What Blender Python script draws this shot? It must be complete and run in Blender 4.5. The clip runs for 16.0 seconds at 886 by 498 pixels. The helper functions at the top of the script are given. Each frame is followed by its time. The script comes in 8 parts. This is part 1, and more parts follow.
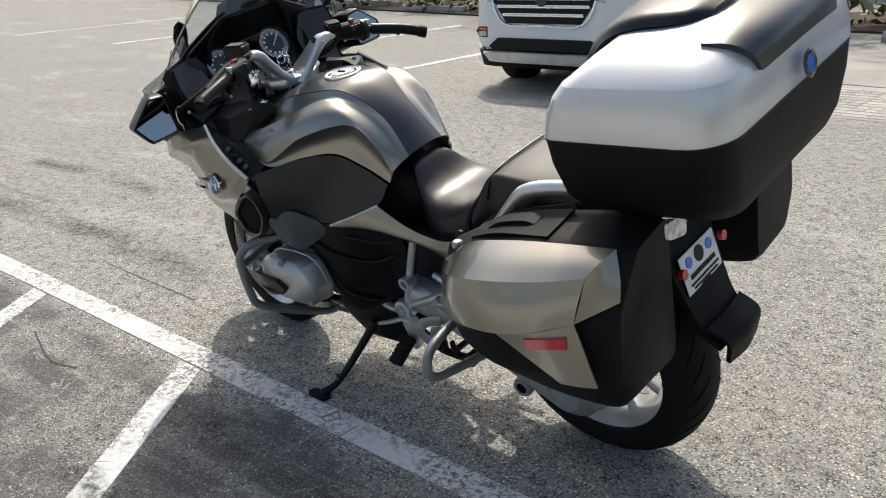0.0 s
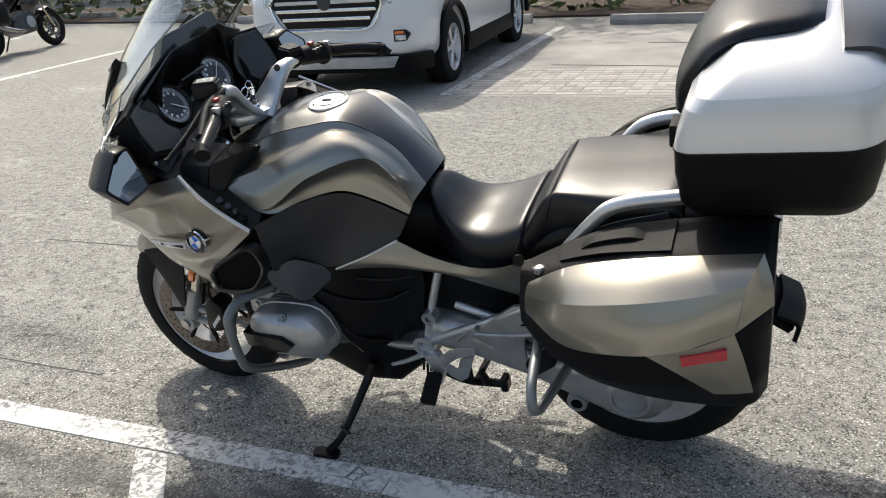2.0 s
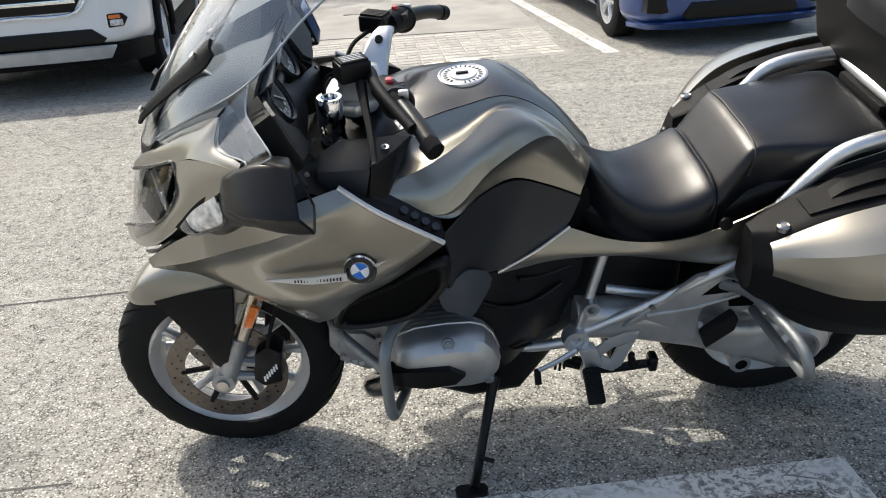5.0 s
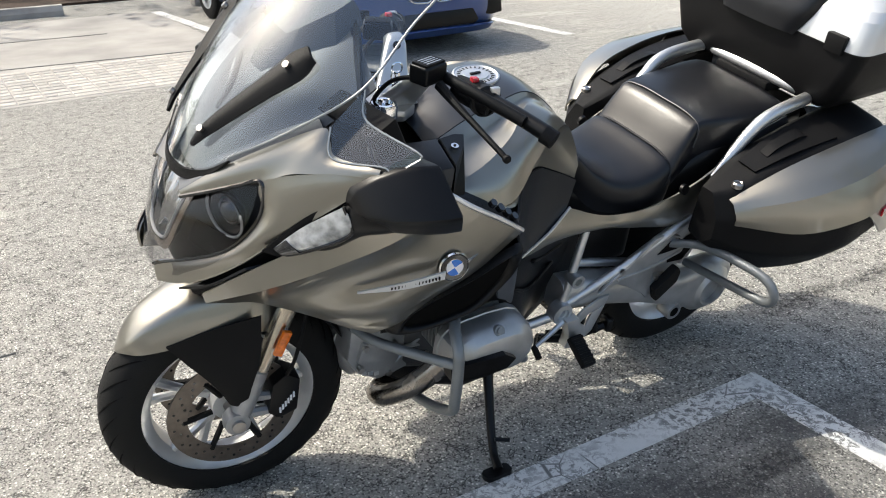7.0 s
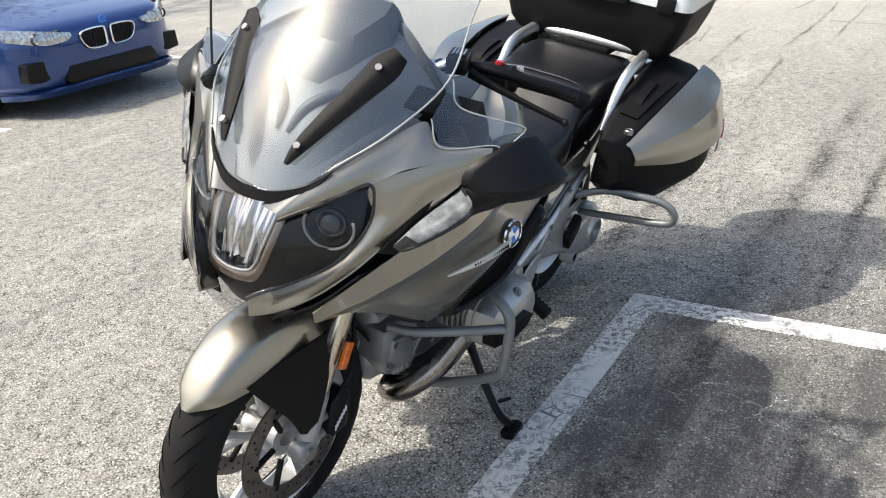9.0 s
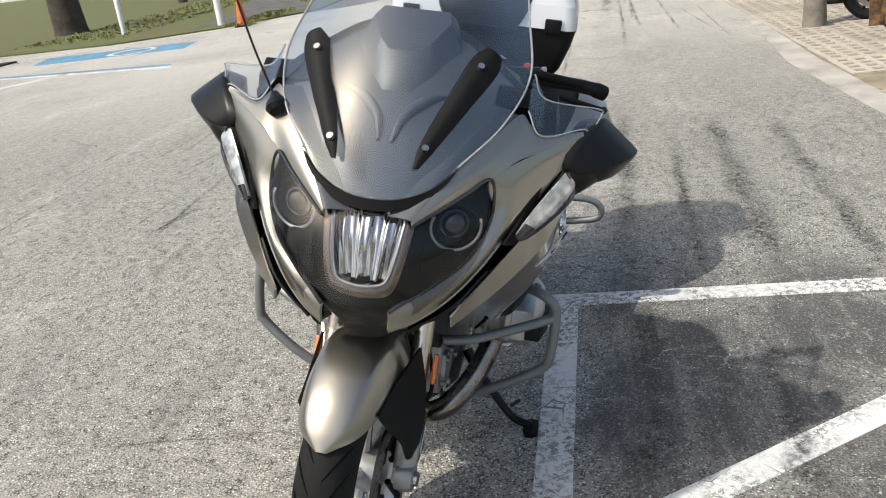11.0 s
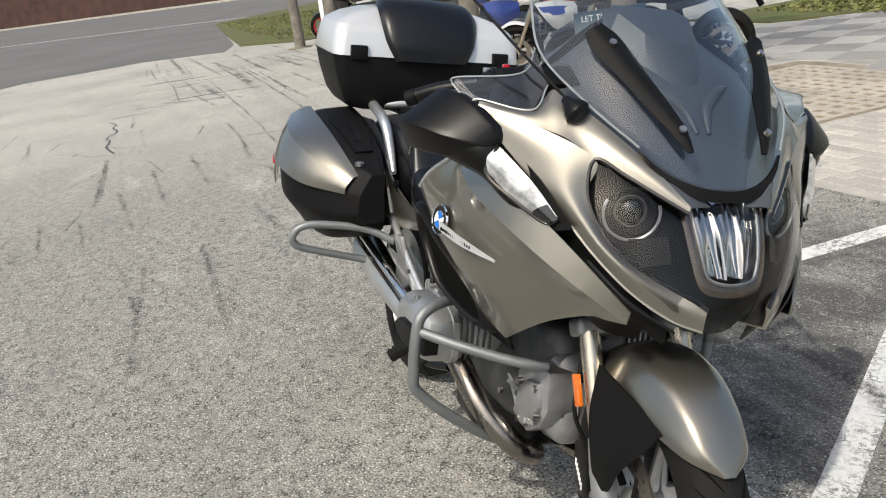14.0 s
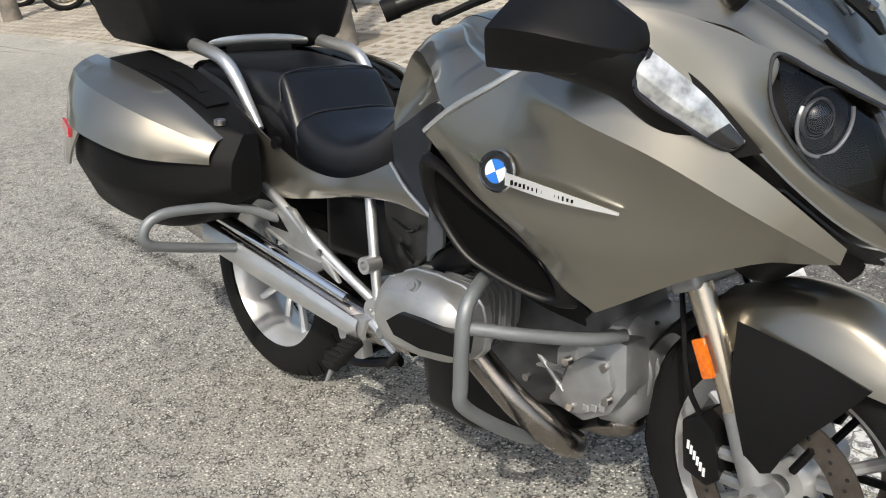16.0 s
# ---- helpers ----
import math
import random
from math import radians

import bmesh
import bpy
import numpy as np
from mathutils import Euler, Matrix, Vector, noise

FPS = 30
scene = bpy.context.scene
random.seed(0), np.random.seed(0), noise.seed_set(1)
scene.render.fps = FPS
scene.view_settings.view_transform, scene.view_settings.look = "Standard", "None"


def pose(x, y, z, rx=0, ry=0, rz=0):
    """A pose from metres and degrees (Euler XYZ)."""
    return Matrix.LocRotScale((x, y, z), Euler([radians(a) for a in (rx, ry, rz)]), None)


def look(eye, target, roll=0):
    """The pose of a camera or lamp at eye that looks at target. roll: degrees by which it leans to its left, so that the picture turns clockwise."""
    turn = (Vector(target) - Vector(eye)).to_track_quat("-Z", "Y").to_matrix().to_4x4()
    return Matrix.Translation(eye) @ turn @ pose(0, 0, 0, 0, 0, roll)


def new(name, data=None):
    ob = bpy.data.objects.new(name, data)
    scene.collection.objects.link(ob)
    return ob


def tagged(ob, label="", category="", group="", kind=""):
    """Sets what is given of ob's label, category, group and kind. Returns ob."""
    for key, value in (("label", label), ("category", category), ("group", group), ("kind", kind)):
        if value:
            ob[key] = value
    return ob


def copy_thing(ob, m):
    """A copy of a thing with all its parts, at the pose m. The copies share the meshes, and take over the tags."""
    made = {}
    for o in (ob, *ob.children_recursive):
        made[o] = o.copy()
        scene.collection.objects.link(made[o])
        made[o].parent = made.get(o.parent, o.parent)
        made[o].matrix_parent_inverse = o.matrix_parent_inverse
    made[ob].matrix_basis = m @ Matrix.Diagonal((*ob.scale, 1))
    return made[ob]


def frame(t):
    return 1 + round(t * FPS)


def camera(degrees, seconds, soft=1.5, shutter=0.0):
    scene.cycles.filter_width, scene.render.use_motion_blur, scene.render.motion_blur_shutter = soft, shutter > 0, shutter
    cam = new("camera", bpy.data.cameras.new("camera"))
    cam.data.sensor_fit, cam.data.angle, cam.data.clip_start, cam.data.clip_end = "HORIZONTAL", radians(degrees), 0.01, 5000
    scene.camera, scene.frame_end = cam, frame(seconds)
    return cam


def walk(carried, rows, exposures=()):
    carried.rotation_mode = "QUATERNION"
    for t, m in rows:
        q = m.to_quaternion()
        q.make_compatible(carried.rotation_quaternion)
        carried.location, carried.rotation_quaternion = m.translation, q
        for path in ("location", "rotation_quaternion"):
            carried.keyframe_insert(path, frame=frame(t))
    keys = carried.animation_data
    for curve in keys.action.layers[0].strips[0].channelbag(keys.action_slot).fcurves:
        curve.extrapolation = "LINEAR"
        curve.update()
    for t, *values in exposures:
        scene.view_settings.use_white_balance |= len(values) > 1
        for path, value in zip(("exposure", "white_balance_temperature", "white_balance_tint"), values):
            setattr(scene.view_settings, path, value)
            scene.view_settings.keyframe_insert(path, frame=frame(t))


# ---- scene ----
cam = camera(54.13, 16.0, soft=1.05)
LEAN = -12.52
PATH = [
    (0, -1.1410, 1.9819, 1.3957, 70.46, 2.34, -138.43),
    (0.5, -0.9159, 2.0292, 1.4228, 68.72, 2.67, -144.01),
    (1, -0.7339, 2.1472, 1.4385, 68.55, 2.53, -149.20),
    (1.5, -0.5530, 2.2717, 1.4777, 69.58, 2.93, -153.64),
    (2, -0.3604, 2.2908, 1.4773, 69.23, 3.99, -158.23),
    (2.5, -0.1543, 2.2725, 1.4907, 68.02, 4.55, -163.11),
    (3, 0.0630, 2.3087, 1.4828, 67.21, 3.96, -169.37),
    (3.5, 0.3264, 2.3706, 1.4917, 66.81, 3.73, -174.34),
    (4, 0.5581, 2.2980, 1.4715, 66.88, 4.94, -176.95),
    (4.5, 0.7818, 2.1927, 1.4738, 66.46, 5.30, -180.30),
    (5, 1.0380, 2.1661, 1.4661, 66.25, 3.49, -185.43),
    (5.2, 1.1469, 2.1787, 1.4536, 66.66, 3.05, -186.99),
    (7.3, 2.0772, 1.9070, 1.4816, 66.73, 1.81, -215.43),
    (7.5, 2.1565, 1.8732, 1.4756, 66.89, 2.31, -218.14),
    (8, 2.3195, 1.6967, 1.4627, 66.49, 3.36, -225.95),
    (8.5, 2.4911, 1.5696, 1.4787, 66.74, 3.77, -233.67),
    (9, 2.7187, 1.4187, 1.4848, 66.80, 4.66, -238.70),
    (9.2, 2.7746, 1.3586, 1.4845, 66.73, 5.20, -240.05),
    (11.3, 3.1207, 0.5093, 1.4265, 70.11, 7.67, -263.54),
    (11.5, 3.1241, 0.4003, 1.4245, 70.45, 8.11, -264.91),
    (12, 3.1143, 0.1581, 1.4410, 71.20, 7.85, -268.62),
    (12.5, 3.1563, -0.0974, 1.4558, 72.21, 7.37, -275.18),
    (13, 3.1471, -0.3132, 1.4542, 72.71, 7.34, -280.84),
    (13.5, 2.9964, -0.5112, 1.4292, 71.78, 8.16, -286.92),
    (14, 2.8295, -0.7277, 1.4293, 71.28, 7.70, -289.76),
    (14.5, 2.7048, -1.0215, 1.4313, 71.78, 6.53, -293.24),
    (15, 2.5392, -1.1448, 1.4123, 70.44, 6.35, -300.39),
    (15.5, 2.2545, -1.1500, 1.4013, 67.46, 8.11, -307.12),
    (16, 1.9918, -1.1144, 1.3755, 64.40, 7.93, -315.22),
]
EXPOSURE = [(0.0, 0.44), (2.5, 0.54), (4.5, 0.70), (5.2, 0.80), (7.5, 0.88), (9.0, 0.93), (11.3, 0.47), (12.0, 0.40), (12.5, 0.25), (14.5, 0.28), (16.0, 0.34)]
walk(cam, [(t, pose(x, y, z, rx, ry, rz)) for t, x, y, z, rx, ry, rz in PATH], [(t, e, 6750, 6) for t, e in EXPOSURE])

# ---------------- light ----------------
SUN_TO = Vector((0.5, -0.62, 1.0)).normalized()
world = bpy.data.worlds.new("sky_world")
scene.world = world
world.use_nodes = True
wn = world.node_tree
sky = wn.nodes.new("ShaderNodeTexSky")
sky.sky_type, sky.sun_disc = "NISHITA", False
sky.sun_elevation = math.asin(SUN_TO.z)
sky.sun_rotation = math.atan2(SUN_TO.x, SUN_TO.y)
sky.air_density, sky.dust_density, sky.ozone_density = 1.0, 4.5, 1.0
wn.links.new(sky.outputs[0], wn.nodes["Background"].inputs[0])
wn.nodes["Background"].inputs[1].default_value = 0.15
sun_data = bpy.data.lights.new("sun", "SUN")
sun_data.energy, sun_data.angle, sun_data.color = 2.4, radians(0.7), (1.0, 0.955, 0.89)
sun = new("sun", sun_data)
sun.matrix_world = look(tuple(SUN_TO * 40), (0, 0, 0))

# ---------------- materials ----------------


def material(name, color, rough=0.5, metal=0.0, coat=0.0, var=0.0, scale=8.0, bump=0.0, bscale=200.0, rvar=0.0, spec=0.5, var_color=None):
    """Principled surface with two scales of variation and fine relief."""
    m = bpy.data.materials.new(name)
    m.use_nodes = True
    nt = m.node_tree
    b = nt.nodes["Principled BSDF"]
    b.inputs["Base Color"].default_value = (*color, 1)
    b.inputs["Roughness"].default_value = rough
    b.inputs["Metallic"].default_value = metal
    b.inputs["Coat Weight"].default_value = coat
    b.inputs["Coat Roughness"].default_value = 0.04
    b.inputs["Specular IOR Level"].default_value = spec
    tc = nt.nodes.new("ShaderNodeTexCoord")
    if var or rvar:
        n1 = nt.nodes.new("ShaderNodeTexNoise")
        n1.inputs["Scale"].default_value, n1.inputs["Detail"].default_value = scale, 8
        nt.links.new(tc.outputs["Object"], n1.inputs["Vector"])
        if var:
            mix = nt.nodes.new("ShaderNodeMix")
            mix.data_type = "RGBA"
            lo = var_color or tuple(c * (1 - var) for c in color)
            mix.inputs[6].default_value = (*lo, 1)
            mix.inputs[7].default_value = (*[min(1, c * (1 + var * 0.5)) for c in color], 1)
            ramp = nt.nodes.new("ShaderNodeMapRange")
            ramp.inputs[1].default_value, ramp.inputs[2].default_value = 0.3, 0.7
            nt.links.new(n1.outputs[0], ramp.inputs[0])
            nt.links.new(ramp.outputs[0], mix.inputs[0])
            nt.links.new(mix.outputs[2], b.inputs["Base Color"])
        if rvar:
            mr = nt.nodes.new("ShaderNodeMapRange")
            mr.inputs[3].default_value, mr.inputs[4].default_value = max(0.02, rough - rvar), min(1, rough + rvar)
            nt.links.new(n1.outputs[0], mr.inputs[0])
            nt.links.new(mr.outputs[0], b.inputs["Roughness"])
    if bump:
        n2 = nt.nodes.new("ShaderNodeTexNoise")
        n2.inputs["Scale"].default_value, n2.inputs["Detail"].default_value = bscale, 3
        nt.links.new(tc.outputs["Object"], n2.inputs["Vector"])
        bp = nt.nodes.new("ShaderNodeBump")
        bp.inputs["Strength"].default_value, bp.inputs["Distance"].default_value = bump, 0.002
        nt.links.new(n2.outputs[0], bp.inputs["Height"])
        nt.links.new(bp.outputs[0], b.inputs["Normal"])
    return m


def glass(name, color=(1, 1, 1), rough=0.0, gloss=0.05, tint=(0.9, 0.93, 0.95)):
    """Thin clear plastic: a mirror-like skin over see-through."""
    m = bpy.data.materials.new(name)
    m.use_nodes = True
    nt = m.node_tree
    out = nt.nodes["Material Output"]
    tr = nt.nodes.new("ShaderNodeBsdfTransparent")
    tr.inputs[0].default_value = (*tint, 1)
    gl = nt.nodes.new("ShaderNodeBsdfGlossy")
    gl.inputs["Roughness"].default_value = max(rough, 0.02)
    gl.inputs["Color"].default_value = (*color, 1)
    fr = nt.nodes.new("ShaderNodeLayerWeight")
    fr.inputs[0].default_value = 0.5
    rise = nt.nodes.new("ShaderNodeMath")
    rise.operation = "POWER"
    rise.inputs[1].default_value = 4.0
    nt.links.new(fr.outputs["Facing"], rise.inputs[0])
    cv = nt.nodes.new("ShaderNodeMapRange")
    cv.inputs[3].default_value, cv.inputs[4].default_value = gloss, 0.9
    nt.links.new(rise.outputs[0], cv.inputs[0])
    mx = nt.nodes.new("ShaderNodeMixShader")
    nt.links.new(cv.outputs[0], mx.inputs[0])
    nt.links.new(tr.outputs[0], mx.inputs[1])
    nt.links.new(gl.outputs[0], mx.inputs[2])
    nt.links.new(mx.outputs[0], out.inputs[0])
    return m


PAINT = material("bronze_grey_paint", (0.278, 0.262, 0.224), 0.34, 0.90, 1.0, 0.06, 3.0)
GREY_PAINT = material("dark_grey_paint", (0.022, 0.025, 0.031), 0.30, 0.0, 0.4, 0.08, 4.0)
BLACK = material("black_grained_plastic", (0.0055, 0.0055, 0.006), 0.54, 0, 0, 0.25, 6.0, 0.3, 900, 0.06, 0.15)
SATIN = material("satin_black_plastic", (0.005, 0.005, 0.0055), 0.34, 0, 0, 0.25, 7.0, 0.08, 700, 0.05, 0.24)
CHARCOAL = material("charcoal_plastic", (0.013, 0.014, 0.017), 0.42, 0, 0, 0.12, 6.0, 0.12, 900, 0.05)
COWL = material("cowl_plastic", (0.055, 0.061, 0.072), 0.42, 0, 0, 0.1, 6.0, 0, 1, 0.04)
GLOSS = material("gloss_black", (0.01, 0.01, 0.011), 0.08, 0, 0.5)
RUBBER = material("tyre_rubber", (0.0075, 0.0075, 0.0075), 0.75, 0, 0, 0.3, 12.0, 0.4, 400, 0.08, 0.22)
LEATHER = material("black_vinyl", (0.0055, 0.0062, 0.0085), 0.33, 0, 0, 0.2, 5.0, 0.12, 900, 0.05, 0.40)
ALU = material("silver_aluminium", (0.62, 0.63, 0.64), 0.36, 0.85, 0, 0.1, 10.0, 0.2, 500, 0.07)
RIM_ALU = material("painted_silver_alloy", (0.62, 0.63, 0.64), 0.32, 0.6, 0.2, 0.12, 14.0, 0, 1, 0.06)
SILVER = material("silver_painted_casting", (0.47, 0.475, 0.475), 0.36, 0.75, 0.2, 0.22, 14.0, 0.3, 600, 0.08)
CAST = material("cast_engine_metal", (0.37, 0.38, 0.39), 0.40, 0.7, 0, 0.25, 14.0, 0.4, 500, 0.08)
BAR_GREY = material("grey_powder_coat", (0.21, 0.225, 0.235), 0.42, 0.45, 0, 0.12, 10.0, 0.3, 800, 0.06)
CHROME = material("chrome", (0.85, 0.86, 0.87), 0.07, 1.0)
DARK_CAST = material("dark_engine_casting", (0.10, 0.104, 0.11), 0.42, 0.75, 0, 0.35, 18.0, 0.5, 400, 0.1)
EXHAUST = material("steel_exhaust", (0.43, 0.41, 0.39), 0.2, 1.0, 0, 0.3, 9.0, 0, 1, 0.1)
STEEL = material("disc_steel", (0.45, 0.43, 0.41), 0.3, 1.0, 0, 0.2, 30.0, 0, 1, 0.08)
DISC = material("brown_disc_steel", (0.17, 0.148, 0.13), 0.38, 0.85, 0, 0.25, 40.0, 0, 1, 0.1)
GOLD = material("fork_tube", (0.62, 0.55, 0.45), 0.25, 0.9, 0, 0.06)
LID = material("silver_white_paint", (0.62, 0.63, 0.64), 0.3, 0.3, 0.7, 0.03, 3.0)
WHITE = material("white_enamel", (0.78, 0.79, 0.8), 0.35, 0, 0.3)
BADGE = material("bright_badge", (0.64, 0.65, 0.66), 0.3, 0.45, 0.4)
# near-black colour standing in for shade inside grooves, holes and openings
PAINTED_SHADE = material("painted_shade_black", (0.003, 0.003, 0.003), 0.9, 0, 0, spec=0.1)
RED_LENS = material("red_lens", (0.5, 0.02, 0.03), 0.12, 0, 0.6, 0.25, 120.0)
ORANGE = material("amber_lens", (0.75, 0.16, 0.01), 0.15, 0, 0.6, 0.3, 150.0)
BLUE = material("enamel_blue", (0.02, 0.16, 0.6), 0.25, 0, 0.5)
DIAL = material("dial_face", (0.012, 0.012, 0.014), 0.3)
MIRROR = material("mirror_glass", (0.30, 0.32, 0.35), 0.015, 1.0)
SMOKE = material("smoked_lens", (0.016, 0.017, 0.019), 0.05, 0.15, 0.8, 0.3, 14.0)
SMOKED_COVER = glass("smoked_cover", tint=(0.62, 0.62, 0.63), gloss=0.03)
LAMP_BLACK = material("matt_lamp_interior", (0.012, 0.012, 0.013), 0.5, 0, 0, 0.2, 8.0, spec=0.25)
PROJECTOR = material("projector_glass", (0.10, 0.105, 0.11), 0.03, 0.9, 1.0)
COPPER = material("copper_tint_lens", (0.36, 0.29, 0.235), 0.14, 0.85, 0.8, 0.2, 20.0)
SCREEN = glass("windscreen_plastic", tint=(0.90, 0.925, 0.94), gloss=0.06)
EDGE = material("polished_edge", (0.29, 0.31, 0.32), 0.15, 0.2, 0.6)
REFLECTOR = material("lamp_reflector", (0.92, 0.92, 0.91), 0.09, 1.0)
HEADER = material("heat_stained_steel", (0.30, 0.275, 0.25), 0.26, 1.0, 0, 0.35, 12.0, 0, 1, 0.1)
LENS_WHITE = material("fluted_clear_lens", (0.62, 0.64, 0.65), 0.16, 0.55, 0.8, 0.6, 45.0, 0.35, 90)

# ---------------- mesh helpers ----------------


def spline(points, n):
    """n points along a smooth curve through the given ones."""
    p = [Vector(q) for q in points]
    if len(p) < 3:
        return [p[0].lerp(p[-1], i / (n - 1)) for i in range(n)]
    p = [2 * p[0] - p[1]] + p + [2 * p[-1] - p[-2]]
    out, m = [], len(p) - 3
    for i in range(n):
        u = i / (n - 1) * m
        k = min(int(u), m - 1)
        t = u - k
        a, b, c, d = p[k:k + 4]
        out.append(0.5 * ((2 * b) + (c - a) * t + (2 * a - 5 * b + 4 * c - d) * t * t + (3 * b - a - 3 * c + d) * t ** 3))
    return out


def grid_faces(bm, rows, close_u=False):
    vs = [[bm.verts.new(p) for p in r] for r in rows]
    n = len(vs[0])
    for a, b in zip(vs, vs[1:]):
        for j in range(n if close_u else n - 1):
            bm.faces.new((a[j], a[(j + 1) % n], b[(j + 1) % n], b[j]))
    return vs


def panel(rows, nu=14, nv=18, thick=0.004):
    """A curved shell through a small grid of places."""
    bm = bmesh.new()
    long = [spline(r, nv) for r in rows]
    cols = [spline([r[j] for r in long], nu) for j in range(nv)]
    grid_faces(bm, [[cols[j][i] for j in range(nv)] for i in range(nu)])
    bmesh.ops.recalc_face_normals(bm, faces=bm.faces)
    if thick:
        bmesh.ops.solidify(bm, geom=bm.faces[:], thickness=thick)
    return bm


def creased(groups, nu=8, nv=30, thick=0.004):
    """Curved strips welded where they meet in sharp creases."""
    bm = bmesh.new()
    for rows in groups:
        join(bm, panel(rows, nu, nv, 0))
    bmesh.ops.remove_doubles(bm, verts=bm.verts[:], dist=1e-5)
    bmesh.ops.recalc_face_normals(bm, faces=bm.faces)
    bmesh.ops.solidify(bm, geom=bm.faces[:], thickness=thick)
    return bm


def symmetric(rows_half, nu=14, nv=25, thick=0.004):
    """A shell across the middle plane; each row runs from the left edge (y > 0) to y = 0."""
    rows = [[*r, *[(x, -y, z) for x, y, z in reversed(r[:-1])]] for r in rows_half]
    return panel(rows, nu, nv, thick)


def loft(rings, cap=True):
    bm = bmesh.new()
    vs = grid_faces(bm, rings, True)
    if cap:
        bm.faces.new(list(reversed(vs[0])))
        bm.faces.new(vs[-1])
    bmesh.ops.recalc_face_normals(bm, faces=bm.faces)
    return bm


def tube(points, r=0.012, seg=10, n=0, bm=None):
    """A round bar along a smooth line; r may be one radius or one for each given place."""
    n = n or max(2, (len(points) - 1) * 6 + 1)
    line = spline(points, n)
    rad = [r] * n if not isinstance(r, (list, tuple)) else [v.x for v in spline([(q, 0, 0) for q in r], n)]
    bm = bm or bmesh.new()
    up, rings = Vector((0.3, 0.2, 0.93)), []
    for i, p in enumerate(line):
        d = (line[min(i + 1, n - 1)] - line[max(i - 1, 0)]).normalized()
        side = d.cross(up)
        if side.length < 1e-3:
            side = d.cross(Vector((1, 0, 0)))
        side.normalize()
        up = side.cross(d).normalized()
        rings.append([p + (side * math.cos(a) + up * math.sin(a)) * rad[i] for a in [2 * math.pi * k / seg for k in range(seg)]])
    vs = grid_faces(bm, rings, True)
    bm.faces.new(list(reversed(vs[0])))
    bm.faces.new(vs[-1])
    bmesh.ops.recalc_face_normals(bm, faces=bm.faces)
    return bm


def lathe(profile, centre, axis="y", seg=48, bm=None):
    """A turned ring: the profile lists (radius, offset along the axis)."""
    bm = bm or bmesh.new()
    c, rings = Vector(centre), []
    for k in range(seg):
        a = 2 * math.pi * k / seg
        ca, sa = math.cos(a), math.sin(a)
        turn = {"y": lambda r, o: (r * ca, o, r * sa), "z": lambda r, o: (r * ca, r * sa, o), "x": lambda r, o: (o, r * ca, r * sa)}[axis]
        rings.append([c + Vector(turn(r, o)) for r, o in profile])
    rings.append(None)
    vs = [[bm.verts.new(p) for p in r] for r in rings[:-1]]
    m = len(profile)
    for k in range(seg):
        for j in range(m - 1):
            bm.faces.new((vs[k][j], vs[k][j + 1], vs[(k + 1) % seg][j + 1], vs[(k + 1) % seg][j]))
    bmesh.ops.remove_doubles(bm, verts=bm.verts[:], dist=1e-6)
    bmesh.ops.recalc_face_normals(bm, faces=bm.faces)
    return bm


def block(x0, x1, y0, y1, z0, z1, bevel=0.01, seg=2, m=None, bm=None):
    """A block with rounded edges, between two corners."""
    b2 = bmesh.new()
    bmesh.ops.create_cube(b2, size=1)
    for v in b2.verts:
        v.co = (x0 + (v.co.x + 0.5) * (x1 - x0), y0 + (v.co.y + 0.5) * (y1 - y0), z0 + (v.co.z + 0.5) * (z1 - z0))
    if bevel:
        bmesh.ops.bevel(b2, geom=b2.edges[:], offset=bevel, segments=seg, profile=0.6, affect="EDGES")
    if m:
        b2.transform(m)
    return join(bm, b2) if bm else b2


def prism(outline, y0, y1, bevel=0.004, axis="y"):
    """A plate cut to an outline of (a, b) pairs, between two offsets along the axis."""
    bm = bmesh.new()
    put = {"y": lambda a, b, o: (a, o, b), "z": lambda a, b, o: (a, b, o), "x": lambda a, b, o: (o, a, b)}[axis]
    lo = [bm.verts.new(put(a, b, y0)) for a, b in outline]
    hi = [bm.verts.new(put(a, b, y1)) for a, b in outline]
    bm.faces.new(lo)
    bm.faces.new(list(reversed(hi)))
    n = len(outline)
    for i in range(n):
        bm.faces.new((lo[i], hi[i], hi[(i + 1) % n], lo[(i + 1) % n]))
    bmesh.ops.recalc_face_normals(bm, faces=bm.faces)
    if bevel:
        bmesh.ops.bevel(bm, geom=bm.edges[:], offset=bevel, segments=2, profile=0.6, affect="EDGES")
    return bm


def join(bm, other):
    me = bpy.data.meshes.new("scratch")
    other.to_mesh(me)
    other.free()
    bm.from_mesh(me)
    bpy.data.meshes.remove(me)
    return bm


def mirrored(bm):
    out = bm.copy()
    for v in out.verts:
        v.co.y = -v.co.y
    bmesh.ops.reverse_faces(out, faces=out.faces[:])
    return out


def part(name, bm, mat, parent=None, label="", smooth=40, steer=None):
    """Links a bmesh as one mesh object under a thing or a part."""
    if steer:
        bm.transform(steer)
    me = bpy.data.meshes.new(name)
    bm.to_mesh(me)
    bm.free()
    for q in (mat if isinstance(mat, (list, tuple)) else [mat]):
        me.materials.append(q)
    if smooth:
        me.shade_smooth()
        me.set_sharp_from_angle(angle=radians(smooth))
    ob = new(name, me)
    ob.parent = parent
    return tagged(ob, label)


def both(name, bm, mat, parent, label="", smooth=40):
    """The left part and its mirror image on the right."""
    other = mirrored(bm)
    return part(name, bm, mat, parent, label, smooth), part(name, other, mat, parent, label, smooth)


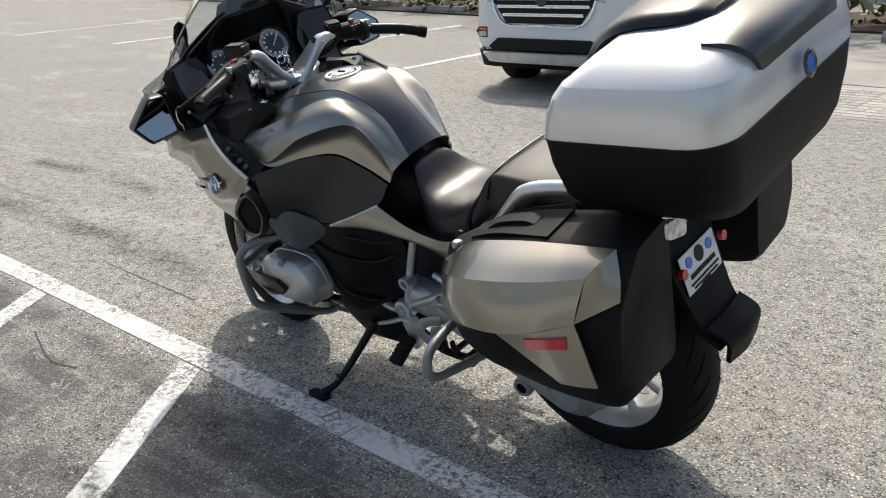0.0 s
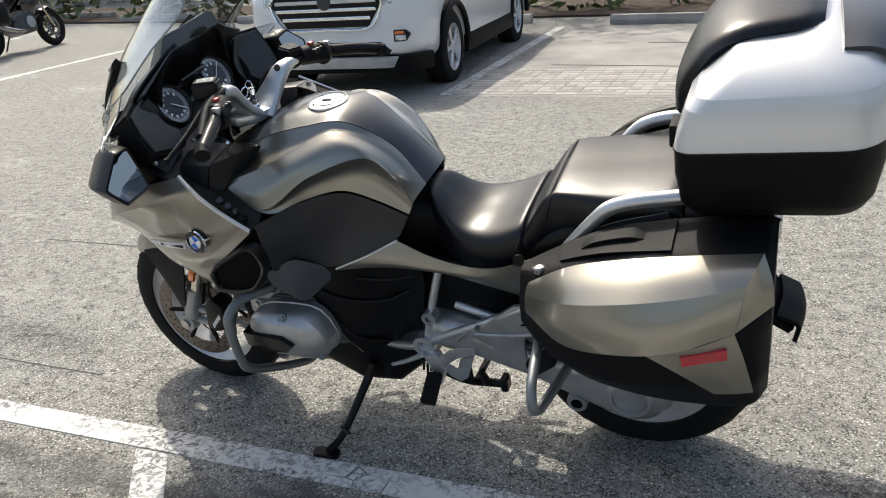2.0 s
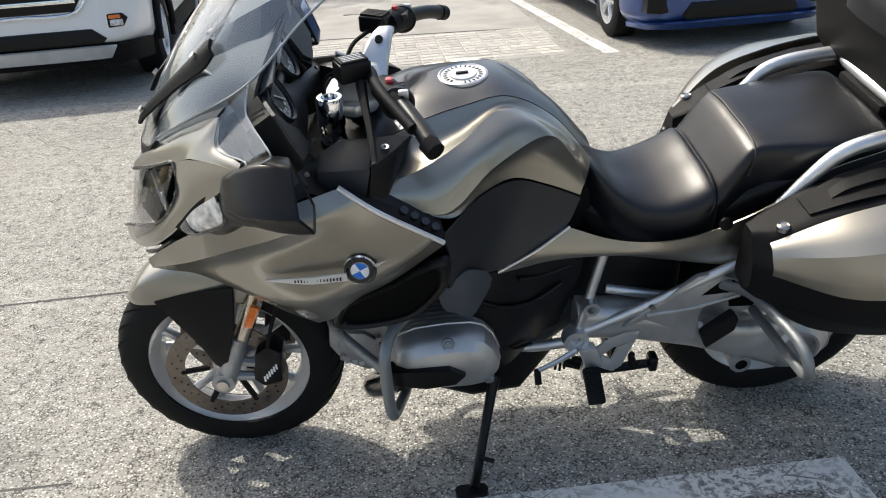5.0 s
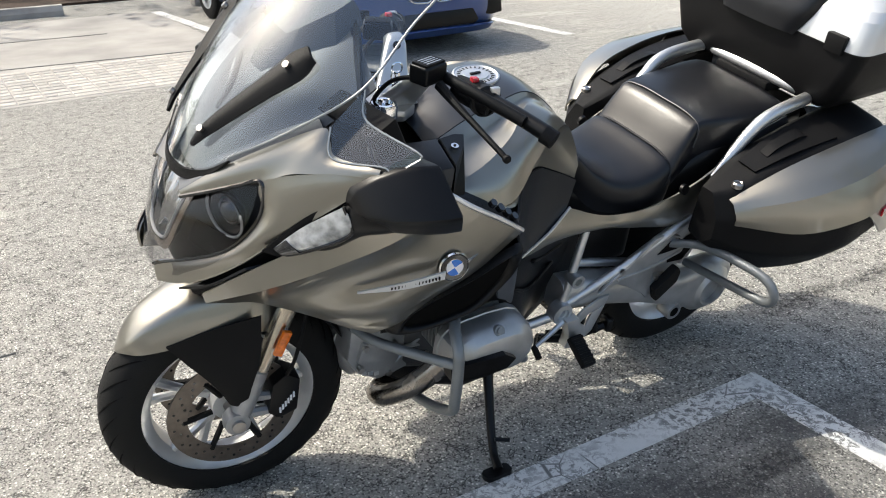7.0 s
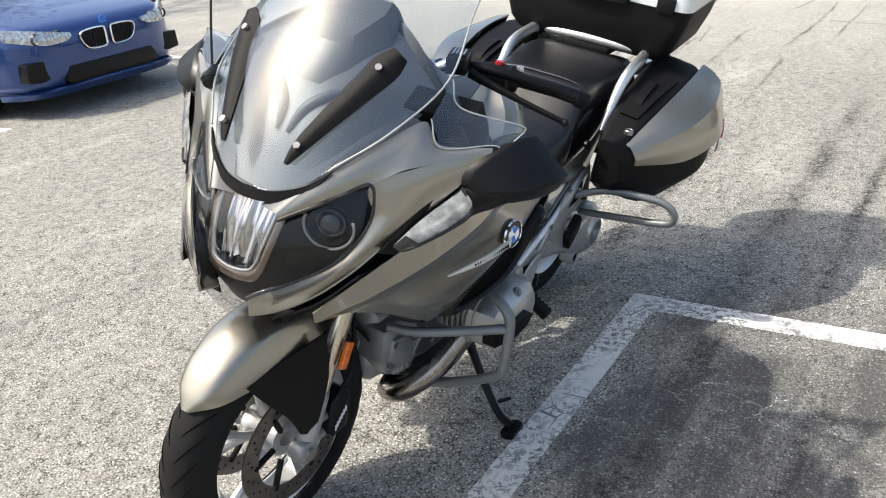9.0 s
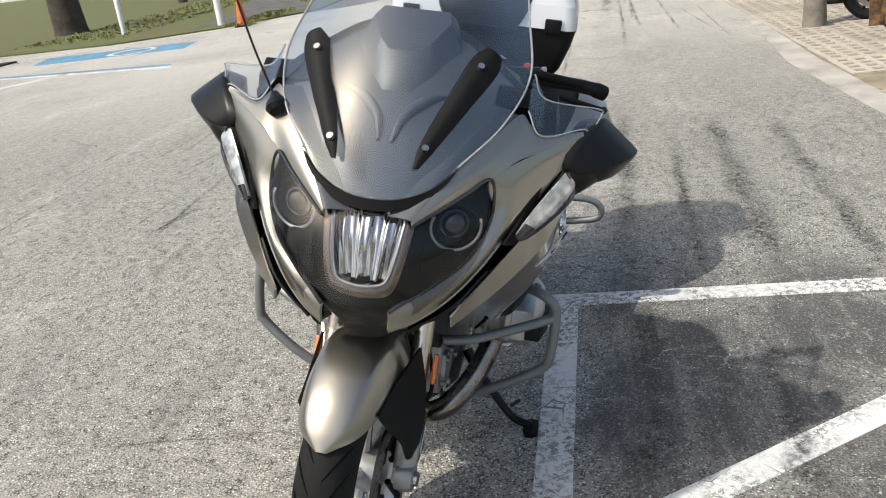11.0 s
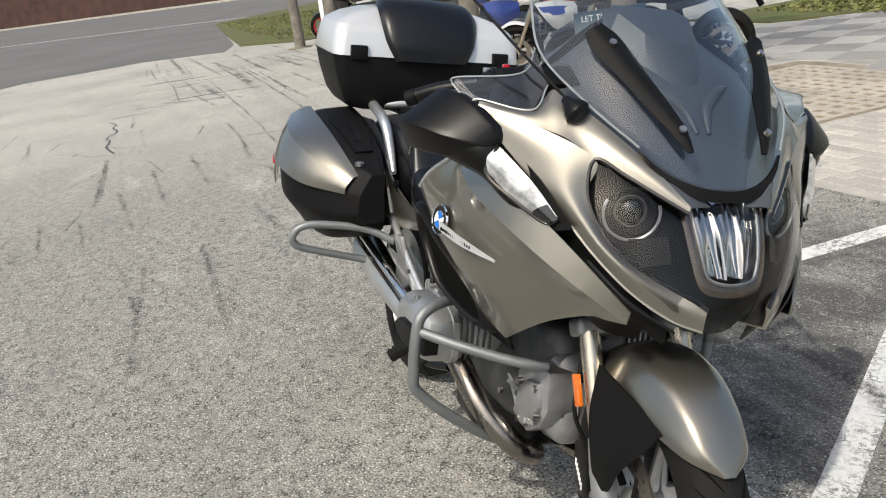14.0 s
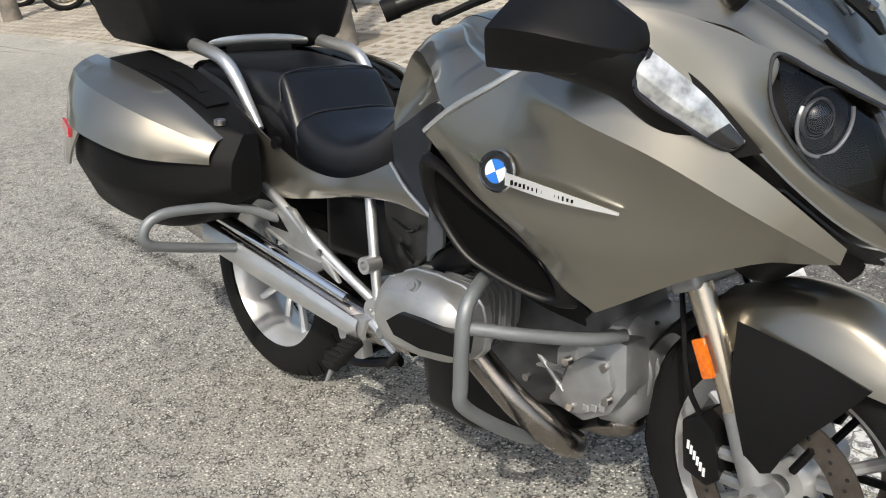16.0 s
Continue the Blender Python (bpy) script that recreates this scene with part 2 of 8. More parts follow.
def disc(bm, c, r, normal, seg=24, depth=0.003):
    """A thin round plate."""
    q = Vector(normal).to_track_quat("Z", "Y").to_matrix().to_4x4()
    b2 = bmesh.new()
    bmesh.ops.create_cone(b2, segments=seg, radius1=r, radius2=r, depth=depth, cap_ends=True, matrix=Matrix.Translation(c) @ q)
    return join(bm, b2) if bm else b2


def rounded(cx, cy, hx, hy, r, n=6):
    """Outline of a rectangle with round corners."""
    out = []
    for sx, sy, a0 in ((1, 1, 0), (-1, 1, 90), (-1, -1, 180), (1, -1, 270)):
        for k in range(n + 1):
            a = radians(a0 + 90 * k / n)
            out.append((cx + sx * (hx - r) + r * math.cos(a), cy + sy * (hy - r) + r * math.sin(a)))
    return out

# ---------------- the motorcycle (x ahead from the rear axle, y to its left, z up) ----------------
bike = tagged(new("touring_motorcycle"), "bronze-grey touring motorcycle with panniers, leaning on its side stand", "motorcycle")
bike.rotation_euler = (radians(LEAN), 0, 0)
TO_BIKE = Euler((radians(LEAN), 0, 0)).to_matrix().inverted()
AXIS = Vector((-0.44, 0, 0.9)).normalized()
PIVOT = Vector((1.60, 0, 0))
STEER = Matrix.Translation(PIVOT) @ Matrix.Rotation(radians(-5.5), 4, AXIS) @ Matrix.Translation(-PIVOT)


def cast_wheel(x, r_tyre, half_tyre, half_rim, steer, discs, holder_name):
    """A ten-spoked alloy wheel with its tyre and brake discs."""
    c = (x, 0, r_tyre)
    rr = 0.216
    rim = lathe([(rr + 0.012, -half_rim), (rr - 0.004, -half_rim), (rr - 0.012, -half_rim + 0.012), (rr - 0.028, -half_rim * 0.55), (rr - 0.032, 0), (rr - 0.028, half_rim * 0.55), (rr - 0.012, half_rim - 0.012), (rr - 0.004, half_rim), (rr + 0.012, half_rim), (rr + 0.012, -half_rim)], c)
    lathe([(0.02, -0.055), (0.045, -0.055), (0.05, -0.03), (0.05, 0.03), (0.045, 0.055), (0.02, 0.055), (0.02, -0.055)], c, bm=rim)
    spokes = []
    for k in range(5):
        for d in (-1, 1):
            a0, a1 = 2 * math.pi * k / 5 + d * 0.09 + 0.3, 2 * math.pi * k / 5 + d * 0.24 + 0.3
            p = [Vector(c) + Vector((q * math.cos(a), y, q * math.sin(a))) for q, a, y in ((0.04, a0, 0.012 * d), (0.11, (a0 + a1) / 2, 0.016 * d), (0.192, a1, 0.02 * d))]
            spokes.append(tube(p, [0.015, 0.011, 0.013], 8, 5))
    wheel = part(holder_name, rim, RIM_ALU, bike, "silver ten-spoke alloy wheel", 35, steer)
    for sp in spokes:
        part("spoke", sp, RIM_ALU, wheel, "", 35, steer)
    prof = []
    for k in range(17):
        a = math.pi * (k / 16 - 0.5) * 1.12
        prof.append((rr + 0.006 + (r_tyre - rr - 0.006) * max(0.0, math.cos(a)) ** 0.62 if abs(a) < math.pi / 2 else rr - 0.002, half_tyre * math.sin(max(-math.pi / 2, min(math.pi / 2, a))) * (0.93 if k in (0, 16) else 1)))
    tyre = lathe(prof + [prof[0]], c, seg=72)
    part("tyre", tyre, RUBBER, wheel, "black grooved road tyre", 50, steer)
    # strips laid on the tread, near-black to paint the grooves' shade
    groove = bmesh.new()
    for k in range(30):
        for s in (-1, 1):
            pts = []
            for j in range(4):
                w = 0.12 + 0.2 * j
                a = 2 * math.pi * (k + 0.5 * (s > 0)) / 30 + 0.1 * j
                q = r_tyre - (r_tyre - rr) * (1 - max(0.02, math.cos(w * math.pi / 2 * 1.0)) ** 0.62) + 0.0004
                pts.append(Vector(c) + Vector((q * math.cos(a), s * half_tyre * math.sin(w * math.pi / 2), q * math.sin(a))))
            tube(pts, [0.001, 0.0028, 0.0028, 0.001], 4, 6, groove)
    tagged(part("tread_groove", groove, PAINTED_SHADE, wheel, "", 0, steer), kind="stuff")
    for y in discs:
        ring = lathe([(0.112, y - 0.0025), (0.16, y - 0.0025), (0.16, y + 0.0025), (0.112, y + 0.0025), (0.112, y - 0.0025)], c, seg=60)
        d = part("brake_disc", ring, DISC, wheel, "drilled steel brake disc", 30, steer)
        holes = bmesh.new()
        for k in range(54):
            a, q = 2 * math.pi * k / 54, 0.122 + 0.0115 * (k % 3)
            disc(holes, Vector(c) + Vector((q * math.cos(a), y, q * math.sin(a))), 0.0036, (0, 1, 0), 8, 0.0064)
        tagged(part("drilled_hole", holes, GLOSS, d, "", 0, steer), kind="stuff")
        for k in range(6):
            a = 2 * math.pi * k / 6
            hub = tube([Vector(c) + Vector((q * math.cos(a), y * (1 if q > 0.1 else 0.8), q * math.sin(a))) for q in (0.05, 0.122)], 0.008, 6, 3)
            part("carrier_arm", hub, BLACK, d, "", 30, steer)
    return wheel


cast_wheel(1.485, 0.303, 0.062, 0.05, STEER, (-0.078, 0.078), "front_wheel")
cast_wheel(0.0, 0.318, 0.092, 0.078, None, (), "rear_wheel")

# fork legs, calipers, reflectors, fender
for s in (1, -1):
    leg = part("fork_leg", tube([(1.487, 0.105 * s, 0.30), (1.42, 0.105 * s, 0.44), (1.33, 0.105 * s, 0.64)], [0.024, 0.022, 0.023], 14), GOLD, bike, "champagne-gold fork leg", 40, STEER)
    shoe = lathe([(0.012, -0.022), (0.03, -0.02), (0.034, 0), (0.03, 0.02), (0.012, 0.022)], (1.487, 0.112 * s, 0.303), bm=tube([(1.487, 0.105 * s, 0.285), (1.455, 0.108 * s, 0.37), (1.425, 0.106 * s, 0.44)], [0.026, 0.028, 0.026], 12))
    tube([(1.46, 0.105 * s, 0.36), (1.38, 0.1 * s, 0.345), (1.36, 0.098 * s, 0.37)], [0.014, 0.012, 0.01], 8, bm=shoe)
    tube([(1.47, 0.105 * s, 0.31), (1.40, 0.1 * s, 0.30), (1.37, 0.098 * s, 0.31)], [0.014, 0.012, 0.01], 8, bm=shoe)
    part("axle_clamp", shoe, CAST, leg, "cast aluminium axle clamp", 40, STEER)
    part("axle_nut", disc(None, (1.487, 0.137 * s, 0.303), 0.016, (0, 1, 0), 18, 0.01), STEEL, leg, "", 30, STEER)
    cal = prism([(1.335, 0.29), (1.385, 0.275), (1.41, 0.30), (1.395, 0.385), (1.36, 0.41), (1.325, 0.385)], 0.05 * s, 0.118 * s, 0.008)
    caliper = part("brake_caliper", cal, SATIN, bike, "black four-piston brake caliper", 40, STEER)
    mark = bmesh.new()
    for k in range(6):
        block(1.342 + 0.007 * k, 1.347 + 0.007 * k, 0.1185 * s - 0.001, 0.1185 * s + 0.001, 0.335 - 0.008 * k, 0.352 - 0.008 * k, 0, bm=mark)
    part("caliper_mark", mark, WHITE, caliper, "white lettering bars", 0, STEER)
    amber = block(-0.011, 0.011, -0.006, 0.006, -0.034, 0.034, 0.003, 2, Matrix.Translation((1.375, 0.142 * s, 0.528)) @ Matrix.Rotation(radians(-24), 4, "Y"))
    part("side_reflector", amber, ORANGE, leg, "amber side reflector", 30, STEER)
    part("brake_hose", tube([(1.36, 0.11 * s, 0.40), (1.34, 0.13 * s, 0.47), (1.30, 0.1 * s, 0.58), (1.26, 0.07 * s, 0.7)], 0.005, 8), BLACK, leg, "", 40, STEER)
part("fork_bridge", block(-0.03, 0.03, -0.135, 0.135, -0.02, 0.02, 0.012, 3, Matrix.Translation((1.315, 0, 0.645)) @ Matrix.Rotation(radians(-26), 4, "Y")), CAST, bike, "grey cast fork bridge", 40, STEER)


def fender_row(a, half, drop, lift):
    c = Vector((1.485, 0, 0.303))
    q = 0.322 + lift
    top = c + Vector((q * math.cos(a), 0, q * math.sin(a)))
    out = -c + top
    d = out.normalized()
    return [tuple(top + Vector((0, half * f, 0)) - d * drop * g) for f, g in ((1.0, 1.2), (0.9, 0.80), (0.76, 0.43), (0.62, 0.17), (0.3, 0.04), (0, 0))]


fender = part("front_fender", symmetric([fender_row(radians(a), h, d, l) for a, h, d, l in ((40, 0.012, 0.004, -0.006), (48, 0.062, 0.028, 0.004), (60, 0.085, 0.06, 0.018), (78, 0.098, 0.085, 0.03), (98, 0.10, 0.09, 0.03), (116, 0.09, 0.075, 0.02))], 22, 25, 0.004), PAINT, bike, "bronze-grey painted front fender", 26, STEER)
for s in (1, -1):
    part("fender_flare", panel([[(1.625, 0.088 * s, 0.545), (1.54, 0.098 * s, 0.572), (1.415, 0.118 * s, 0.60)], [(1.585, 0.096 * s, 0.49), (1.52, 0.115 * s, 0.49), (1.425, 0.136 * s, 0.50)], [(1.53, 0.112 * s, 0.42), (1.50, 0.126 * s, 0.41), (1.452, 0.138 * s, 0.41)], [(1.50, 0.118 * s, 0.36), (1.485, 0.124 * s, 0.355), (1.465, 0.13 * s, 0.355)]], 12, 8, 0.006), BLACK, fender, "black lower fender flare", 40, STEER)
part("rear_hugger", panel([[(1.34, -0.075, 0.585), (1.34, 0, 0.605), (1.34, 0.075, 0.585)], [(1.24, -0.07, 0.50), (1.235, 0, 0.515), (1.24, 0.07, 0.50)], [(1.18, -0.065, 0.40), (1.17, 0, 0.405), (1.18, 0.065, 0.40)]], 10, 10, 0.004), BLACK, fender, "black inner mudguard", 40, STEER)

# side fairings with emblem and spear
FAIR_TOP = [(1.127, 0.328, 0.994), (1.25, 0.356, 0.974), (1.37, 0.334, 0.942), (1.47, 0.268, 0.868), (1.574, 0.182, 0.766)]
FAIR_LINE = [(1.10, 0.346, 0.975), (1.225, 0.374, 0.930), (1.362, 0.350, 0.882), (1.468, 0.282, 0.816), (1.569, 0.184, 0.742)]
FAIR_MID = [(1.04, 0.362, 0.938), (1.15, 0.362, 0.872), (1.275, 0.328, 0.80), (1.375, 0.270, 0.752), (1.465, 0.203, 0.724)]
FAIR_LOW = [(0.985, 0.37, 0.906), (1.085, 0.37, 0.826), (1.20, 0.347, 0.745), (1.29, 0.300, 0.702), (1.37, 0.232, 0.682)]
FAIR_FOOT = [(0.925, 0.368, 0.862), (1.03, 0.358, 0.778), (1.115, 0.330, 0.712), (1.160, 0.300, 0.645), (1.215, 0.250, 0.588)]
FAIR_LIP = [tuple(Vector(a).lerp(Vector(b), f) + Vector((0, 0.006, 0))) for a, b, f in zip(FAIR_LOW, FAIR_FOOT, (0.62, 0.60, 0.58, 0.58, 0.60))]
FAIR_DIP = [tuple((Vector(a) + Vector(b)) / 2 - Vector((0, f, 0))) for a, b, f in zip(FAIR_LINE, FAIR_MID, (0.0, 0.007, 0.014, 0.010, 0.0))]
both("side_fairing", creased([[FAIR_TOP, FAIR_LINE], [FAIR_LINE, FAIR_DIP, FAIR_MID, FAIR_LOW, FAIR_LIP], [FAIR_LIP, FAIR_FOOT]], 12, 34, 0.005), PAINT, bike, "bronze-grey side fairing panel", 38)
for s in (1, -1):
    part("trim_strip", tube([(0.925, 0.369 * s, 0.868), (0.99, 0.37 * s, 0.913), (1.06, 0.356 * s, 0.953), (1.127, 0.33 * s, 0.997)], 0.006, 6), ALU, bike, "thin silver trim strip")
    q = Matrix.Translation((1.10, 0.3785 * s, 0.827)) @ Matrix.Rotation(radians((-90 + 6) * s), 4, "X") @ Matrix.Rotation(radians(8), 4, "Y")
    em = part("emblem", lathe([(0.0, 0.003), (0.029, 0.003), (0.031, 0.001), (0.031, -0.004), (0.0, -0.004)], (0, 0, 0), "z", 40), GLOSS, bike, "round black-rimmed blue and white emblem")
    em.matrix_local = q
    part("emblem_ring", lathe([(0.0305, 0.0), (0.0325, 0.004), (0.0345, 0.0), (0.0325, -0.003), (0.0305, 0.0)], (0, 0, 0), "z", 40), CHROME, em)
    part("emblem_ring", lathe([(0.0185, 0.003), (0.0195, 0.005), (0.0205, 0.003), (0.0185, 0.003)], (0, 0, 0), "z", 40), CHROME, em)
    for mat, off in ((BLUE, 0), (WHITE, 1)):
        qd = bmesh.new()
        for k in (0, 2):
            a0 = (k + off) * math.pi / 2 + 0.5
            pts = [(0, 0)] + [(0.0186 * math.cos(a0 + math.pi / 2 * j / 8), 0.0186 * math.sin(a0 + math.pi / 2 * j / 8)) for j in range(9)]
            join(qd, prism(pts, 0.002, 0.0042, 0, "z"))
        part("emblem_quarter", qd, mat, em, "", 0)
    sp = part("spear_badge", panel([[(1.128, 0.391 * s, 0.83), (1.21, 0.372 * s, 0.814), (1.30, 0.332 * s, 0.789)], [(1.128, 0.391 * s, 0.811), (1.21, 0.372 * s, 0.797), (1.30, 0.332 * s, 0.785)]], 3, 10, 0.004), BADGE, bike, "bright silver spear badge")
    bars = bmesh.new()
    for k in range(15):
        x = 1.140 + 0.0068 * k
        f = (x - 1.13) / 0.166
        h = 0.0026 if k % 3 else 0.0036
        block(x, x + 0.0028, (0.3935 - 0.050 * f) * s - 0.0018, (0.3935 - 0.050 * f) * s + 0.0018, 0.8185 - 0.029 * f - h, 0.8185 - 0.029 * f + h, 0, bm=bars)
    part("badge_mark", bars, BLACK, sp, "dark lettering bars", 0)
    part("emblem_wing", panel([[(1.075, 0.383 * s, 0.838), (1.045, 0.383 * s, 0.848)], [(1.075, 0.383 * s, 0.826), (1.045, 0.383 * s, 0.846)]], 2, 4, 0.003), CHROME, sp)

# radiator ducts and black engine side panels
both("air_duct", panel([
    [(0.925, 0.345, 0.862), (1.00, 0.322, 0.79), (1.07, 0.29, 0.72), (1.13, 0.262, 0.65), (1.19, 0.222, 0.575)],
    [(0.905, 0.318, 0.80), (0.975, 0.30, 0.735), (1.045, 0.28, 0.665), (1.105, 0.25, 0.60), (1.17, 0.21, 0.555)],
    [(0.905, 0.30, 0.74), (0.965, 0.295, 0.67), (1.035, 0.275, 0.61), (1.10, 0.245, 0.57), (1.165, 0.20, 0.54)]], 12, 20, 0.006), BLACK, bike, "black air duct behind the fairing")
MOUTH = [(1.150, 0.312, 0.672), (1.100, 0.337, 0.717), (1.030, 0.362, 0.764), (0.955, 0.378, 0.812), (0.928, 0.376, 0.806), (0.926, 0.362, 0.755), (0.945, 0.352, 0.715), (0.990, 0.342, 0.663), (1.030, 0.330, 0.638), (1.100, 0.310, 0.612), (1.160, 0.288, 0.600), (1.166, 0.292, 0.625)]


def mouth_ring(scale, sink):
    """The outlet's rounded outline, scaled about its middle and sunk into the fairing."""
    mid = sum((Vector(q) for q in MOUTH), Vector()) / len(MOUTH)
    pts = spline(MOUTH + MOUTH[:1], 49)[:-1]
    return [tuple(mid + (q - mid) * scale - Vector((0, sink, 0))) for q in pts]


both("outlet_rim", loft([mouth_ring(a, d) for a, d in ((1.14, 0.022), (1.10, 0.006), (1.04, -0.003), (0.96, -0.002), (0.90, 0.006), (0.86, 0.03))], False), SATIN, bike, "black rim of the air outlet", 60)
# shallow cup; the outlet's inner shade is put into its near-black colour
both("duct_mouth", loft([mouth_ring(a, d) for a, d in ((0.89, 0.012), (0.80, 0.034), (0.2, 0.040))]), PAINTED_SHADE, bike, "air outlet mouth with its inner shade painted near-black", 60)
both("knee_panel", panel([
    [(0.925, 0.345, 0.870), (0.84, 0.240, 0.884), (0.749, 0.176, 0.882), (0.665, 0.150, 0.842), (0.586, 0.140, 0.798)],
    [(0.915, 0.35, 0.80), (0.85, 0.262, 0.79), (0.775, 0.195, 0.785), (0.69, 0.172, 0.765), (0.61, 0.155, 0.75)],
    [(0.92, 0.33, 0.72), (0.87, 0.27, 0.70), (0.80, 0.226, 0.675), (0.72, 0.205, 0.685), (0.625, 0.168, 0.735)]], 14, 20, 0.005), CHARCOAL, bike, "matt black knee panel below the tank")
both("side_deflector", panel([
    [(0.944, 0.330, 0.714), (0.905, 0.312, 0.727), (0.873, 0.292, 0.735), (0.825, 0.244, 0.690)],
    [(0.938, 0.326, 0.682), (0.900, 0.314, 0.680), (0.868, 0.296, 0.672), (0.815, 0.234, 0.666)],
    [(0.926, 0.316, 0.652), (0.895, 0.310, 0.630), (0.865, 0.294, 0.606), (0.808, 0.222, 0.643)]], 8, 12, 0.007), COWL, bike, "grey side deflector", 25)
both("engine_cover", panel([
    [(0.96, 0.26, 0.70), (0.85, 0.24, 0.68), (0.76, 0.21, 0.665), (0.66, 0.17, 0.66), (0.57, 0.15, 0.655)],
    [(0.93, 0.24, 0.62), (0.83, 0.25, 0.57), (0.74, 0.20, 0.56), (0.66, 0.155, 0.57), (0.575, 0.14, 0.57)],
    [(0.86, 0.22, 0.50), (0.80, 0.25, 0.46), (0.72, 0.19, 0.46), (0.66, 0.145, 0.47), (0.60, 0.13, 0.48)],
    [(0.80, 0.20, 0.38), (0.77, 0.21, 0.36), (0.71, 0.16, 0.37), (0.66, 0.13, 0.39), (0.62, 0.12, 0.40)]], 14, 14, 0.005), SATIN, bike, "black engine side cover")
part("inner_fairing", loft([[(x, y, z) for y, z in rounded(0, (z0 + z1) / 2, hy, (z1 - z0) / 2, 0.05, 4)] for x, hy, z0, z1 in ((1.24, 0.16, 0.66, 0.92), (1.12, 0.22, 0.60, 0.93), (0.95, 0.21, 0.58, 0.86), (0.82, 0.15, 0.58, 0.86), (0.66, 0.11, 0.60, 0.815), (0.545, 0.075, 0.66, 0.80), (0.50, 0.05, 0.68, 0.76))]), BLACK, bike, "black inner fairing")
for s in (1, -1):
    for pts in ([(0.90, 0.262 * s, 0.655), (0.80, 0.252 * s, 0.585), (0.70, 0.185 * s, 0.535), (0.62, 0.15 * s, 0.555)], [(0.84, 0.258 * s, 0.545), (0.77, 0.24 * s, 0.44), (0.70, 0.175 * s, 0.385)], [(0.74, 0.212 * s, 0.63), (0.67, 0.168 * s, 0.60), (0.60, 0.152 * s, 0.61)]):
        part("cover_ridge", tube(pts, 0.005, 8), SATIN, bike, "moulded ridge on the engine cover")
part("belly_pan", loft([[(x, y, z) for y, z in rounded(0, zc, hy, hz, 0.03, 4)] for x, zc, hy, hz in ((1.10, 0.30, 0.05, 0.05), (1.0, 0.28, 0.11, 0.07), (0.85, 0.27, 0.15, 0.09), (0.72, 0.27, 0.15, 0.08), (0.62, 0.30, 0.08, 0.05))]), SATIN, bike, "black belly pan")

# tank
TANK_SEAM = [(1.05, 0.15, 0.985), (0.95, 0.138, 1.025), (0.85, 0.115, 1.042), (0.745, 0.09, 1.044), (0.635, 0.060, 0.968), (0.548, 0.072, 0.862)]
TANK_LEAF = [(1.045, 0.262, 0.947), (0.955, 0.247, 0.974), (0.865, 0.207, 1.006), (0.765, 0.128, 1.035), (0.645, 0.094, 0.965), (0.553, 0.090, 0.856)]
TANK_RIDGE = [(1.04, 0.281, 0.937), (0.915, 0.300, 0.892), (0.80, 0.238, 0.957), (0.675, 0.160, 0.978), (0.612, 0.137, 0.915), (0.572, 0.128, 0.83)]
TANK_FOOT = [(1.038, 0.279, 0.930), (0.907, 0.300, 0.880), (0.83, 0.228, 0.886), (0.749, 0.172, 0.885), (0.665, 0.146, 0.845), (0.584, 0.136, 0.801)]
hollow = [tuple((Vector(a) + Vector(b)) / 2 - Vector((0, 0.5, 0.86)) * f) for a, b, f in zip(TANK_SEAM, TANK_LEAF, (0.004, 0.020, 0.022, 0.008, -0.002, 0.0))]
swell = [tuple((Vector(a) + Vector(b)) / 2 + Vector((0, f, f * 0.6))) for a, b, f in zip(TANK_LEAF, TANK_RIDGE, (0.002, 0.008, 0.012, 0.012, 0.008, 0.002))]
scoop = [tuple((Vector(a) + Vector(b)) / 2 - Vector((0, f, 0.0))) for a, b, f in zip(TANK_RIDGE, TANK_FOOT, (0.0, 0.004, 0.020, 0.022, 0.014, 0.002))]
both("tank_side", creased([[TANK_SEAM, hollow, TANK_LEAF], [TANK_LEAF, swell, TANK_RIDGE], [TANK_RIDGE, scoop, TANK_FOOT]], 10, 40), PAINT, bike, "bronze-grey sculpted tank side", 30)
part("tank_centre", symmetric([
    [(1.05, 0.149, 0.986), (1.05, 0.08, 1.002), (1.05, 0, 1.006)], [(0.95, 0.137, 1.027), (0.95, 0.07, 1.046), (0.95, 0, 1.051)],
    [(0.85, 0.114, 1.044), (0.85, 0.06, 1.058), (0.85, 0, 1.062)], [(0.745, 0.089, 1.046), (0.745, 0.045, 1.053), (0.745, 0, 1.056)],
    [(0.635, 0.059, 0.970), (0.632, 0.03, 0.977), (0.63, 0, 0.979)], [(0.548, 0.071, 0.863), (0.542, 0.035, 0.870), (0.54, 0, 0.872)]], 30, 17, 0.006), GREY_PAINT, bike, "dark grey tank centre strip", 60)
cap = part("fuel_cap", lathe([(0, 0.006), (0.03, 0.006), (0.031, 0.003), (0.05, 0.003), (0.053, 0.006), (0.057, 0.004), (0.058, -0.006), (0, -0.006)], (0, 0, 0), "z", 40), ALU, bike, "brushed round fuel cap")
cap.matrix_local = Matrix.Translation((0.835, 0.0, 1.0605)) @ Matrix.Rotation(radians(2), 4, "Y")
part("cap_keyhole", block(-0.012, 0.016, -0.004, 0.004, 0.006, 0.0095, 0.001), BLACK, cap)
marks = bmesh.new()
for k in range(22):
    a = 2 * math.pi * k / 24
    block(-0.0015, 0.0015, -0.004, 0.004, 0, 0.001, 0, 1, Matrix.Rotation(a, 4, "Z") @ Matrix.Translation((0, 0.041, 0.0032)), bm=marks)
part("cap_mark", marks, BLACK, cap, "ring of printed bars", 0)

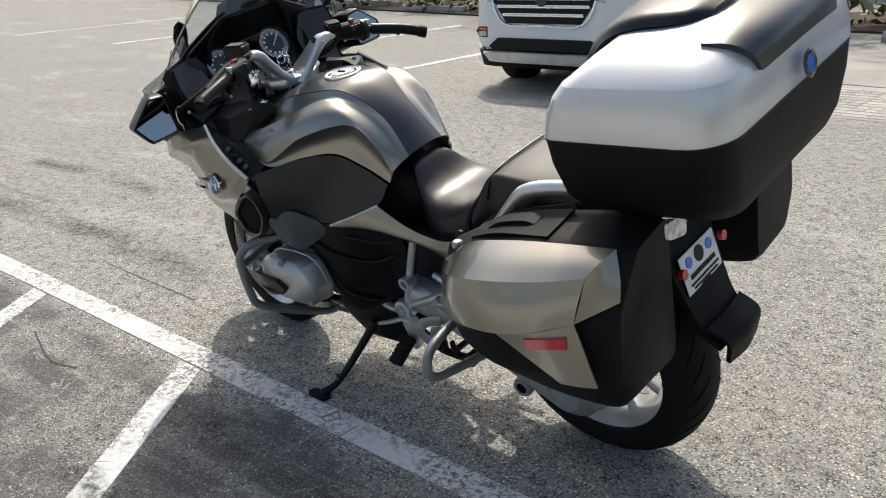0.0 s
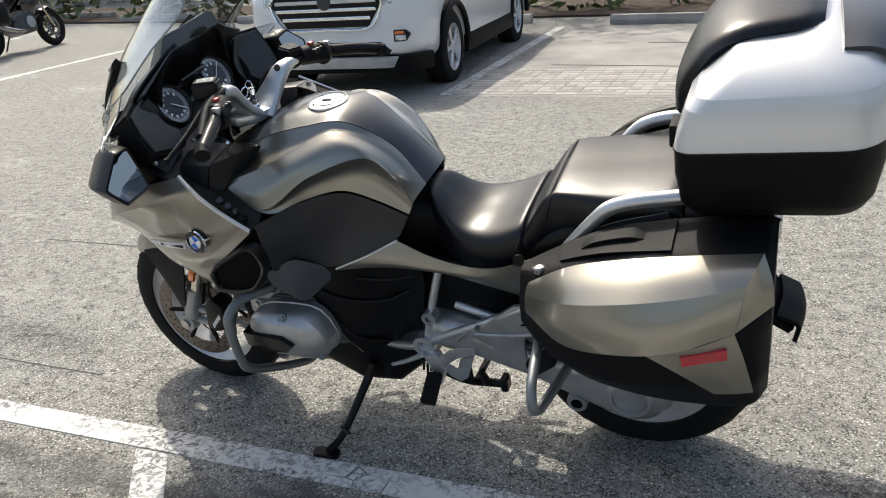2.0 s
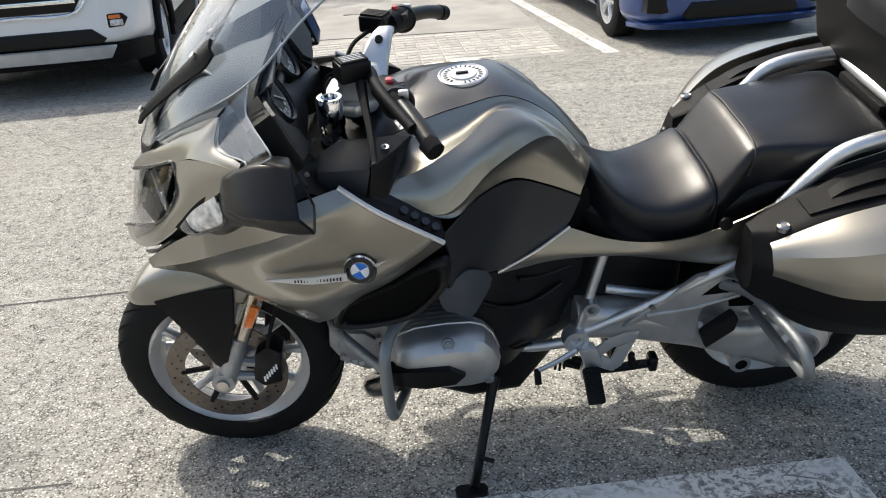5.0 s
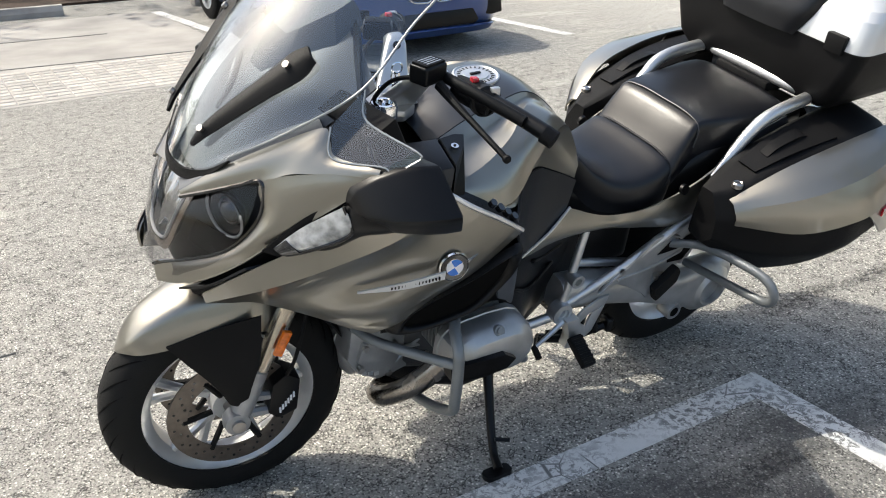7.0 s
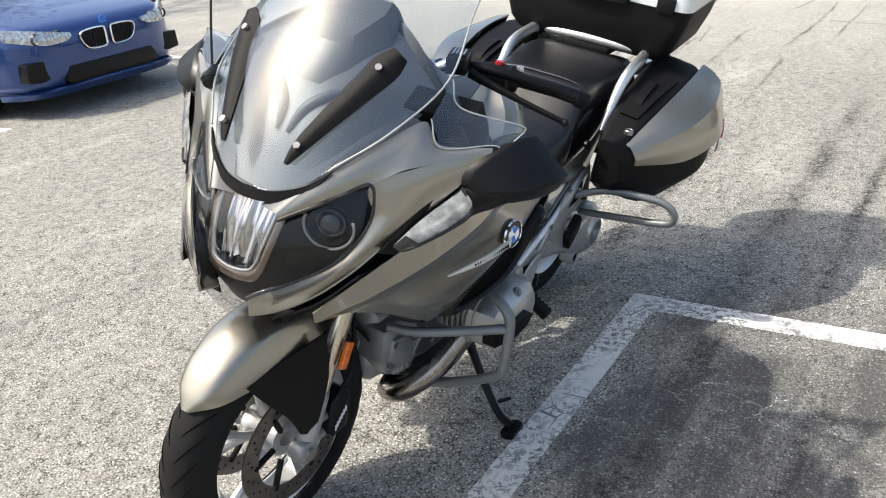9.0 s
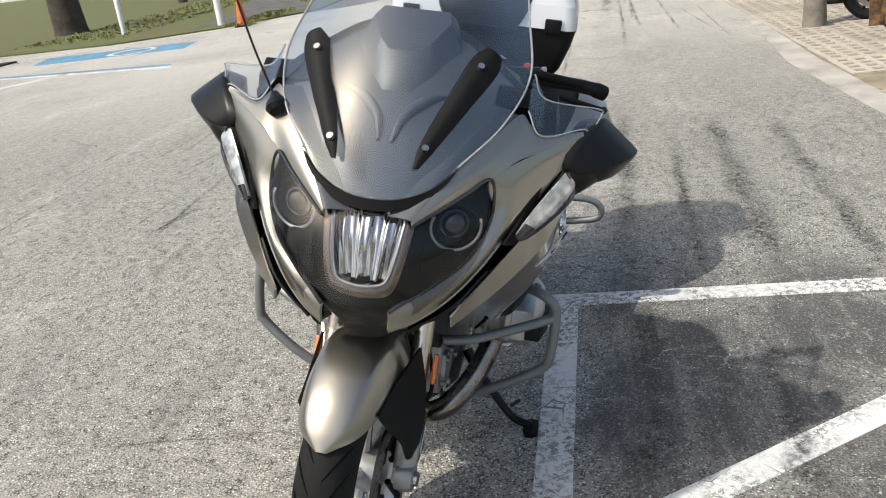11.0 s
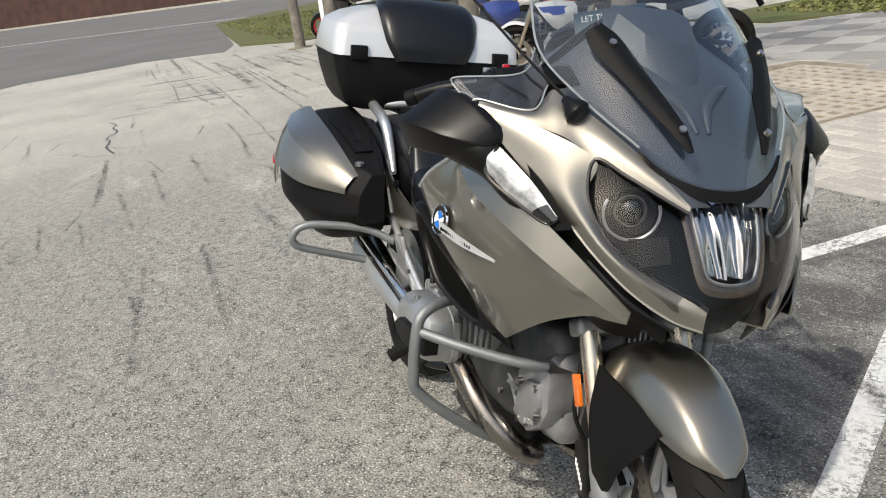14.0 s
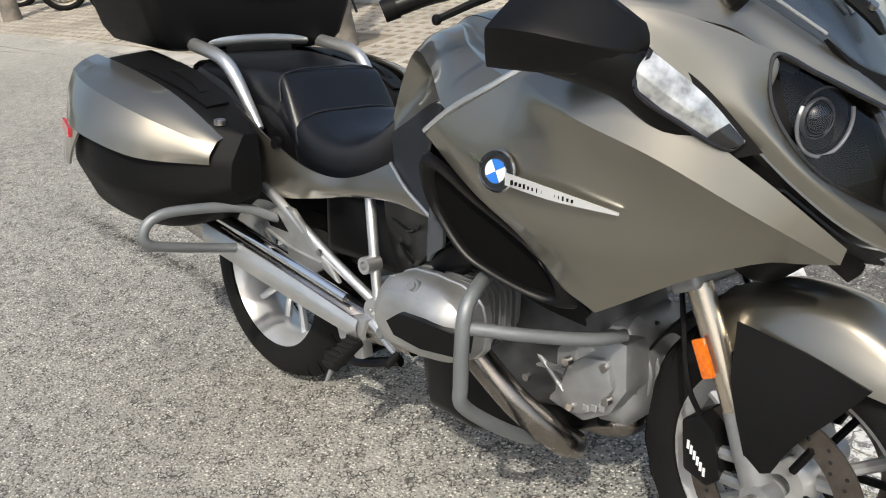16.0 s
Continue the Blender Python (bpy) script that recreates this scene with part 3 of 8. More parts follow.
# console in front of the tank, dashboard
part("console", symmetric([
    [(1.14, 0.30, 0.965), (1.14, 0.16, 0.955), (1.14, 0, 0.94)], [(1.06, 0.315, 0.94), (1.06, 0.18, 0.965), (1.06, 0, 0.95)],
    [(0.985, 0.325, 0.90), (0.985, 0.20, 0.955), (0.985, 0, 0.985)], [(0.92, 0.345, 0.862), (0.93, 0.24, 0.90), (0.95, 0, 0.97)]], 14, 21, 0.006), SATIN, bike, "black console ahead of the tank")
LID_TOP = [(1.118, 0.176, 1.022), (1.166, 0.222, 1.016), (1.168, 0.268, 0.998), (1.061, 0.285, 1.006), (1.049, 0.188, 1.025)]
LID_LOW = [(1.118, 0.170, 0.965), (1.166, 0.222, 0.958), (1.168, 0.285, 0.950), (1.075, 0.298, 0.945), (1.049, 0.18, 0.96)]
WEDGE_TOP = [(1.046, 0.188, 1.025), (1.058, 0.285, 1.006), (1.000, 0.222, 1.014), (0.967, 0.168, 1.012), (1.000, 0.175, 1.022)]
WEDGE_LOW = [(1.046, 0.17, 0.95), (1.068, 0.300, 0.940), (1.030, 0.288, 0.938), (0.975, 0.172, 0.995), (0.995, 0.15, 0.98)]


def inset(ring, f, lift):
    mid = sum((Vector(q) for q in ring), Vector()) / len(ring)
    return [tuple(Vector(q).lerp(mid, f) + Vector((0, 0, lift))) for q in ring]


for s in (1, -1):
    # the lid's lighter charcoal paints sky sheen; the wedge keeps plain black
    for name, top, low, mat, label in (("storage_lid", LID_TOP, LID_LOW, CHARCOAL, "satin black storage lid, its sky sheen put into a charcoal tone"), ("lid_wedge", WEDGE_TOP, WEDGE_LOW, SATIN, "black pointed moulding with a lock")):
        lid = part(name, loft([[(x, y * s, z) for x, y, z in r] for r in (low, inset(top, 0.0, -0.004), inset(top, 0.03, -0.001), inset(top, 0.10, 0.0005))]), mat, bike, label, 30)
    part("lid_lock", disc(None, (1.026, 0.224 * s, 1.018), 0.0085, (0, 0.2 * s, 1), 18, 0.008), CHROME, lid)
    part("lock_slot", disc(None, (1.026, 0.2245 * s, 1.0225), 0.003, (0, 0.2 * s, 1), 10, 0.002), BLACK, lid)
for k in range(4):
    part("console_button", disc(None, (0.940 + 0.0205 * k, 0.351, 0.896 + 0.0157 * k), 0.0085, (-0.3, 0.5, 0.8), 14, 0.012), GLOSS, bike, "small round console button")
both("console_edge", panel([[(0.925, 0.366, 0.864), (0.99, 0.366, 0.908), (1.06, 0.352, 0.948), (1.127, 0.326, 0.992)], [(0.92, 0.335, 0.868), (0.985, 0.325, 0.912), (1.06, 0.315, 0.95), (1.14, 0.30, 0.975)]], 5, 12, 0.005), BLACK, bike, "black console edge")
dash = part("dashboard", symmetric([
    [(1.285, 0.33, 1.10), (1.262, 0.24, 1.185), (1.215, 0.13, 1.258), (1.20, 0.07, 1.275), (1.195, 0, 1.28)],
    [(1.26, 0.335, 1.05), (1.268, 0.235, 1.11), (1.278, 0.13, 1.15), (1.28, 0.07, 1.17), (1.28, 0, 1.175)],
    [(1.215, 0.325, 0.995), (1.225, 0.235, 1.02), (1.265, 0.13, 1.055), (1.265, 0.07, 1.055), (1.265, 0, 1.06)],
    [(1.14, 0.305, 0.955), (1.15, 0.235, 0.965), (1.20, 0.13, 0.98), (1.20, 0.07, 0.97), (1.20, 0, 0.965)]], 22, 33, 0.006), SATIN, bike, "black dashboard with two dials")
GLOVE = [(1.272, 0.205, 1.172), (1.228, 0.318, 1.160), (1.208, 0.326, 1.110), (1.184, 0.322, 1.058), (1.180, 0.262, 1.038), (1.181, 0.205, 1.034), (1.200, 0.186, 1.056), (1.222, 0.205, 1.085), (1.250, 0.208, 1.125)]
for s in (1, -1):
    back = Vector((0.045, 0.0, -0.03))
    for name, f, lift, mat, label in (("glove_frame", -0.10, -0.004, BLACK, "black frame of the glove panel"), ("glove_panel", 0.06, 0.003, CHARCOAL, "charcoal glove panel beside the dials")):
        face = [Vector(q) - back.normalized() * lift for q in inset(GLOVE, f, 0)]
        rim = [Vector(q) - back.normalized() * (lift - 0.004) for q in inset(GLOVE, f - 0.025, 0)]
        part(name, loft([[(x, y * s, z) for x, y, z in r] for r in ([q + back for q in rim], rim, face)]), mat, dash, label, 30)
    for c in ((1.182, 0.334, 1.036), (1.172, 0.182, 1.028)):
        part("screw", disc(None, (c[0], c[1] * s, c[2]), 0.005, (-0.8, 0, 0.5), 12, 0.006), STEEL, dash)
screen_m = Matrix.Translation((1.252, 0.026, 1.135)) @ Matrix.Rotation(radians(-38), 4, "Y")
part("dash_display", block(-0.006, 0.004, -0.058, 0.058, -0.035, 0.035, 0.004, 2, screen_m), GLOSS, dash, "dark instrument display")
part("display_hood", tube([(1.262, 0.175, 1.09), (1.24, 0.155, 1.19), (1.212, 0.10, 1.25), (1.196, 0.0, 1.266), (1.212, -0.10, 1.25), (1.24, -0.155, 1.19), (1.262, -0.175, 1.09)], 0.009, 8), BLACK, dash)
part("dial_bridge", tube([(1.245, 0.126, 1.08), (1.243, 0.026, 1.09), (1.245, -0.074, 1.08)], [0.010, 0.013, 0.010], 10), CHARCOAL, dash)
for s in (1, -1):
    g = Matrix.Translation((1.243, 0.026 + 0.107 * s, 1.108)) @ Matrix.Rotation(radians(-60), 4, "Y") @ Matrix.Scale(1.25, 4)
    dial = part("dial", lathe([(0, 0.001), (0.043, 0.001), (0.0435, 0.006), (0.047, 0.008), (0.05, 0.004), (0.052, -0.012), (0, -0.012)], (0, 0, 0), "z", 40), DIAL, dash, "round speed or rev dial")
    dial.matrix_local = g
    part("dial_ring", lathe([(0.044, 0.006), (0.047, 0.0095), (0.05, 0.006), (0.047, 0.004), (0.044, 0.006)], (0, 0, 0), "z", 40), SATIN, dial)
    tick = bmesh.new()
    for k in range(30):
        a = radians(-140 + 280 * k / 29)
        long = 0.009 if k % 3 == 0 else 0.005
        block(-0.0008, 0.0008, 0.041 - long, 0.041, 0.001, 0.0022, 0, 1, Matrix.Rotation(a, 4, "Z"), bm=tick)
        if k % 3 == 0:
            block(-0.003, 0.003, 0.025, 0.030, 0.001, 0.0022, 0, 1, Matrix.Rotation(a, 4, "Z"), bm=tick)
    part("dial_mark", tick, WHITE, dial, "", 0)
    part("dial_scale", lathe([(0.030, 0.0012), (0.0425, 0.0012), (0.0425, 0.0008), (0.030, 0.0008), (0.030, 0.0012)], (0, 0, 0), "z", 40), BAR_GREY, dial, "grey scale ring", 20)
    part("needle", block(-0.0012, 0.0012, -0.008, 0.034, 0.0025, 0.004, 0, 1, Matrix.Rotation(radians(140 * s), 4, "Z")), WHITE, dial, "", 0)
    part("speaker_cover", panel([[(1.262, 0.315 * s, 1.085), (1.25, 0.26 * s, 1.15), (1.25, 0.215 * s, 1.165)], [(1.236, 0.318 * s, 1.04), (1.24, 0.25 * s, 1.085), (1.243, 0.178 * s, 1.095)], [(1.19, 0.30 * s, 0.985), (1.195, 0.25 * s, 1.0), (1.20, 0.172 * s, 1.025)]], 10, 10, 0.006), CHARCOAL, dash, "dark grey speaker cover")

# nose, headlights, indicators
BROW = [(1.576, 0.090, 0.946), (1.537, 0.134, 0.972), (1.495, 0.178, 0.999), (1.455, 0.220, 1.022)]
CHEEK_IN = [(1.299, 0.392, 1.087), (1.372, 0.312, 1.071), (1.455, 0.220, 1.023), (1.460, 0.231, 0.965), (1.487, 0.220, 0.912), (1.525, 0.190, 0.864), (1.575, 0.137, 0.826), (1.620, 0.087, 0.80), (1.636, 0.066, 0.786)]
NOSE_ROWS = [
    [(1.458, 0.218, 1.014), (1.50, 0.165, 0.995), (1.535, 0.105, 0.972), (1.55, 0.05, 0.972), (1.555, 0, 0.972)],
    [(1.495, 0.228, 0.93), (1.545, 0.17, 0.92), (1.578, 0.105, 0.91), (1.592, 0.05, 0.905), (1.597, 0, 0.905)],
    [(1.545, 0.20, 0.85), (1.585, 0.145, 0.83), (1.605, 0.095, 0.825), (1.617, 0.05, 0.82), (1.622, 0, 0.82)],
    [(1.60, 0.125, 0.785), (1.615, 0.10, 0.77), (1.625, 0.075, 0.765), (1.632, 0.04, 0.76), (1.635, 0, 0.76)],
    [(1.60, 0.085, 0.735), (1.605, 0.07, 0.728), (1.612, 0.05, 0.72), (1.617, 0.025, 0.716), (1.618, 0, 0.715)]]
nose = part("headlight_surround", symmetric([[(x - 0.05, y * 0.96, z) for x, y, z in r] for r in NOSE_ROWS], 20, 29, 0.006), LAMP_BLACK, bike, "dark smoked headlight unit", 60)
part("smoked_cover", symmetric(NOSE_ROWS, 20, 29, 0), SMOKED_COVER, nose, "glossy smoked cover", 60)



def nose_x(y, z):
    """How far ahead the smoked unit stands at a place."""
    k = ((0.715, 1.618), (0.76, 1.635), (0.82, 1.622), (0.905, 1.597), (0.972, 1.555), (1.03, 1.515))
    for (z0, x0), (z1, x1) in zip(k, k[1:]):
        if z <= z1:
            return x0 + (x1 - x0) * (z - z0) / (z1 - z0) - 1.85 * y * y
    return k[-1][1]


flute = bmesh.new()
rows = []
for i in range(16):
    f = i / 15
    z = 0.970 - 0.140 * f
    half = 0.069 - 0.020 * f ** 1.5
    rows.append([(nose_x(v * half, z) - 0.030 + (0.009 * math.cos(2.6 * math.pi * v + 1.9 * f) + 0.004 * math.cos(7.7 * math.pi * v - 2.4 * f)) * (0.2 + f) * (1 - abs(v) ** 4), v * half, z) for v in [k / 24 - 1 for k in range(49)]])
grid_faces(flute, rows)
bmesh.ops.recalc_face_normals(flute, faces=flute.faces)
bmesh.ops.solidify(flute, geom=flute.faces[:], thickness=0.002)
part("main_reflector", flute, REFLECTOR, nose, "fluted chrome main reflector", 60)
U_IN = ((0.073, 0.976), (0.070, 0.93), (0.063, 0.88), (0.055, 0.845), (0.041, 0.828), (0.0, 0.822))
U_OUT = ((0.093, 0.974), (0.089, 0.925), (0.081, 0.87), (0.071, 0.828), (0.053, 0.806), (0.0, 0.80))
pocket = []
for dx, g in ((-0.010, 1.0), (-0.034, 0.94)):
    pocket.append([(nose_x(y, z) + dx, y * g, z) for y, z in [*U_IN, *[(-y, z) for y, z in reversed(U_IN[:-1])]]])
part("reflector_pocket", panel(pocket, 4, 40, 0.002), SMOKE, nose, "dark wall of the main light", 60)
part("reflector_frame", tube([(nose_x(y, z) - 0.009, y, z) for y, z in [*U_IN, *[(-y, z) for y, z in reversed(U_IN[:-1])]]], 0.0035, 8, 60), ALU, nose, "bright reflector frame")
part("copper_band", symmetric([[(nose_x(y, z) - 0.011, y, z) for y, z in U_IN], [(nose_x(y, z) - 0.008, y, z) for y, z in [((a + c) / 2, (b + d) / 2) for (a, b), (c, d) in zip(U_IN, U_OUT)]], [(nose_x(y, z) - 0.010, y, z) for y, z in U_OUT]], 7, 41, 0.003), COPPER, nose, "copper-tinted surround of the main light", 60)
for s in (1, -1):
    for (x, y, z, r) in ((1.522, 0.165, 0.935, 0.044),):
        d = Vector((0.9, 0.35 * s, -0.05))
        q = d.to_track_quat("Z", "Y").to_matrix().to_4x4()
        lamp = part("projector_bowl", lathe([(0.0, -0.03), (r * 0.5, -0.026), (r * 0.85, -0.012), (r, 0.0), (r + 0.003, -0.002), (r * 0.88, -0.016), (r * 0.5, -0.03), (0, -0.034)], (0, 0, 0), "z", 36), LAMP_BLACK, nose, "dark projector bowl")
        lamp.matrix_local = Matrix.Translation((x - 0.012, y * s, z)) @ q
        part("projector_lens", lathe([(0, 0.006), (r * 0.35, 0.003), (r * 0.55, -0.006), (r * 0.62, -0.016), (0, -0.018)], (0, 0, 0), "z", 32), PROJECTOR, lamp, "glassy round projector lens")
        part("projector_ring", lathe([(r * 0.60, -0.012), (r * 0.64, -0.006), (r * 0.70, -0.012), (r * 0.60, -0.012)], (0, 0, 0), "z", 32), ALU, lamp)
        part("halo_ring", tube([(0.051 * math.cos(radians(b)), 0.051 * math.sin(radians(b)), 0.004) for b in range(155, 386, 15)], 0.003, 8), RIM_ALU, lamp, "pale half-round halo light")
    part("lamp_fin", panel([[(1.555, 0.112 * s, 0.90), (1.51, 0.17 * s, 0.885), (1.455, 0.20 * s, 0.875)], [(1.575, 0.11 * s, 0.855), (1.535, 0.165 * s, 0.84), (1.48, 0.195 * s, 0.83)]], 4, 10, 0.003), SATIN, nose, "black inner lamp fin")
    part("light_brow", tube([(x + 0.001, y * s, z) for x, y, z in [*BROW, *CHEEK_IN[3:]]], 0.0042, 6, 60), GLOSS, nose)
NOSE_TOP = [(1.575, 0.087, 0.958), (1.525, 0.124, 1.006), (1.47, 0.166, 1.052), (1.41, 0.213, 1.097), (1.345, 0.256, 1.134), (1.341, 0.278, 1.116), (1.343, 0.300, 1.098), (1.318, 0.345, 1.098), (1.293, 0.389, 1.103)]
NOSE_LOW = [*BROW, (1.418, 0.262, 1.053), (1.392, 0.291, 1.064), (1.370, 0.314, 1.070), (1.335, 0.352, 1.079), (1.299, 0.392, 1.086)]
NOSE_MID = [tuple((Vector(a) + Vector(b)) / 2 + Vector((0.003, 0.003, 0.003)) * f) for a, b, f in zip(NOSE_TOP, NOSE_LOW, (0.2, 0.7, 1, 1, 1, 0.9, 0.8, 0.6, 0.3))]
both("nose_panel", panel([NOSE_TOP, NOSE_MID, NOSE_LOW], 14, 48, 0.006), PAINT, bike, "bronze-grey upper nose panel", 45)
both("nose_tuck", panel([[(x - 0.012, y - 0.05, z - 0.002) for x, y, z in NOSE_TOP[:5]], [(x - 0.002, y - 0.012, z + 0.0) for x, y, z in NOSE_TOP[:5]], [(x, y + 0.001, z - 0.003) for x, y, z in NOSE_TOP[:5]]], 6, 24, 0.003), COWL, bike, "grey panel edge running under the screen", 45)
CHEEK_OUT = [(1.300, 0.388, 1.074), (1.334, 0.365, 1.042), (1.38, 0.327, 0.99), (1.42, 0.292, 0.945), (1.462, 0.256, 0.90), (1.505, 0.221, 0.85), (1.555, 0.171, 0.797), (1.600, 0.115, 0.760), (1.634, 0.068, 0.746)]
both("nose_cheek", panel([CHEEK_IN, [tuple((Vector(a) + Vector(b)) / 2 + Vector((0.007, 0.007, 0.005)) * f) for a, b, f in zip(CHEEK_IN, CHEEK_OUT, (0, 0.4, 0.7, 1, 1, 1, 0.9, 0.6, 0.3))], CHEEK_OUT], 12, 44, 0.006), PAINT, bike, "bronze-grey headlight cheek", 50)
both("cheek_lip", panel([CHEEK_OUT[4:], [(x - 0.045, y - 0.012, z - 0.004) for x, y, z in CHEEK_OUT[4:]]], 3, 20, 0.004), PAINT, bike, "turned-in lower edge of the cheek", 50)
both("nose_liner", panel([[(1.33, 0.345, 1.03), (1.40, 0.30, 0.96), (1.45, 0.255, 0.90), (1.515, 0.20, 0.83), (1.575, 0.10, 0.725)], [(1.29, 0.335, 0.99), (1.38, 0.295, 0.93), (1.448, 0.246, 0.87), (1.515, 0.19, 0.80), (1.57, 0.10, 0.71)], [(1.25, 0.32, 0.95), (1.36, 0.285, 0.89), (1.44, 0.235, 0.83), (1.50, 0.175, 0.765), (1.55, 0.09, 0.69)]], 8, 16, 0.004), BLACK, bike, "black liner behind the nose gap")
both("lower_vent", panel([[(1.50, 0.235, 0.845), (1.56, 0.18, 0.785), (1.60, 0.10, 0.735)], [(1.42, 0.24, 0.84), (1.47, 0.17, 0.77), (1.51, 0.09, 0.72)], [(1.38, 0.2, 0.74), (1.41, 0.14, 0.68), (1.43, 0.07, 0.66)]], 8, 10, 0.005), SATIN, bike, "black vent below the headlight")
both("indicator_shroud", panel([[(1.475, 0.262, 0.895), (1.40, 0.31, 0.985), (1.325, 0.365, 1.045)], [(1.44, 0.285, 0.885), (1.38, 0.325, 0.935), (1.31, 0.365, 0.985)], [(1.40, 0.30, 0.885), (1.34, 0.325, 0.91), (1.26, 0.345, 0.95)]], 8, 12, 0.006), BLACK, bike, "black indicator shroud")
for s in (1, -1):
    part("indicator", panel([[(1.456, 0.282 * s, 0.912), (1.414, 0.320 * s, 0.970), (1.354, 0.368 * s, 1.028)], [(1.450, 0.293 * s, 0.905), (1.405, 0.341 * s, 0.951), (1.348, 0.387 * s, 1.005)], [(1.437, 0.298 * s, 0.901), (1.394, 0.346 * s, 0.935), (1.346, 0.385 * s, 0.978)]], 8, 12, 0.006), LENS_WHITE, bike, "clear fluted front indicator", 60)
    part("indicator_tip", panel([[(1.4585, 0.2835 * s, 0.911), (1.441, 0.300 * s, 0.935)], [(1.4535, 0.294 * s, 0.905), (1.432, 0.3165 * s, 0.925)], [(1.440, 0.300 * s, 0.899), (1.421, 0.3215 * s, 0.913)]], 6, 6, 0.003), SMOKE, bike, "dark lower tip of the indicator", 60)
    part("indicator_rim", tube([(1.456, 0.282 * s, 0.912), (1.437, 0.299 * s, 0.900), (1.394, 0.347 * s, 0.934), (1.346, 0.386 * s, 0.977), (1.354, 0.368 * s, 1.028)], 0.004, 6, 30), GLOSS, bike, "dark rim of the indicator")

# mirrors
FACE = [(1.200, 0.436, 1.117), (1.208, 0.384, 1.108), (1.172, 0.388, 0.998), (1.169, 0.486, 0.998), (1.192, 0.517, 1.052)]


def face_ring(scale, dx, dy, dz):
    """The mirror's five-sided outline with rounded corners, scaled and moved."""
    c = sum((Vector(p) for p in FACE), Vector()) / 5
    pts = [c + (Vector(p) - c) * scale + Vector((dx, dy, dz)) for p in FACE]
    out = []
    for i in range(5):
        a, b, d = pts[i - 1], pts[i], pts[(i + 1) % 5]
        out += [b.lerp(a, 0.2), b.lerp(a, 0.08).lerp(d, 0.01), b.lerp((a + d) / 2, 0.045), b.lerp(d, 0.08).lerp(a, 0.01), b.lerp(d, 0.2)]
    return out


for s in (1, -1):
    rings = [[(x, y * s, z) for x, y, z in face_ring(*q)] for q in ((0.90, 0.002, 0, 0), (0.97, -0.003, 0, 0), (1.02, 0.0, 0, 0), (1.045, 0.03, -0.006, 0.0), (1.0, 0.065, -0.018, -0.004), (0.84, 0.105, -0.038, -0.014), (0.55, 0.14, -0.06, -0.024), (0.2, 0.155, -0.07, -0.03))]
    mir = part("mirror", loft(rings), SATIN, bike, "black rear-view mirror housing", 38)
    part("mirror_glass", loft([[(x, y * s, z) for x, y, z in face_ring(f, dx, 0, 0)] for f, dx in ((0.89, 0.006), (0.89, -0.0005))]), MIRROR, mir, "silvered mirror glass", 30)
    part("mirror_neck", tube([(1.225, 0.425 * s, 1.04), (1.29, 0.385 * s, 1.018), (1.325, 0.352 * s, 0.985), (1.37, 0.318 * s, 0.93), (1.438, 0.276 * s, 0.902)], [0.050, 0.048, 0.037, 0.024, 0.008], 20, 20), SATIN, mir, "smooth black mirror foot", 60)

# screen, deflectors, cowl under the screen
wind = part("windscreen", symmetric([
    [(1.495, 0.155, 1.05), (1.525, 0.115, 1.015), (1.553, 0.06, 0.993), (1.562, 0, 0.988)],
    [(1.405, 0.225, 1.12), (1.46, 0.15, 1.11), (1.498, 0.07, 1.10), (1.507, 0, 1.098)],
    [(1.275, 0.262, 1.20), (1.365, 0.165, 1.222), (1.41, 0.08, 1.222), (1.42, 0, 1.222)],
    [(1.165, 0.24, 1.30), (1.25, 0.15, 1.335), (1.29, 0.075, 1.345), (1.302, 0, 1.348)],
    [(1.05, 0.205, 1.40), (1.125, 0.13, 1.45), (1.155, 0.07, 1.468), (1.163, 0, 1.472)]], 24, 27, 0.003), SCREEN, bike, "clear touring windscreen", 60)
part("screen_edge", tube([(1.495, 0.156, 1.05), (1.405, 0.226, 1.12), (1.275, 0.263, 1.20), (1.165, 0.241, 1.30), (1.05, 0.206, 1.40), (1.125, 0.13, 1.452), (1.163, 0, 1.474), (1.125, -0.13, 1.452), (1.05, -0.206, 1.40), (1.165, -0.241, 1.30), (1.275, -0.263, 1.20), (1.405, -0.226, 1.12), (1.495, -0.156, 1.05)], 0.0025, 6, 90), EDGE, wind, "bright polished screen edge")
part("screen_seal", symmetric([[(1.497, 0.156, 1.044), (1.528, 0.115, 1.01), (1.556, 0.06, 0.99), (1.565, 0, 0.985)], [(1.515, 0.14, 1.02), (1.542, 0.103, 0.985), (1.562, 0.055, 0.968), (1.57, 0, 0.964)]], 5, 19, 0.008), BLACK, bike, "black seal below the screen")
cowl = part("screen_cowl", symmetric([
    [(1.485, 0.16, 1.03), (1.51, 0.11, 1.0), (1.53, 0.06, 0.98), (1.535, 0, 0.975)],
    [(1.37, 0.215, 1.095), (1.405, 0.14, 1.105), (1.425, 0.07, 1.11), (1.425, 0, 1.112)],
    [(1.29, 0.24, 1.15), (1.33, 0.155, 1.17), (1.345, 0.08, 1.18), (1.345, 0, 1.185)],
    [(1.23, 0.24, 1.19), (1.22, 0.16, 1.23), (1.205, 0.10, 1.262), (1.195, 0, 1.275)]], 18, 25, 0.005), COWL, bike, "grey cowl behind the screen", 60)
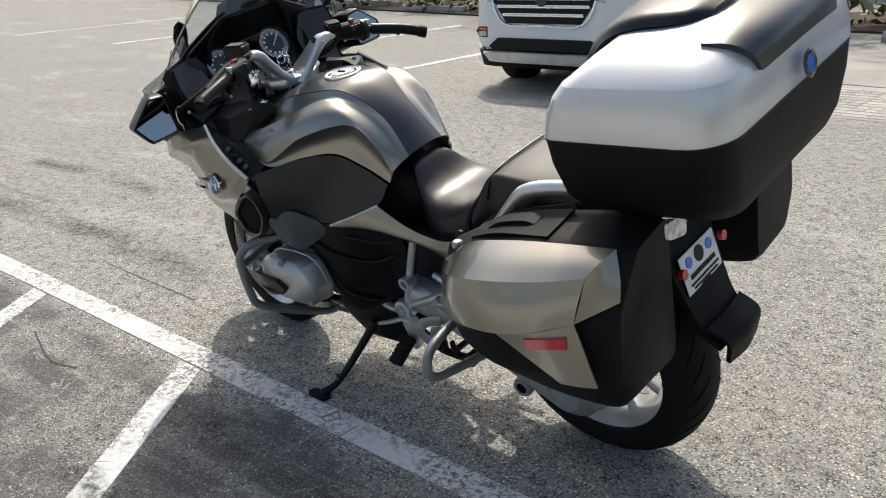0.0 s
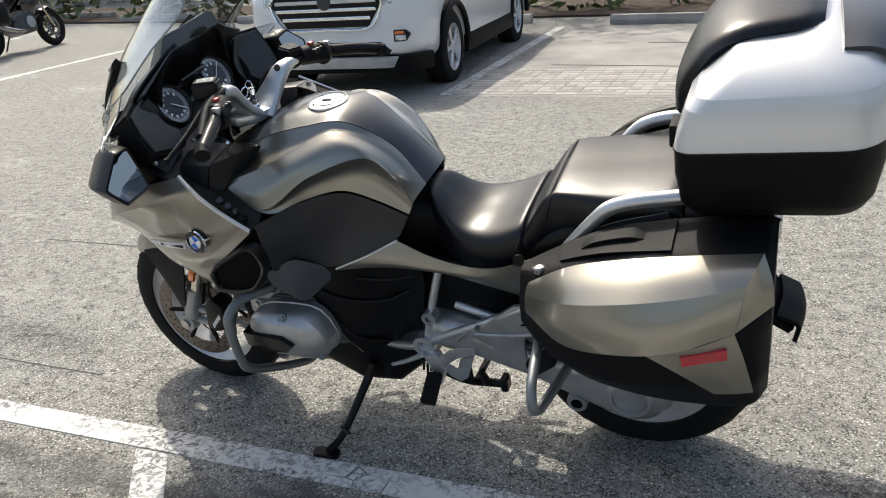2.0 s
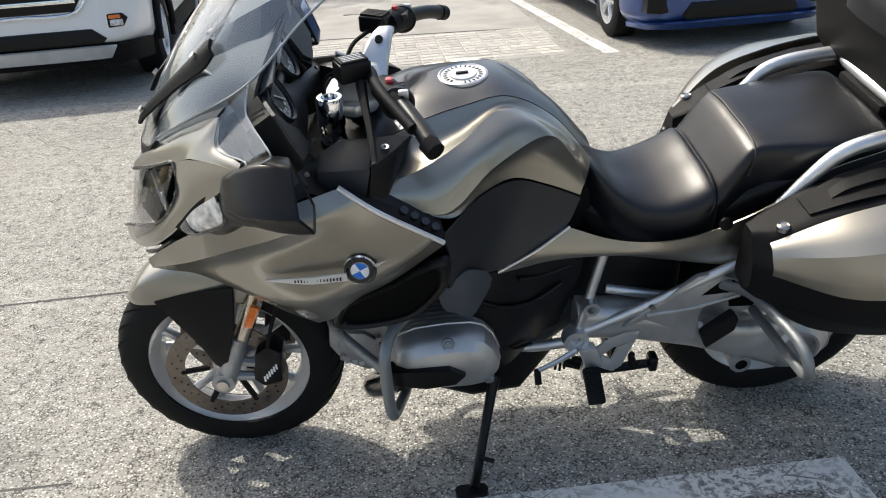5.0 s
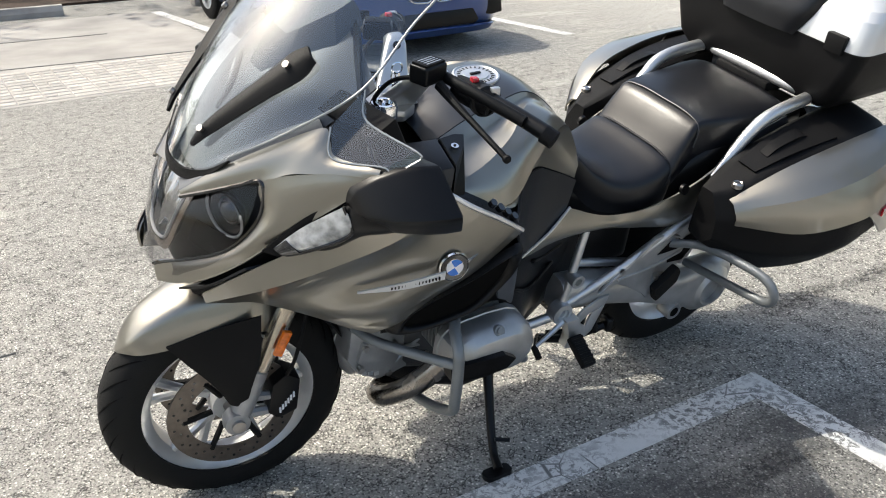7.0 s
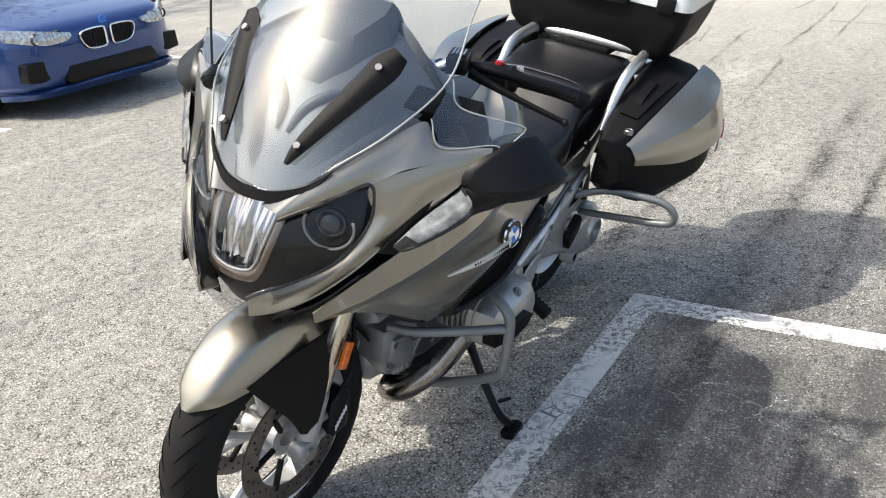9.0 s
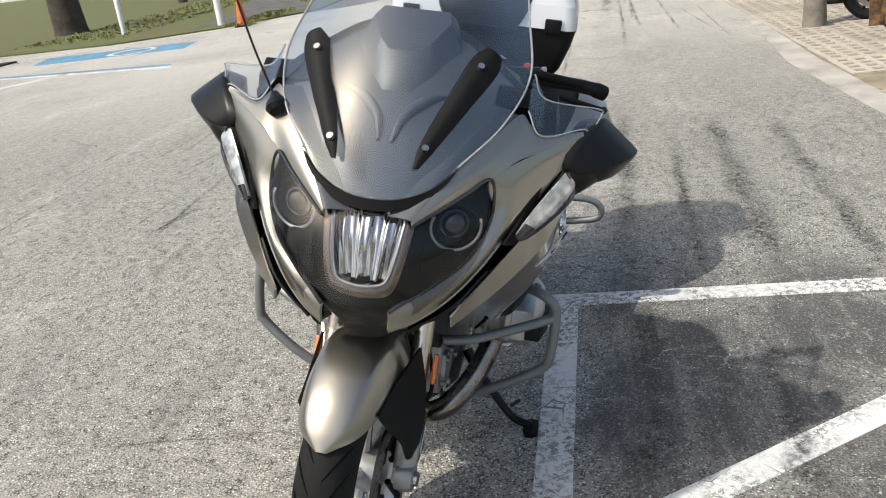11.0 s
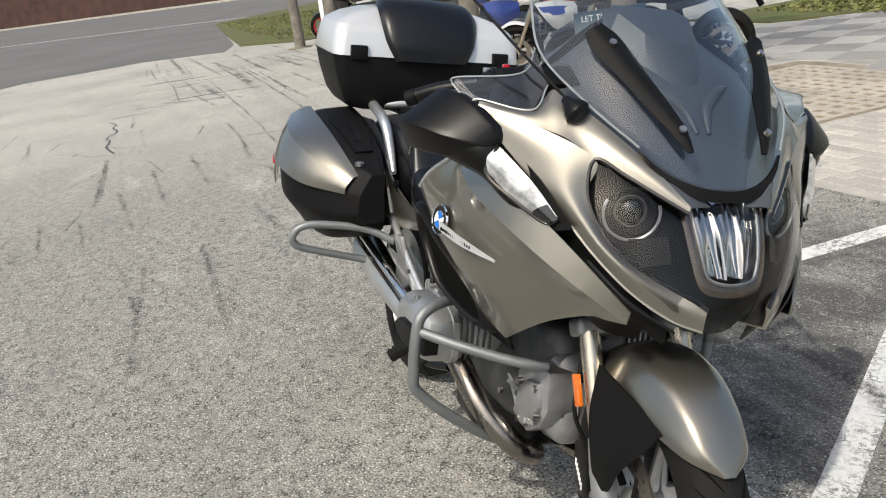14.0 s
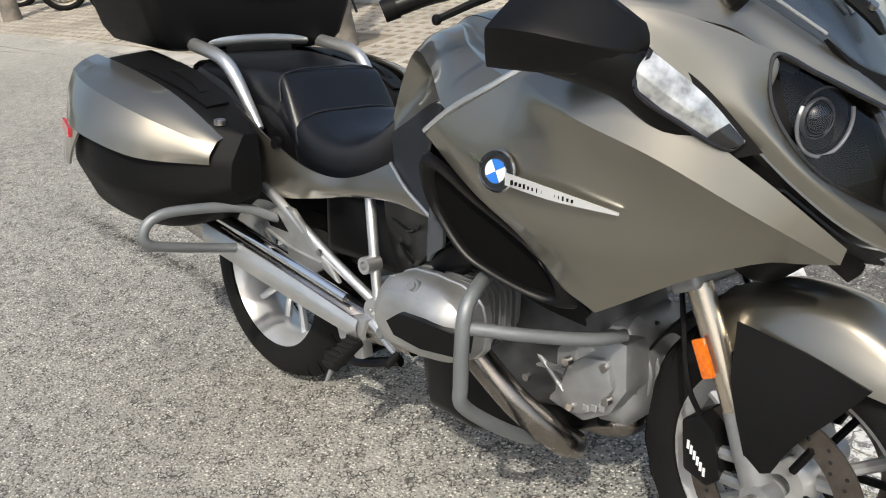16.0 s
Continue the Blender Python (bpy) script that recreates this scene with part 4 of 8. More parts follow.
part("cowl_hump", loft([[(x, y, z) for x, y, z in [*h, *[(a, -b, c) for a, b, c in reversed(h)]]] for h in ([(1.395, 0.028, 1.13), (1.345, 0.075, 1.16), (1.255, 0.118, 1.222), (1.19, 0.10, 1.26)], [(1.375, 0.03, 1.168), (1.335, 0.062, 1.20), (1.25, 0.098, 1.256), (1.195, 0.085, 1.29)], [(1.325, 0.032, 1.232), (1.305, 0.055, 1.25), (1.245, 0.084, 1.286), (1.20, 0.072, 1.302)])]), COWL, cowl, "raised six-sided cowl top", 20)
for s in (1, -1):
    part("cowl_rib", tube([(1.362, 0.112 * s, 1.157), (1.392, 0.066 * s, 1.146), (1.424, 0.026 * s, 1.114), (1.462, 0.013 * s, 1.074)], [0.003, 0.011, 0.011, 0.004], 10, 24), COWL, cowl, "raised rib of the cowl")
    strip = part("screen_bracket", panel([
        [(1.545, 0.075 * s, 1.052), (1.515, 0.082 * s, 1.095), (1.43, 0.115 * s, 1.175), (1.365, 0.145 * s, 1.238), (1.342, 0.175 * s, 1.262)],
        [(1.545, 0.08 * s, 1.052), (1.522, 0.095 * s, 1.088), (1.44, 0.14 * s, 1.17), (1.375, 0.175 * s, 1.228), (1.345, 0.195 * s, 1.252)],
        [(1.543, 0.086 * s, 1.05), (1.515, 0.11 * s, 1.082), (1.43, 0.165 * s, 1.16), (1.365, 0.20 * s, 1.21), (1.338, 0.205 * s, 1.24)]], 6, 16, 0.007), BLACK, bike, "black screen bracket with two screws")
    for c in ((1.527, 0.093 * s, 1.088), (1.381, 0.168 * s, 1.228)):
        part("screw", disc(None, c, 0.007, (0.66, 0.25 * s, 0.7), 14, 0.008), STEEL, strip)
    front = [(1.338, 0.271 * s, 1.142), (1.349, 0.306 * s, 1.095), (1.284, 0.391 * s, 1.106), (1.294, 0.397 * s, 1.082)]
    rear = [(1.270, 0.272 * s, 1.206), (1.280, 0.302 * s, 1.158), (1.236, 0.415 * s, 1.142), (1.232, 0.424 * s, 1.130)]
    clear = bmesh.new()
    for a, b, c, d in zip(front, front[1:], rear, rear[1:]):
        join(clear, panel([[a, b], [c, d]], 3, 3, 0.003))
    shield = part("wind_deflector", clear, SCREEN, bike, "small clear wind deflector", 20)
    for line in (front, rear, [front[-1], rear[-1]]):
        part("deflector_edge", tube(line, 0.0019, 6), EDGE, shield, "bright polished deflector edge")
aerial = part("aerial_base", lathe([(0, 0.04), (0.008, 0.036), (0.014, 0.022), (0.024, 0.008), (0.026, -0.002), (0.02, -0.012), (0.0, -0.014)], (0, 0, 0), "z", 24), SATIN, bike, "black aerial with a long whip")
aerial.matrix_local = Matrix.Translation((1.405, -0.24, 1.10)) @ Vector((-0.75, -0.55, 0.75)).to_track_quat("Z", "Y").to_matrix().to_4x4()
part("aerial_whip", tube([(1.40, -0.245, 1.11), (1.32, -0.325, 1.20), (1.23, -0.405, 1.30), (1.03, -0.565, 1.5), (0.90, -0.67, 1.63)], 0.0028, 6), BLACK, bike, "thin aerial whip")

# handlebars (turned with the fork)
yoke = part("top_yoke", prism([(1.14, -0.075), (1.15, 0.0), (1.14, 0.075), (1.07, 0.095), (1.03, 0.06), (1.015, 0.0), (1.03, -0.06), (1.07, -0.095)], 1.02, 1.048, 0.008, "z"), ALU, bike, "silver cast top yoke", 40, STEER)
part("ignition_lock", lathe([(0, 0.02), (0.018, 0.02), (0.022, 0.016), (0.026, 0.012), (0.027, -0.01), (0, -0.01)], (1.062, 0.036, 1.055), "z", 28), GLOSS, yoke, "", 30, STEER)
part("lock_ring", lathe([(0.026, 0.012), (0.028, 0.015), (0.031, 0.012), (0.031, 0.0), (0.026, 0.0), (0.026, 0.012)], (1.062, 0.036, 1.055), "z", 28), CHROME, yoke, "bright ring of the lock", 30, STEER)
key = block(1.05, 1.07, 0.012, 0.018, 1.072, 1.11, 0.002)
lathe([(0.012, -0.0015), (0.0145, 0), (0.012, 0.0015), (0.0105, 0), (0.012, -0.0015)], (1.06, 0.02, 1.118), "y", 20, key)
lathe([(0.013, -0.0015), (0.0155, 0), (0.013, 0.0015), (0.0115, 0), (0.013, -0.0015)], (1.072, 0.03, 1.10), "x", 20, key)
block(1.078, 1.112, 0.035, 0.04, 1.07, 1.09, 0.002, 1, None, key)
part("key_ring", key, CHROME, yoke, "keys left in the lock", 30, STEER)
for s in (1, -1):
    BAR = STEER if s > 0 else Matrix.Translation((-0.028, 0.02, -0.022)) @ STEER
    HORN = BAR if s > 0 else Matrix.Translation((0.012, 0.022, 0.010)) @ BAR
    POD = (Matrix.Translation((-0.030, 0.022, -0.021)) if s > 0 else Matrix.Identity(4)) @ BAR @ Matrix.Translation((0.025, -0.068 * s, 0.004))
    arm_rings = []
    for x, y, z, hx, hz in ((1.078, 0.028, 1.036, 0.056, 0.015), (1.07, 0.062, 1.066, 0.043, 0.014), (1.055, 0.096, 1.106, 0.033, 0.014), (1.042, 0.123, 1.138, 0.028, 0.016), (1.034, 0.145, 1.150, 0.024, 0.019), (1.028, 0.17, 1.152, 0.020, 0.020)):
        arm_rings.append([(x + a, (y - 0.75 * b) * s, z + 0.65 * b) for a, b in rounded(0, 0, hx, hz, min(hx, hz) * 0.75, 4)])
    horn = part("handlebar", loft(arm_rings), ALU, bike, "silver cast handlebar half", 40, HORN)
    part("bar_bolt", disc(None, (1.042, 0.112 * s, 1.148), 0.009, (-0.2, -0.6 * s, 0.75), 16, 0.012), BLACK, horn, "", 30, HORN)
    part("bar_tube", tube([(1.03, 0.15 * s, 1.153), (1.005, 0.25 * s, 1.15), (0.94, 0.37 * s, 1.122)], 0.012, 10), BLACK, horn, "", 40, BAR)
    grip_line = [(0.965, 0.275, 1.132), (0.932, 0.350, 1.120), (0.908, 0.407, 1.108)] if s > 0 else [(0.993, -0.275, 1.146), (0.945, -0.355, 1.127), (0.912, -0.405, 1.108)]
    grip = part("grip", tube(grip_line, [0.0175, 0.017, 0.0175], 14), SATIN, bike, "black rubber handlebar grip", 40, BAR)
    part("bar_end", tube([(0.914, 0.402 * s, 1.109), (0.90, 0.422 * s, 1.10)], [0.0195, 0.019], 14), BLACK, grip, "", 40, BAR)
    pod = part("switch_pod", tube([(1.01, 0.25 * s, 1.155), (0.985, 0.30 * s, 1.15), (0.968, 0.325 * s, 1.142)], [0.026, 0.03, 0.027], 12), BLACK, bike, "black switch pod with buttons", 40, POD)
    part("switch_button", block(0.985, 1.0, 0.287 * s - 0.008, 0.287 * s + 0.008, 1.172, 1.188, 0.003), RED_LENS, pod, "red switch", 30, POD)
    part("switch_wheel", lathe([(0.028, -0.009), (0.034, -0.006), (0.034, 0.006), (0.028, 0.009)], (0.978, 0.312 * s, 1.146), "y", 24), SATIN, pod, "", 25, POD)
    for k in range(3):
        part("switch_button", block(0.962, 0.978, (0.27 + 0.013 * k) * s - 0.004, (0.27 + 0.013 * k) * s + 0.004, 1.155, 1.172, 0.002), CHARCOAL, pod, "", 30, POD)
    part("switch_lug", block(0.955, 0.975, 0.325 * s - 0.006, 0.325 * s + 0.006, 1.158, 1.178, 0.003), ALU, pod, "", 30, POD)
    res = part("fluid_reservoir", block(-0.034, 0.034, -0.024, 0.024, -0.018, 0.022, 0.007, 3, Matrix.Translation((1.062, 0.178 * s, 1.165)) @ Matrix.Rotation(radians(25 * s), 4, "Z")), SATIN, bike, "black brake fluid reservoir", 40, BAR)
    part("reservoir_lid", block(-0.03, 0.03, -0.02, 0.02, 0.02, 0.027, 0.003, 2, Matrix.Translation((1.062, 0.178 * s, 1.165)) @ Matrix.Rotation(radians(25 * s), 4, "Z")), BLACK, res, "dark printed lid", 30, BAR)
    lid_bars = bmesh.new()
    for k in range(4):
        block(-0.022, 0.022, -0.012 + 0.008 * k, -0.0095 + 0.008 * k, 0.027, 0.0276, 0, 1, Matrix.Translation((1.062, 0.178 * s, 1.165)) @ Matrix.Rotation(radians(25 * s), 4, "Z"), lid_bars)
    part("lid_mark", lid_bars, ALU if s > 0 else BLACK, res, "lettering bars", 0, BAR)
    lever_line = [(1.045, 0.20, 1.145), (1.036, 0.26, 1.126), (1.024, 0.33, 1.106), (1.011, 0.432, 1.082)] if s > 0 else [(1.05, -0.20, 1.15), (1.06, -0.27, 1.138), (1.058, -0.35, 1.118), (1.035, -0.415, 1.092)]
    part("lever", tube(lever_line, [0.012, 0.009, 0.007, 0.006], 8), BLACK, bike, "black hand lever", 40, BAR)
    part("lever_tip", lathe([(0, -0.009), (0.008, -0.004), (0.009, 0), (0.008, 0.004), (0, 0.009)], lever_line[-1], "y", 12), BLACK, horn, "", 40, BAR)
    part("hand_hose", tube([(1.075, 0.165 * s, 1.155), (1.12, 0.12 * s, 1.13), (1.14, 0.07 * s, 1.06), (1.12, 0.04 * s, 0.98)], 0.005, 8), BLACK, horn, "", 40, BAR)
    part("fork_cap", lathe([(0, 0.026), (0.017, 0.026), (0.019, 0.034), (0.027, 0.034), (0.030, 0.026), (0.030, -0.03), (0.027, -0.034), (0.027, -0.06), (0.030, -0.064), (0.030, -0.08), (0, -0.08)], (1.125, 0.105 * s, 1.045), "z", 28), CHROME, bike, "silver fork cap", 40, BAR)

# seats
def saddle(name, rows, label):
    bm = symmetric([[(x, w * 0.98, z - d), (x, w * 1.03, z - d * 0.55), (x, w * 0.98, z - c * 0.55), (x, w * 0.8, z - c * 0.16), (x, w * 0.4, z), (x, 0, z)] for x, w, z, c, d in rows], 26, 41, 0)
    bmesh.ops.recalc_face_normals(bm, faces=bm.faces)
    bmesh.ops.solidify(bm, geom=bm.faces[:], thickness=0.012)
    return part(name, bm, LEATHER, bike, label, 60)


rider = saddle("rider_seat", [(0.556, 0.06, 0.842, 0.03, 0.085), (0.53, 0.085, 0.828, 0.03, 0.11), (0.49, 0.115, 0.79, 0.035, 0.115), (0.44, 0.142, 0.766, 0.04, 0.105), (0.38, 0.162, 0.765, 0.04, 0.10), (0.32, 0.172, 0.783, 0.045, 0.115), (0.275, 0.172, 0.806, 0.05, 0.135), (0.262, 0.165, 0.80, 0.05, 0.13)], "black vinyl rider seat")
pill = saddle("pillion_seat", [(0.292, 0.15, 0.775, 0.05, 0.07), (0.265, 0.165, 0.80, 0.05, 0.10), (0.22, 0.162, 0.865, 0.04, 0.15), (0.185, 0.158, 0.899, 0.03, 0.165), (0.12, 0.168, 0.907, 0.032, 0.15), (0.03, 0.182, 0.912, 0.035, 0.12), (-0.07, 0.192, 0.922, 0.04, 0.10), (-0.12, 0.19, 0.925, 0.05, 0.09), (-0.135, 0.175, 0.905, 0.05, 0.08)], "black vinyl pillion seat")
part("seat_piping", tube([(0.20, 0.166, 0.83), (0.186, 0.152, 0.885), (0.183, 0.09, 0.902), (0.183, 0, 0.904), (0.183, -0.09, 0.902), (0.186, -0.152, 0.885), (0.20, -0.166, 0.83)], 0.0028, 6, 40), CHARCOAL, pill)
part("seat_piping", tube([(0.30, 0.172, 0.70), (0.272, 0.172, 0.765), (0.268, 0.12, 0.803), (0.268, 0, 0.809), (0.268, -0.12, 0.803), (0.272, -0.172, 0.765), (0.30, -0.172, 0.70)], 0.003, 6, 40), CHARCOAL, rider)

# painted tail strips, seat base, rails
both("tail_strip", panel([
    [(0.615, 0.172, 0.737), (0.52, 0.176, 0.697), (0.43, 0.178, 0.678), (0.33, 0.196, 0.694), (0.22, 0.218, 0.75), (0.12, 0.215, 0.80)],
    [(0.70, 0.205, 0.70), (0.58, 0.192, 0.675), (0.44, 0.186, 0.655), (0.33, 0.196, 0.655), (0.22, 0.212, 0.69), (0.12, 0.21, 0.73)],
    [(0.787, 0.224, 0.665), (0.66, 0.196, 0.668), (0.50, 0.176, 0.65), (0.36, 0.176, 0.62), (0.22, 0.19, 0.60), (0.12, 0.19, 0.62)]], 12, 24, 0.005), PAINT, bike, "bronze-grey tail strip below the seat", 50)
for s in (1, -1):
    part("strip_edge", tube([(0.792, 0.226 * s, 0.666), (0.70, 0.207 * s, 0.703), (0.615, 0.174 * s, 0.74)], 0.004, 6), ALU, bike, "silver panel edge")
    part("seat_lock", disc(None, (0.26, 0.224 * s, 0.742), 0.015, (0, s, 0.2), 20, 0.010), SATIN, bike, "round black seat lock")
    rail = part("grab_rail", tube([(x, 0.012 + y * s, z) for x, y, z in ((0.165, 0.216, 0.762), (0.118, 0.214, 0.812), (0.064, 0.213, 0.872), (0.024, 0.216, 0.910), (-0.03, 0.216, 0.930), (-0.10, 0.213, 0.941), (-0.158, 0.206, 0.948), (-0.182, 0.180, 0.950))], [0.010, 0.014, 0.017, 0.018, 0.018, 0.018, 0.018, 0.017], 14), ALU, bike, "silver grab rail")
    part("rail_foot", panel([[(0.16, 0.222 * s, 0.768), (0.05, 0.215 * s, 0.85), (-0.10, 0.21 * s, 0.895)], [(0.14, 0.222 * s, 0.755), (0.04, 0.225 * s, 0.80), (-0.12, 0.22 * s, 0.86)]], 6, 10, 0.006), GREY_PAINT, rail)
part("rail_bridge", tube([(-0.176, 0.19, 0.950), (-0.158, 0.155, 0.953), (-0.150, 0.08, 0.957), (-0.148, 0.0, 0.958), (-0.150, -0.07, 0.956), (-0.158, -0.135, 0.952), (-0.176, -0.17, 0.949)], 0.017, 12, 30), ALU, bike, "silver rear rail bridge")
part("tail_body", loft([[(x, y, z) for y, z in rounded(0, zc, hy, hz, 0.04, 4)] for x, zc, hy, hz in ((0.58, 0.70, 0.06, 0.05), (0.45, 0.66, 0.13, 0.05), (0.30, 0.68, 0.16, 0.06), (0.15, 0.74, 0.18, 0.08), (-0.05, 0.80, 0.19, 0.08), (-0.22, 0.83, 0.17, 0.07), (-0.27, 0.83, 0.12, 0.05))]), SATIN, bike, "black tail body under the seat")
part("case_carrier", block(-0.45, -0.12, -0.10, 0.10, 0.915, 0.945, 0.01, 2), BLACK, bike, "black top case carrier")

# panniers
def pannier(s):
    rings = []
    for x, pts in ((0.232, ((0.255, 0.765), (0.295, 0.765), (0.33, 0.70), (0.335, 0.64), (0.30, 0.61), (0.25, 0.62))), (0.17, ((0.24, 0.80), (0.335, 0.79), (0.396, 0.712), (0.395, 0.62), (0.335, 0.57), (0.225, 0.58))), (0.08, ((0.23, 0.845), (0.35, 0.833), (0.468, 0.725), (0.462, 0.625), (0.375, 0.525), (0.22, 0.53))), (-0.05, ((0.225, 0.885), (0.368, 0.873), (0.522, 0.74), (0.512, 0.635), (0.395, 0.506), (0.22, 0.51))), (-0.17, ((0.22, 0.91), (0.38, 0.893), (0.517, 0.752), (0.508, 0.65), (0.41, 0.508), (0.22, 0.51))), (-0.30, ((0.22, 0.928), (0.372, 0.908), (0.468, 0.775), (0.478, 0.655), (0.42, 0.532), (0.22, 0.53))), (-0.338, ((0.22, 0.915), (0.345, 0.90), (0.43, 0.79), (0.44, 0.66), (0.395, 0.57), (0.22, 0.56)))):
        ring = []
        n = len(pts)
        for i in range(n):
            a, b, c = Vector(pts[i - 1]), Vector(pts[i]), Vector(pts[(i + 1) % n])
            for f in (0.28, 0.14):
                ring.append(b.lerp(a, f))
            ring.append(b.lerp((a + c) / 2, 0.06))
            for f in (0.14, 0.28):
                ring.append(b.lerp(c, f))
        rings.append(ring)
    fine = []
    for j in range(len(rings[0])):
        fine.append(spline([(x, r[j].x * s, r[j].y) for x, r in zip((0.232, 0.17, 0.08, -0.05, -0.17, -0.30, -0.338), rings)], 26))
    case = part("pannier", loft([[c[i] for c in fine] for i in range(26)]), BLACK, bike, "hard side case, black below and bronze-grey above", 40)
    lid_top = [(0.203, 0.330 * s, 0.757), (0.085, 0.372 * s, 0.842), (-0.05, 0.388 * s, 0.884), (-0.18, 0.392 * s, 0.907), (-0.316, 0.386 * s, 0.920)]
    lid_edge = [(0.206, 0.360 * s, 0.738), (0.085, 0.466 * s, 0.806), (-0.05, 0.503 * s, 0.848), (-0.18, 0.492 * s, 0.870), (-0.289, 0.463 * s, 0.889)]
    lid_low = [(0.204, 0.372 * s, 0.698), (0.085, 0.490 * s, 0.712), (-0.05, 0.543 * s, 0.746), (-0.16, 0.538 * s, 0.766), (-0.272, 0.496 * s, 0.796)]
    swell_up = [tuple((Vector(a) + Vector(b)) / 2 + Vector((0, 0.003 * s, 0.004))) for a, b in zip(lid_top, lid_edge)]
    swell_low = [tuple((Vector(a) + Vector(b)) / 2 + Vector((0, 0.006 * s, 0))) for a, b in zip(lid_edge, lid_low)]
    part("pannier_lid", creased([[lid_top, swell_up, lid_edge], [lid_edge, swell_low, lid_low]], 7, 24, 0.006), PAINT, case, "bronze-grey painted lid", 16)
    part("lid_corner", panel([[(-0.316, 0.386 * s, 0.920), (-0.289, 0.463 * s, 0.889)], [(-0.336, 0.412 * s, 0.872), (-0.282, 0.480 * s, 0.842)], [(-0.342, 0.430 * s, 0.828), (-0.272, 0.496 * s, 0.796)]], 6, 6, 0.006), PAINT, case, "slanted rear facet of the lid", 20)
    part("lid_tail", panel([[(-0.100, 0.545 * s, 0.757), (-0.19, 0.530 * s, 0.773), (-0.272, 0.496 * s, 0.796)], [(-0.172, 0.535 * s, 0.706), (-0.232, 0.523 * s, 0.720), (-0.293, 0.500 * s, 0.735)], [(-0.238, 0.521 * s, 0.653), (-0.277, 0.513 * s, 0.653), (-0.314, 0.503 * s, 0.655)]], 8, 12, 0.006), PAINT, case, "painted lid corner", 40)
    part("case_reflector", panel([[(-0.172, 0.5405 * s, 0.756), (-0.261, 0.5165 * s, 0.769)], [(-0.176, 0.5395 * s, 0.732), (-0.262, 0.5175 * s, 0.745)]], 3, 5, 0.008), RED_LENS, case, "red side reflector", 30)
    part("case_lock", lathe([(0, 0.006), (0.008, 0.006), (0.010, 0.004), (0.012, 0.006), (0.015, 0.003), (0.015, -0.008), (0, -0.008)], (0.176, 0.322 * s, 0.792), "z", 24), STEEL, case, "chrome case lock")
    part("handle_panel", panel([[(0.13, 0.268 * s, 0.829), (0.02, 0.258 * s, 0.877), (-0.13, 0.25 * s, 0.907)], [(0.125, 0.325 * s, 0.822), (0.02, 0.345 * s, 0.865), (-0.13, 0.36 * s, 0.895)]], 6, 12, 0.006), BLACK, case, "flat black handle panel", 40)
    part("case_handle", panel([[(0.075, 0.285 * s, 0.853), (0.04, 0.284 * s, 0.876), (-0.03, 0.282 * s, 0.896), (-0.065, 0.281 * s, 0.894)], [(0.075, 0.312 * s, 0.85), (0.04, 0.313 * s, 0.872), (-0.03, 0.315 * s, 0.891), (-0.065, 0.315 * s, 0.889)]], 4, 12, 0.008), BLACK, case, "black carry handle")
    return case


pannier(1)
pannier(-1)

# top case
def case_ring(z, x0, x1, hy, r):
    """A level outline of the case: tighter corners in front than behind, falling a little to the front."""
    out = []
    for sx, sy, a0 in ((1, 1, 0), (-1, 1, 90), (-1, -1, 180), (1, -1, 270)):
        q = r * (0.5 if sx > 0 else 1.0)
        for k in range(7):
            a = radians(a0 + 15 * k)
            out.append(((x1 - q if sx > 0 else x0 + q) + q * math.cos(a), sy * (hy - q) + q * math.sin(a)))
    return [(x, y, z - 0.055 * (x + 0.15)) for x, y in out]


top = part("top_case", loft([case_ring(*q) for q in ((0.925, -0.475, -0.19, 0.235, 0.06), (0.935, -0.50, -0.155, 0.278, 0.07), (0.97, -0.513, -0.138, 0.304, 0.075), (1.05, -0.521, -0.13, 0.332, 0.08), (1.112, -0.522, -0.13, 0.346, 0.085))]), BLACK, bike, "top case with black base and silver-white lid", 40)
part("case_lid", loft([case_ring(*q) for q in ((1.113, -0.523, -0.129, 0.347, 0.086), (1.15, -0.523, -0.135, 0.345, 0.088), (1.195, -0.517, -0.15, 0.336, 0.09), (1.218, -0.51, -0.168, 0.326, 0.09), (1.226, -0.505, -0.18, 0.318, 0.09), (1.252, -0.482, -0.21, 0.275, 0.09), (1.272, -0.45, -0.235, 0.21, 0.085), (1.282, -0.42, -0.26, 0.13, 0.07))]), LID, top, "silver-white painted lid", 17)
part("lid_seam", loft([case_ring(1.111, -0.5245, -0.1275, 0.3485, 0.087), case_ring(1.115, -0.5245, -0.1275, 0.3485, 0.087)]), SATIN, top, "", 30)
part("backrest_pad", symmetric([
    [(-0.122, 0.13, 1.10), (-0.108, 0.115, 1.105), (-0.1, 0.06, 1.105), (-0.098, 0, 1.105)],
    [(-0.14, 0.165, 1.17), (-0.118, 0.145, 1.175), (-0.108, 0.07, 1.178), (-0.106, 0, 1.178)],
    [(-0.185, 0.18, 1.25), (-0.168, 0.15, 1.262), (-0.158, 0.07, 1.268), (-0.156, 0, 1.27)],
    [(-0.25, 0.175, 1.285), (-0.245, 0.15, 1.305), (-0.24, 0.07, 1.312), (-0.238, 0, 1.314)],
    [(-0.35, 0.155, 1.295), (-0.35, 0.13, 1.314), (-0.352, 0.06, 1.32), (-0.352, 0, 1.322)],
    [(-0.395, 0.11, 1.295), (-0.395, 0.09, 1.306), (-0.397, 0.05, 1.31), (-0.398, 0, 1.31)]], 24, 25, 0.03), LEATHER, top, "black padded backrest", 60)
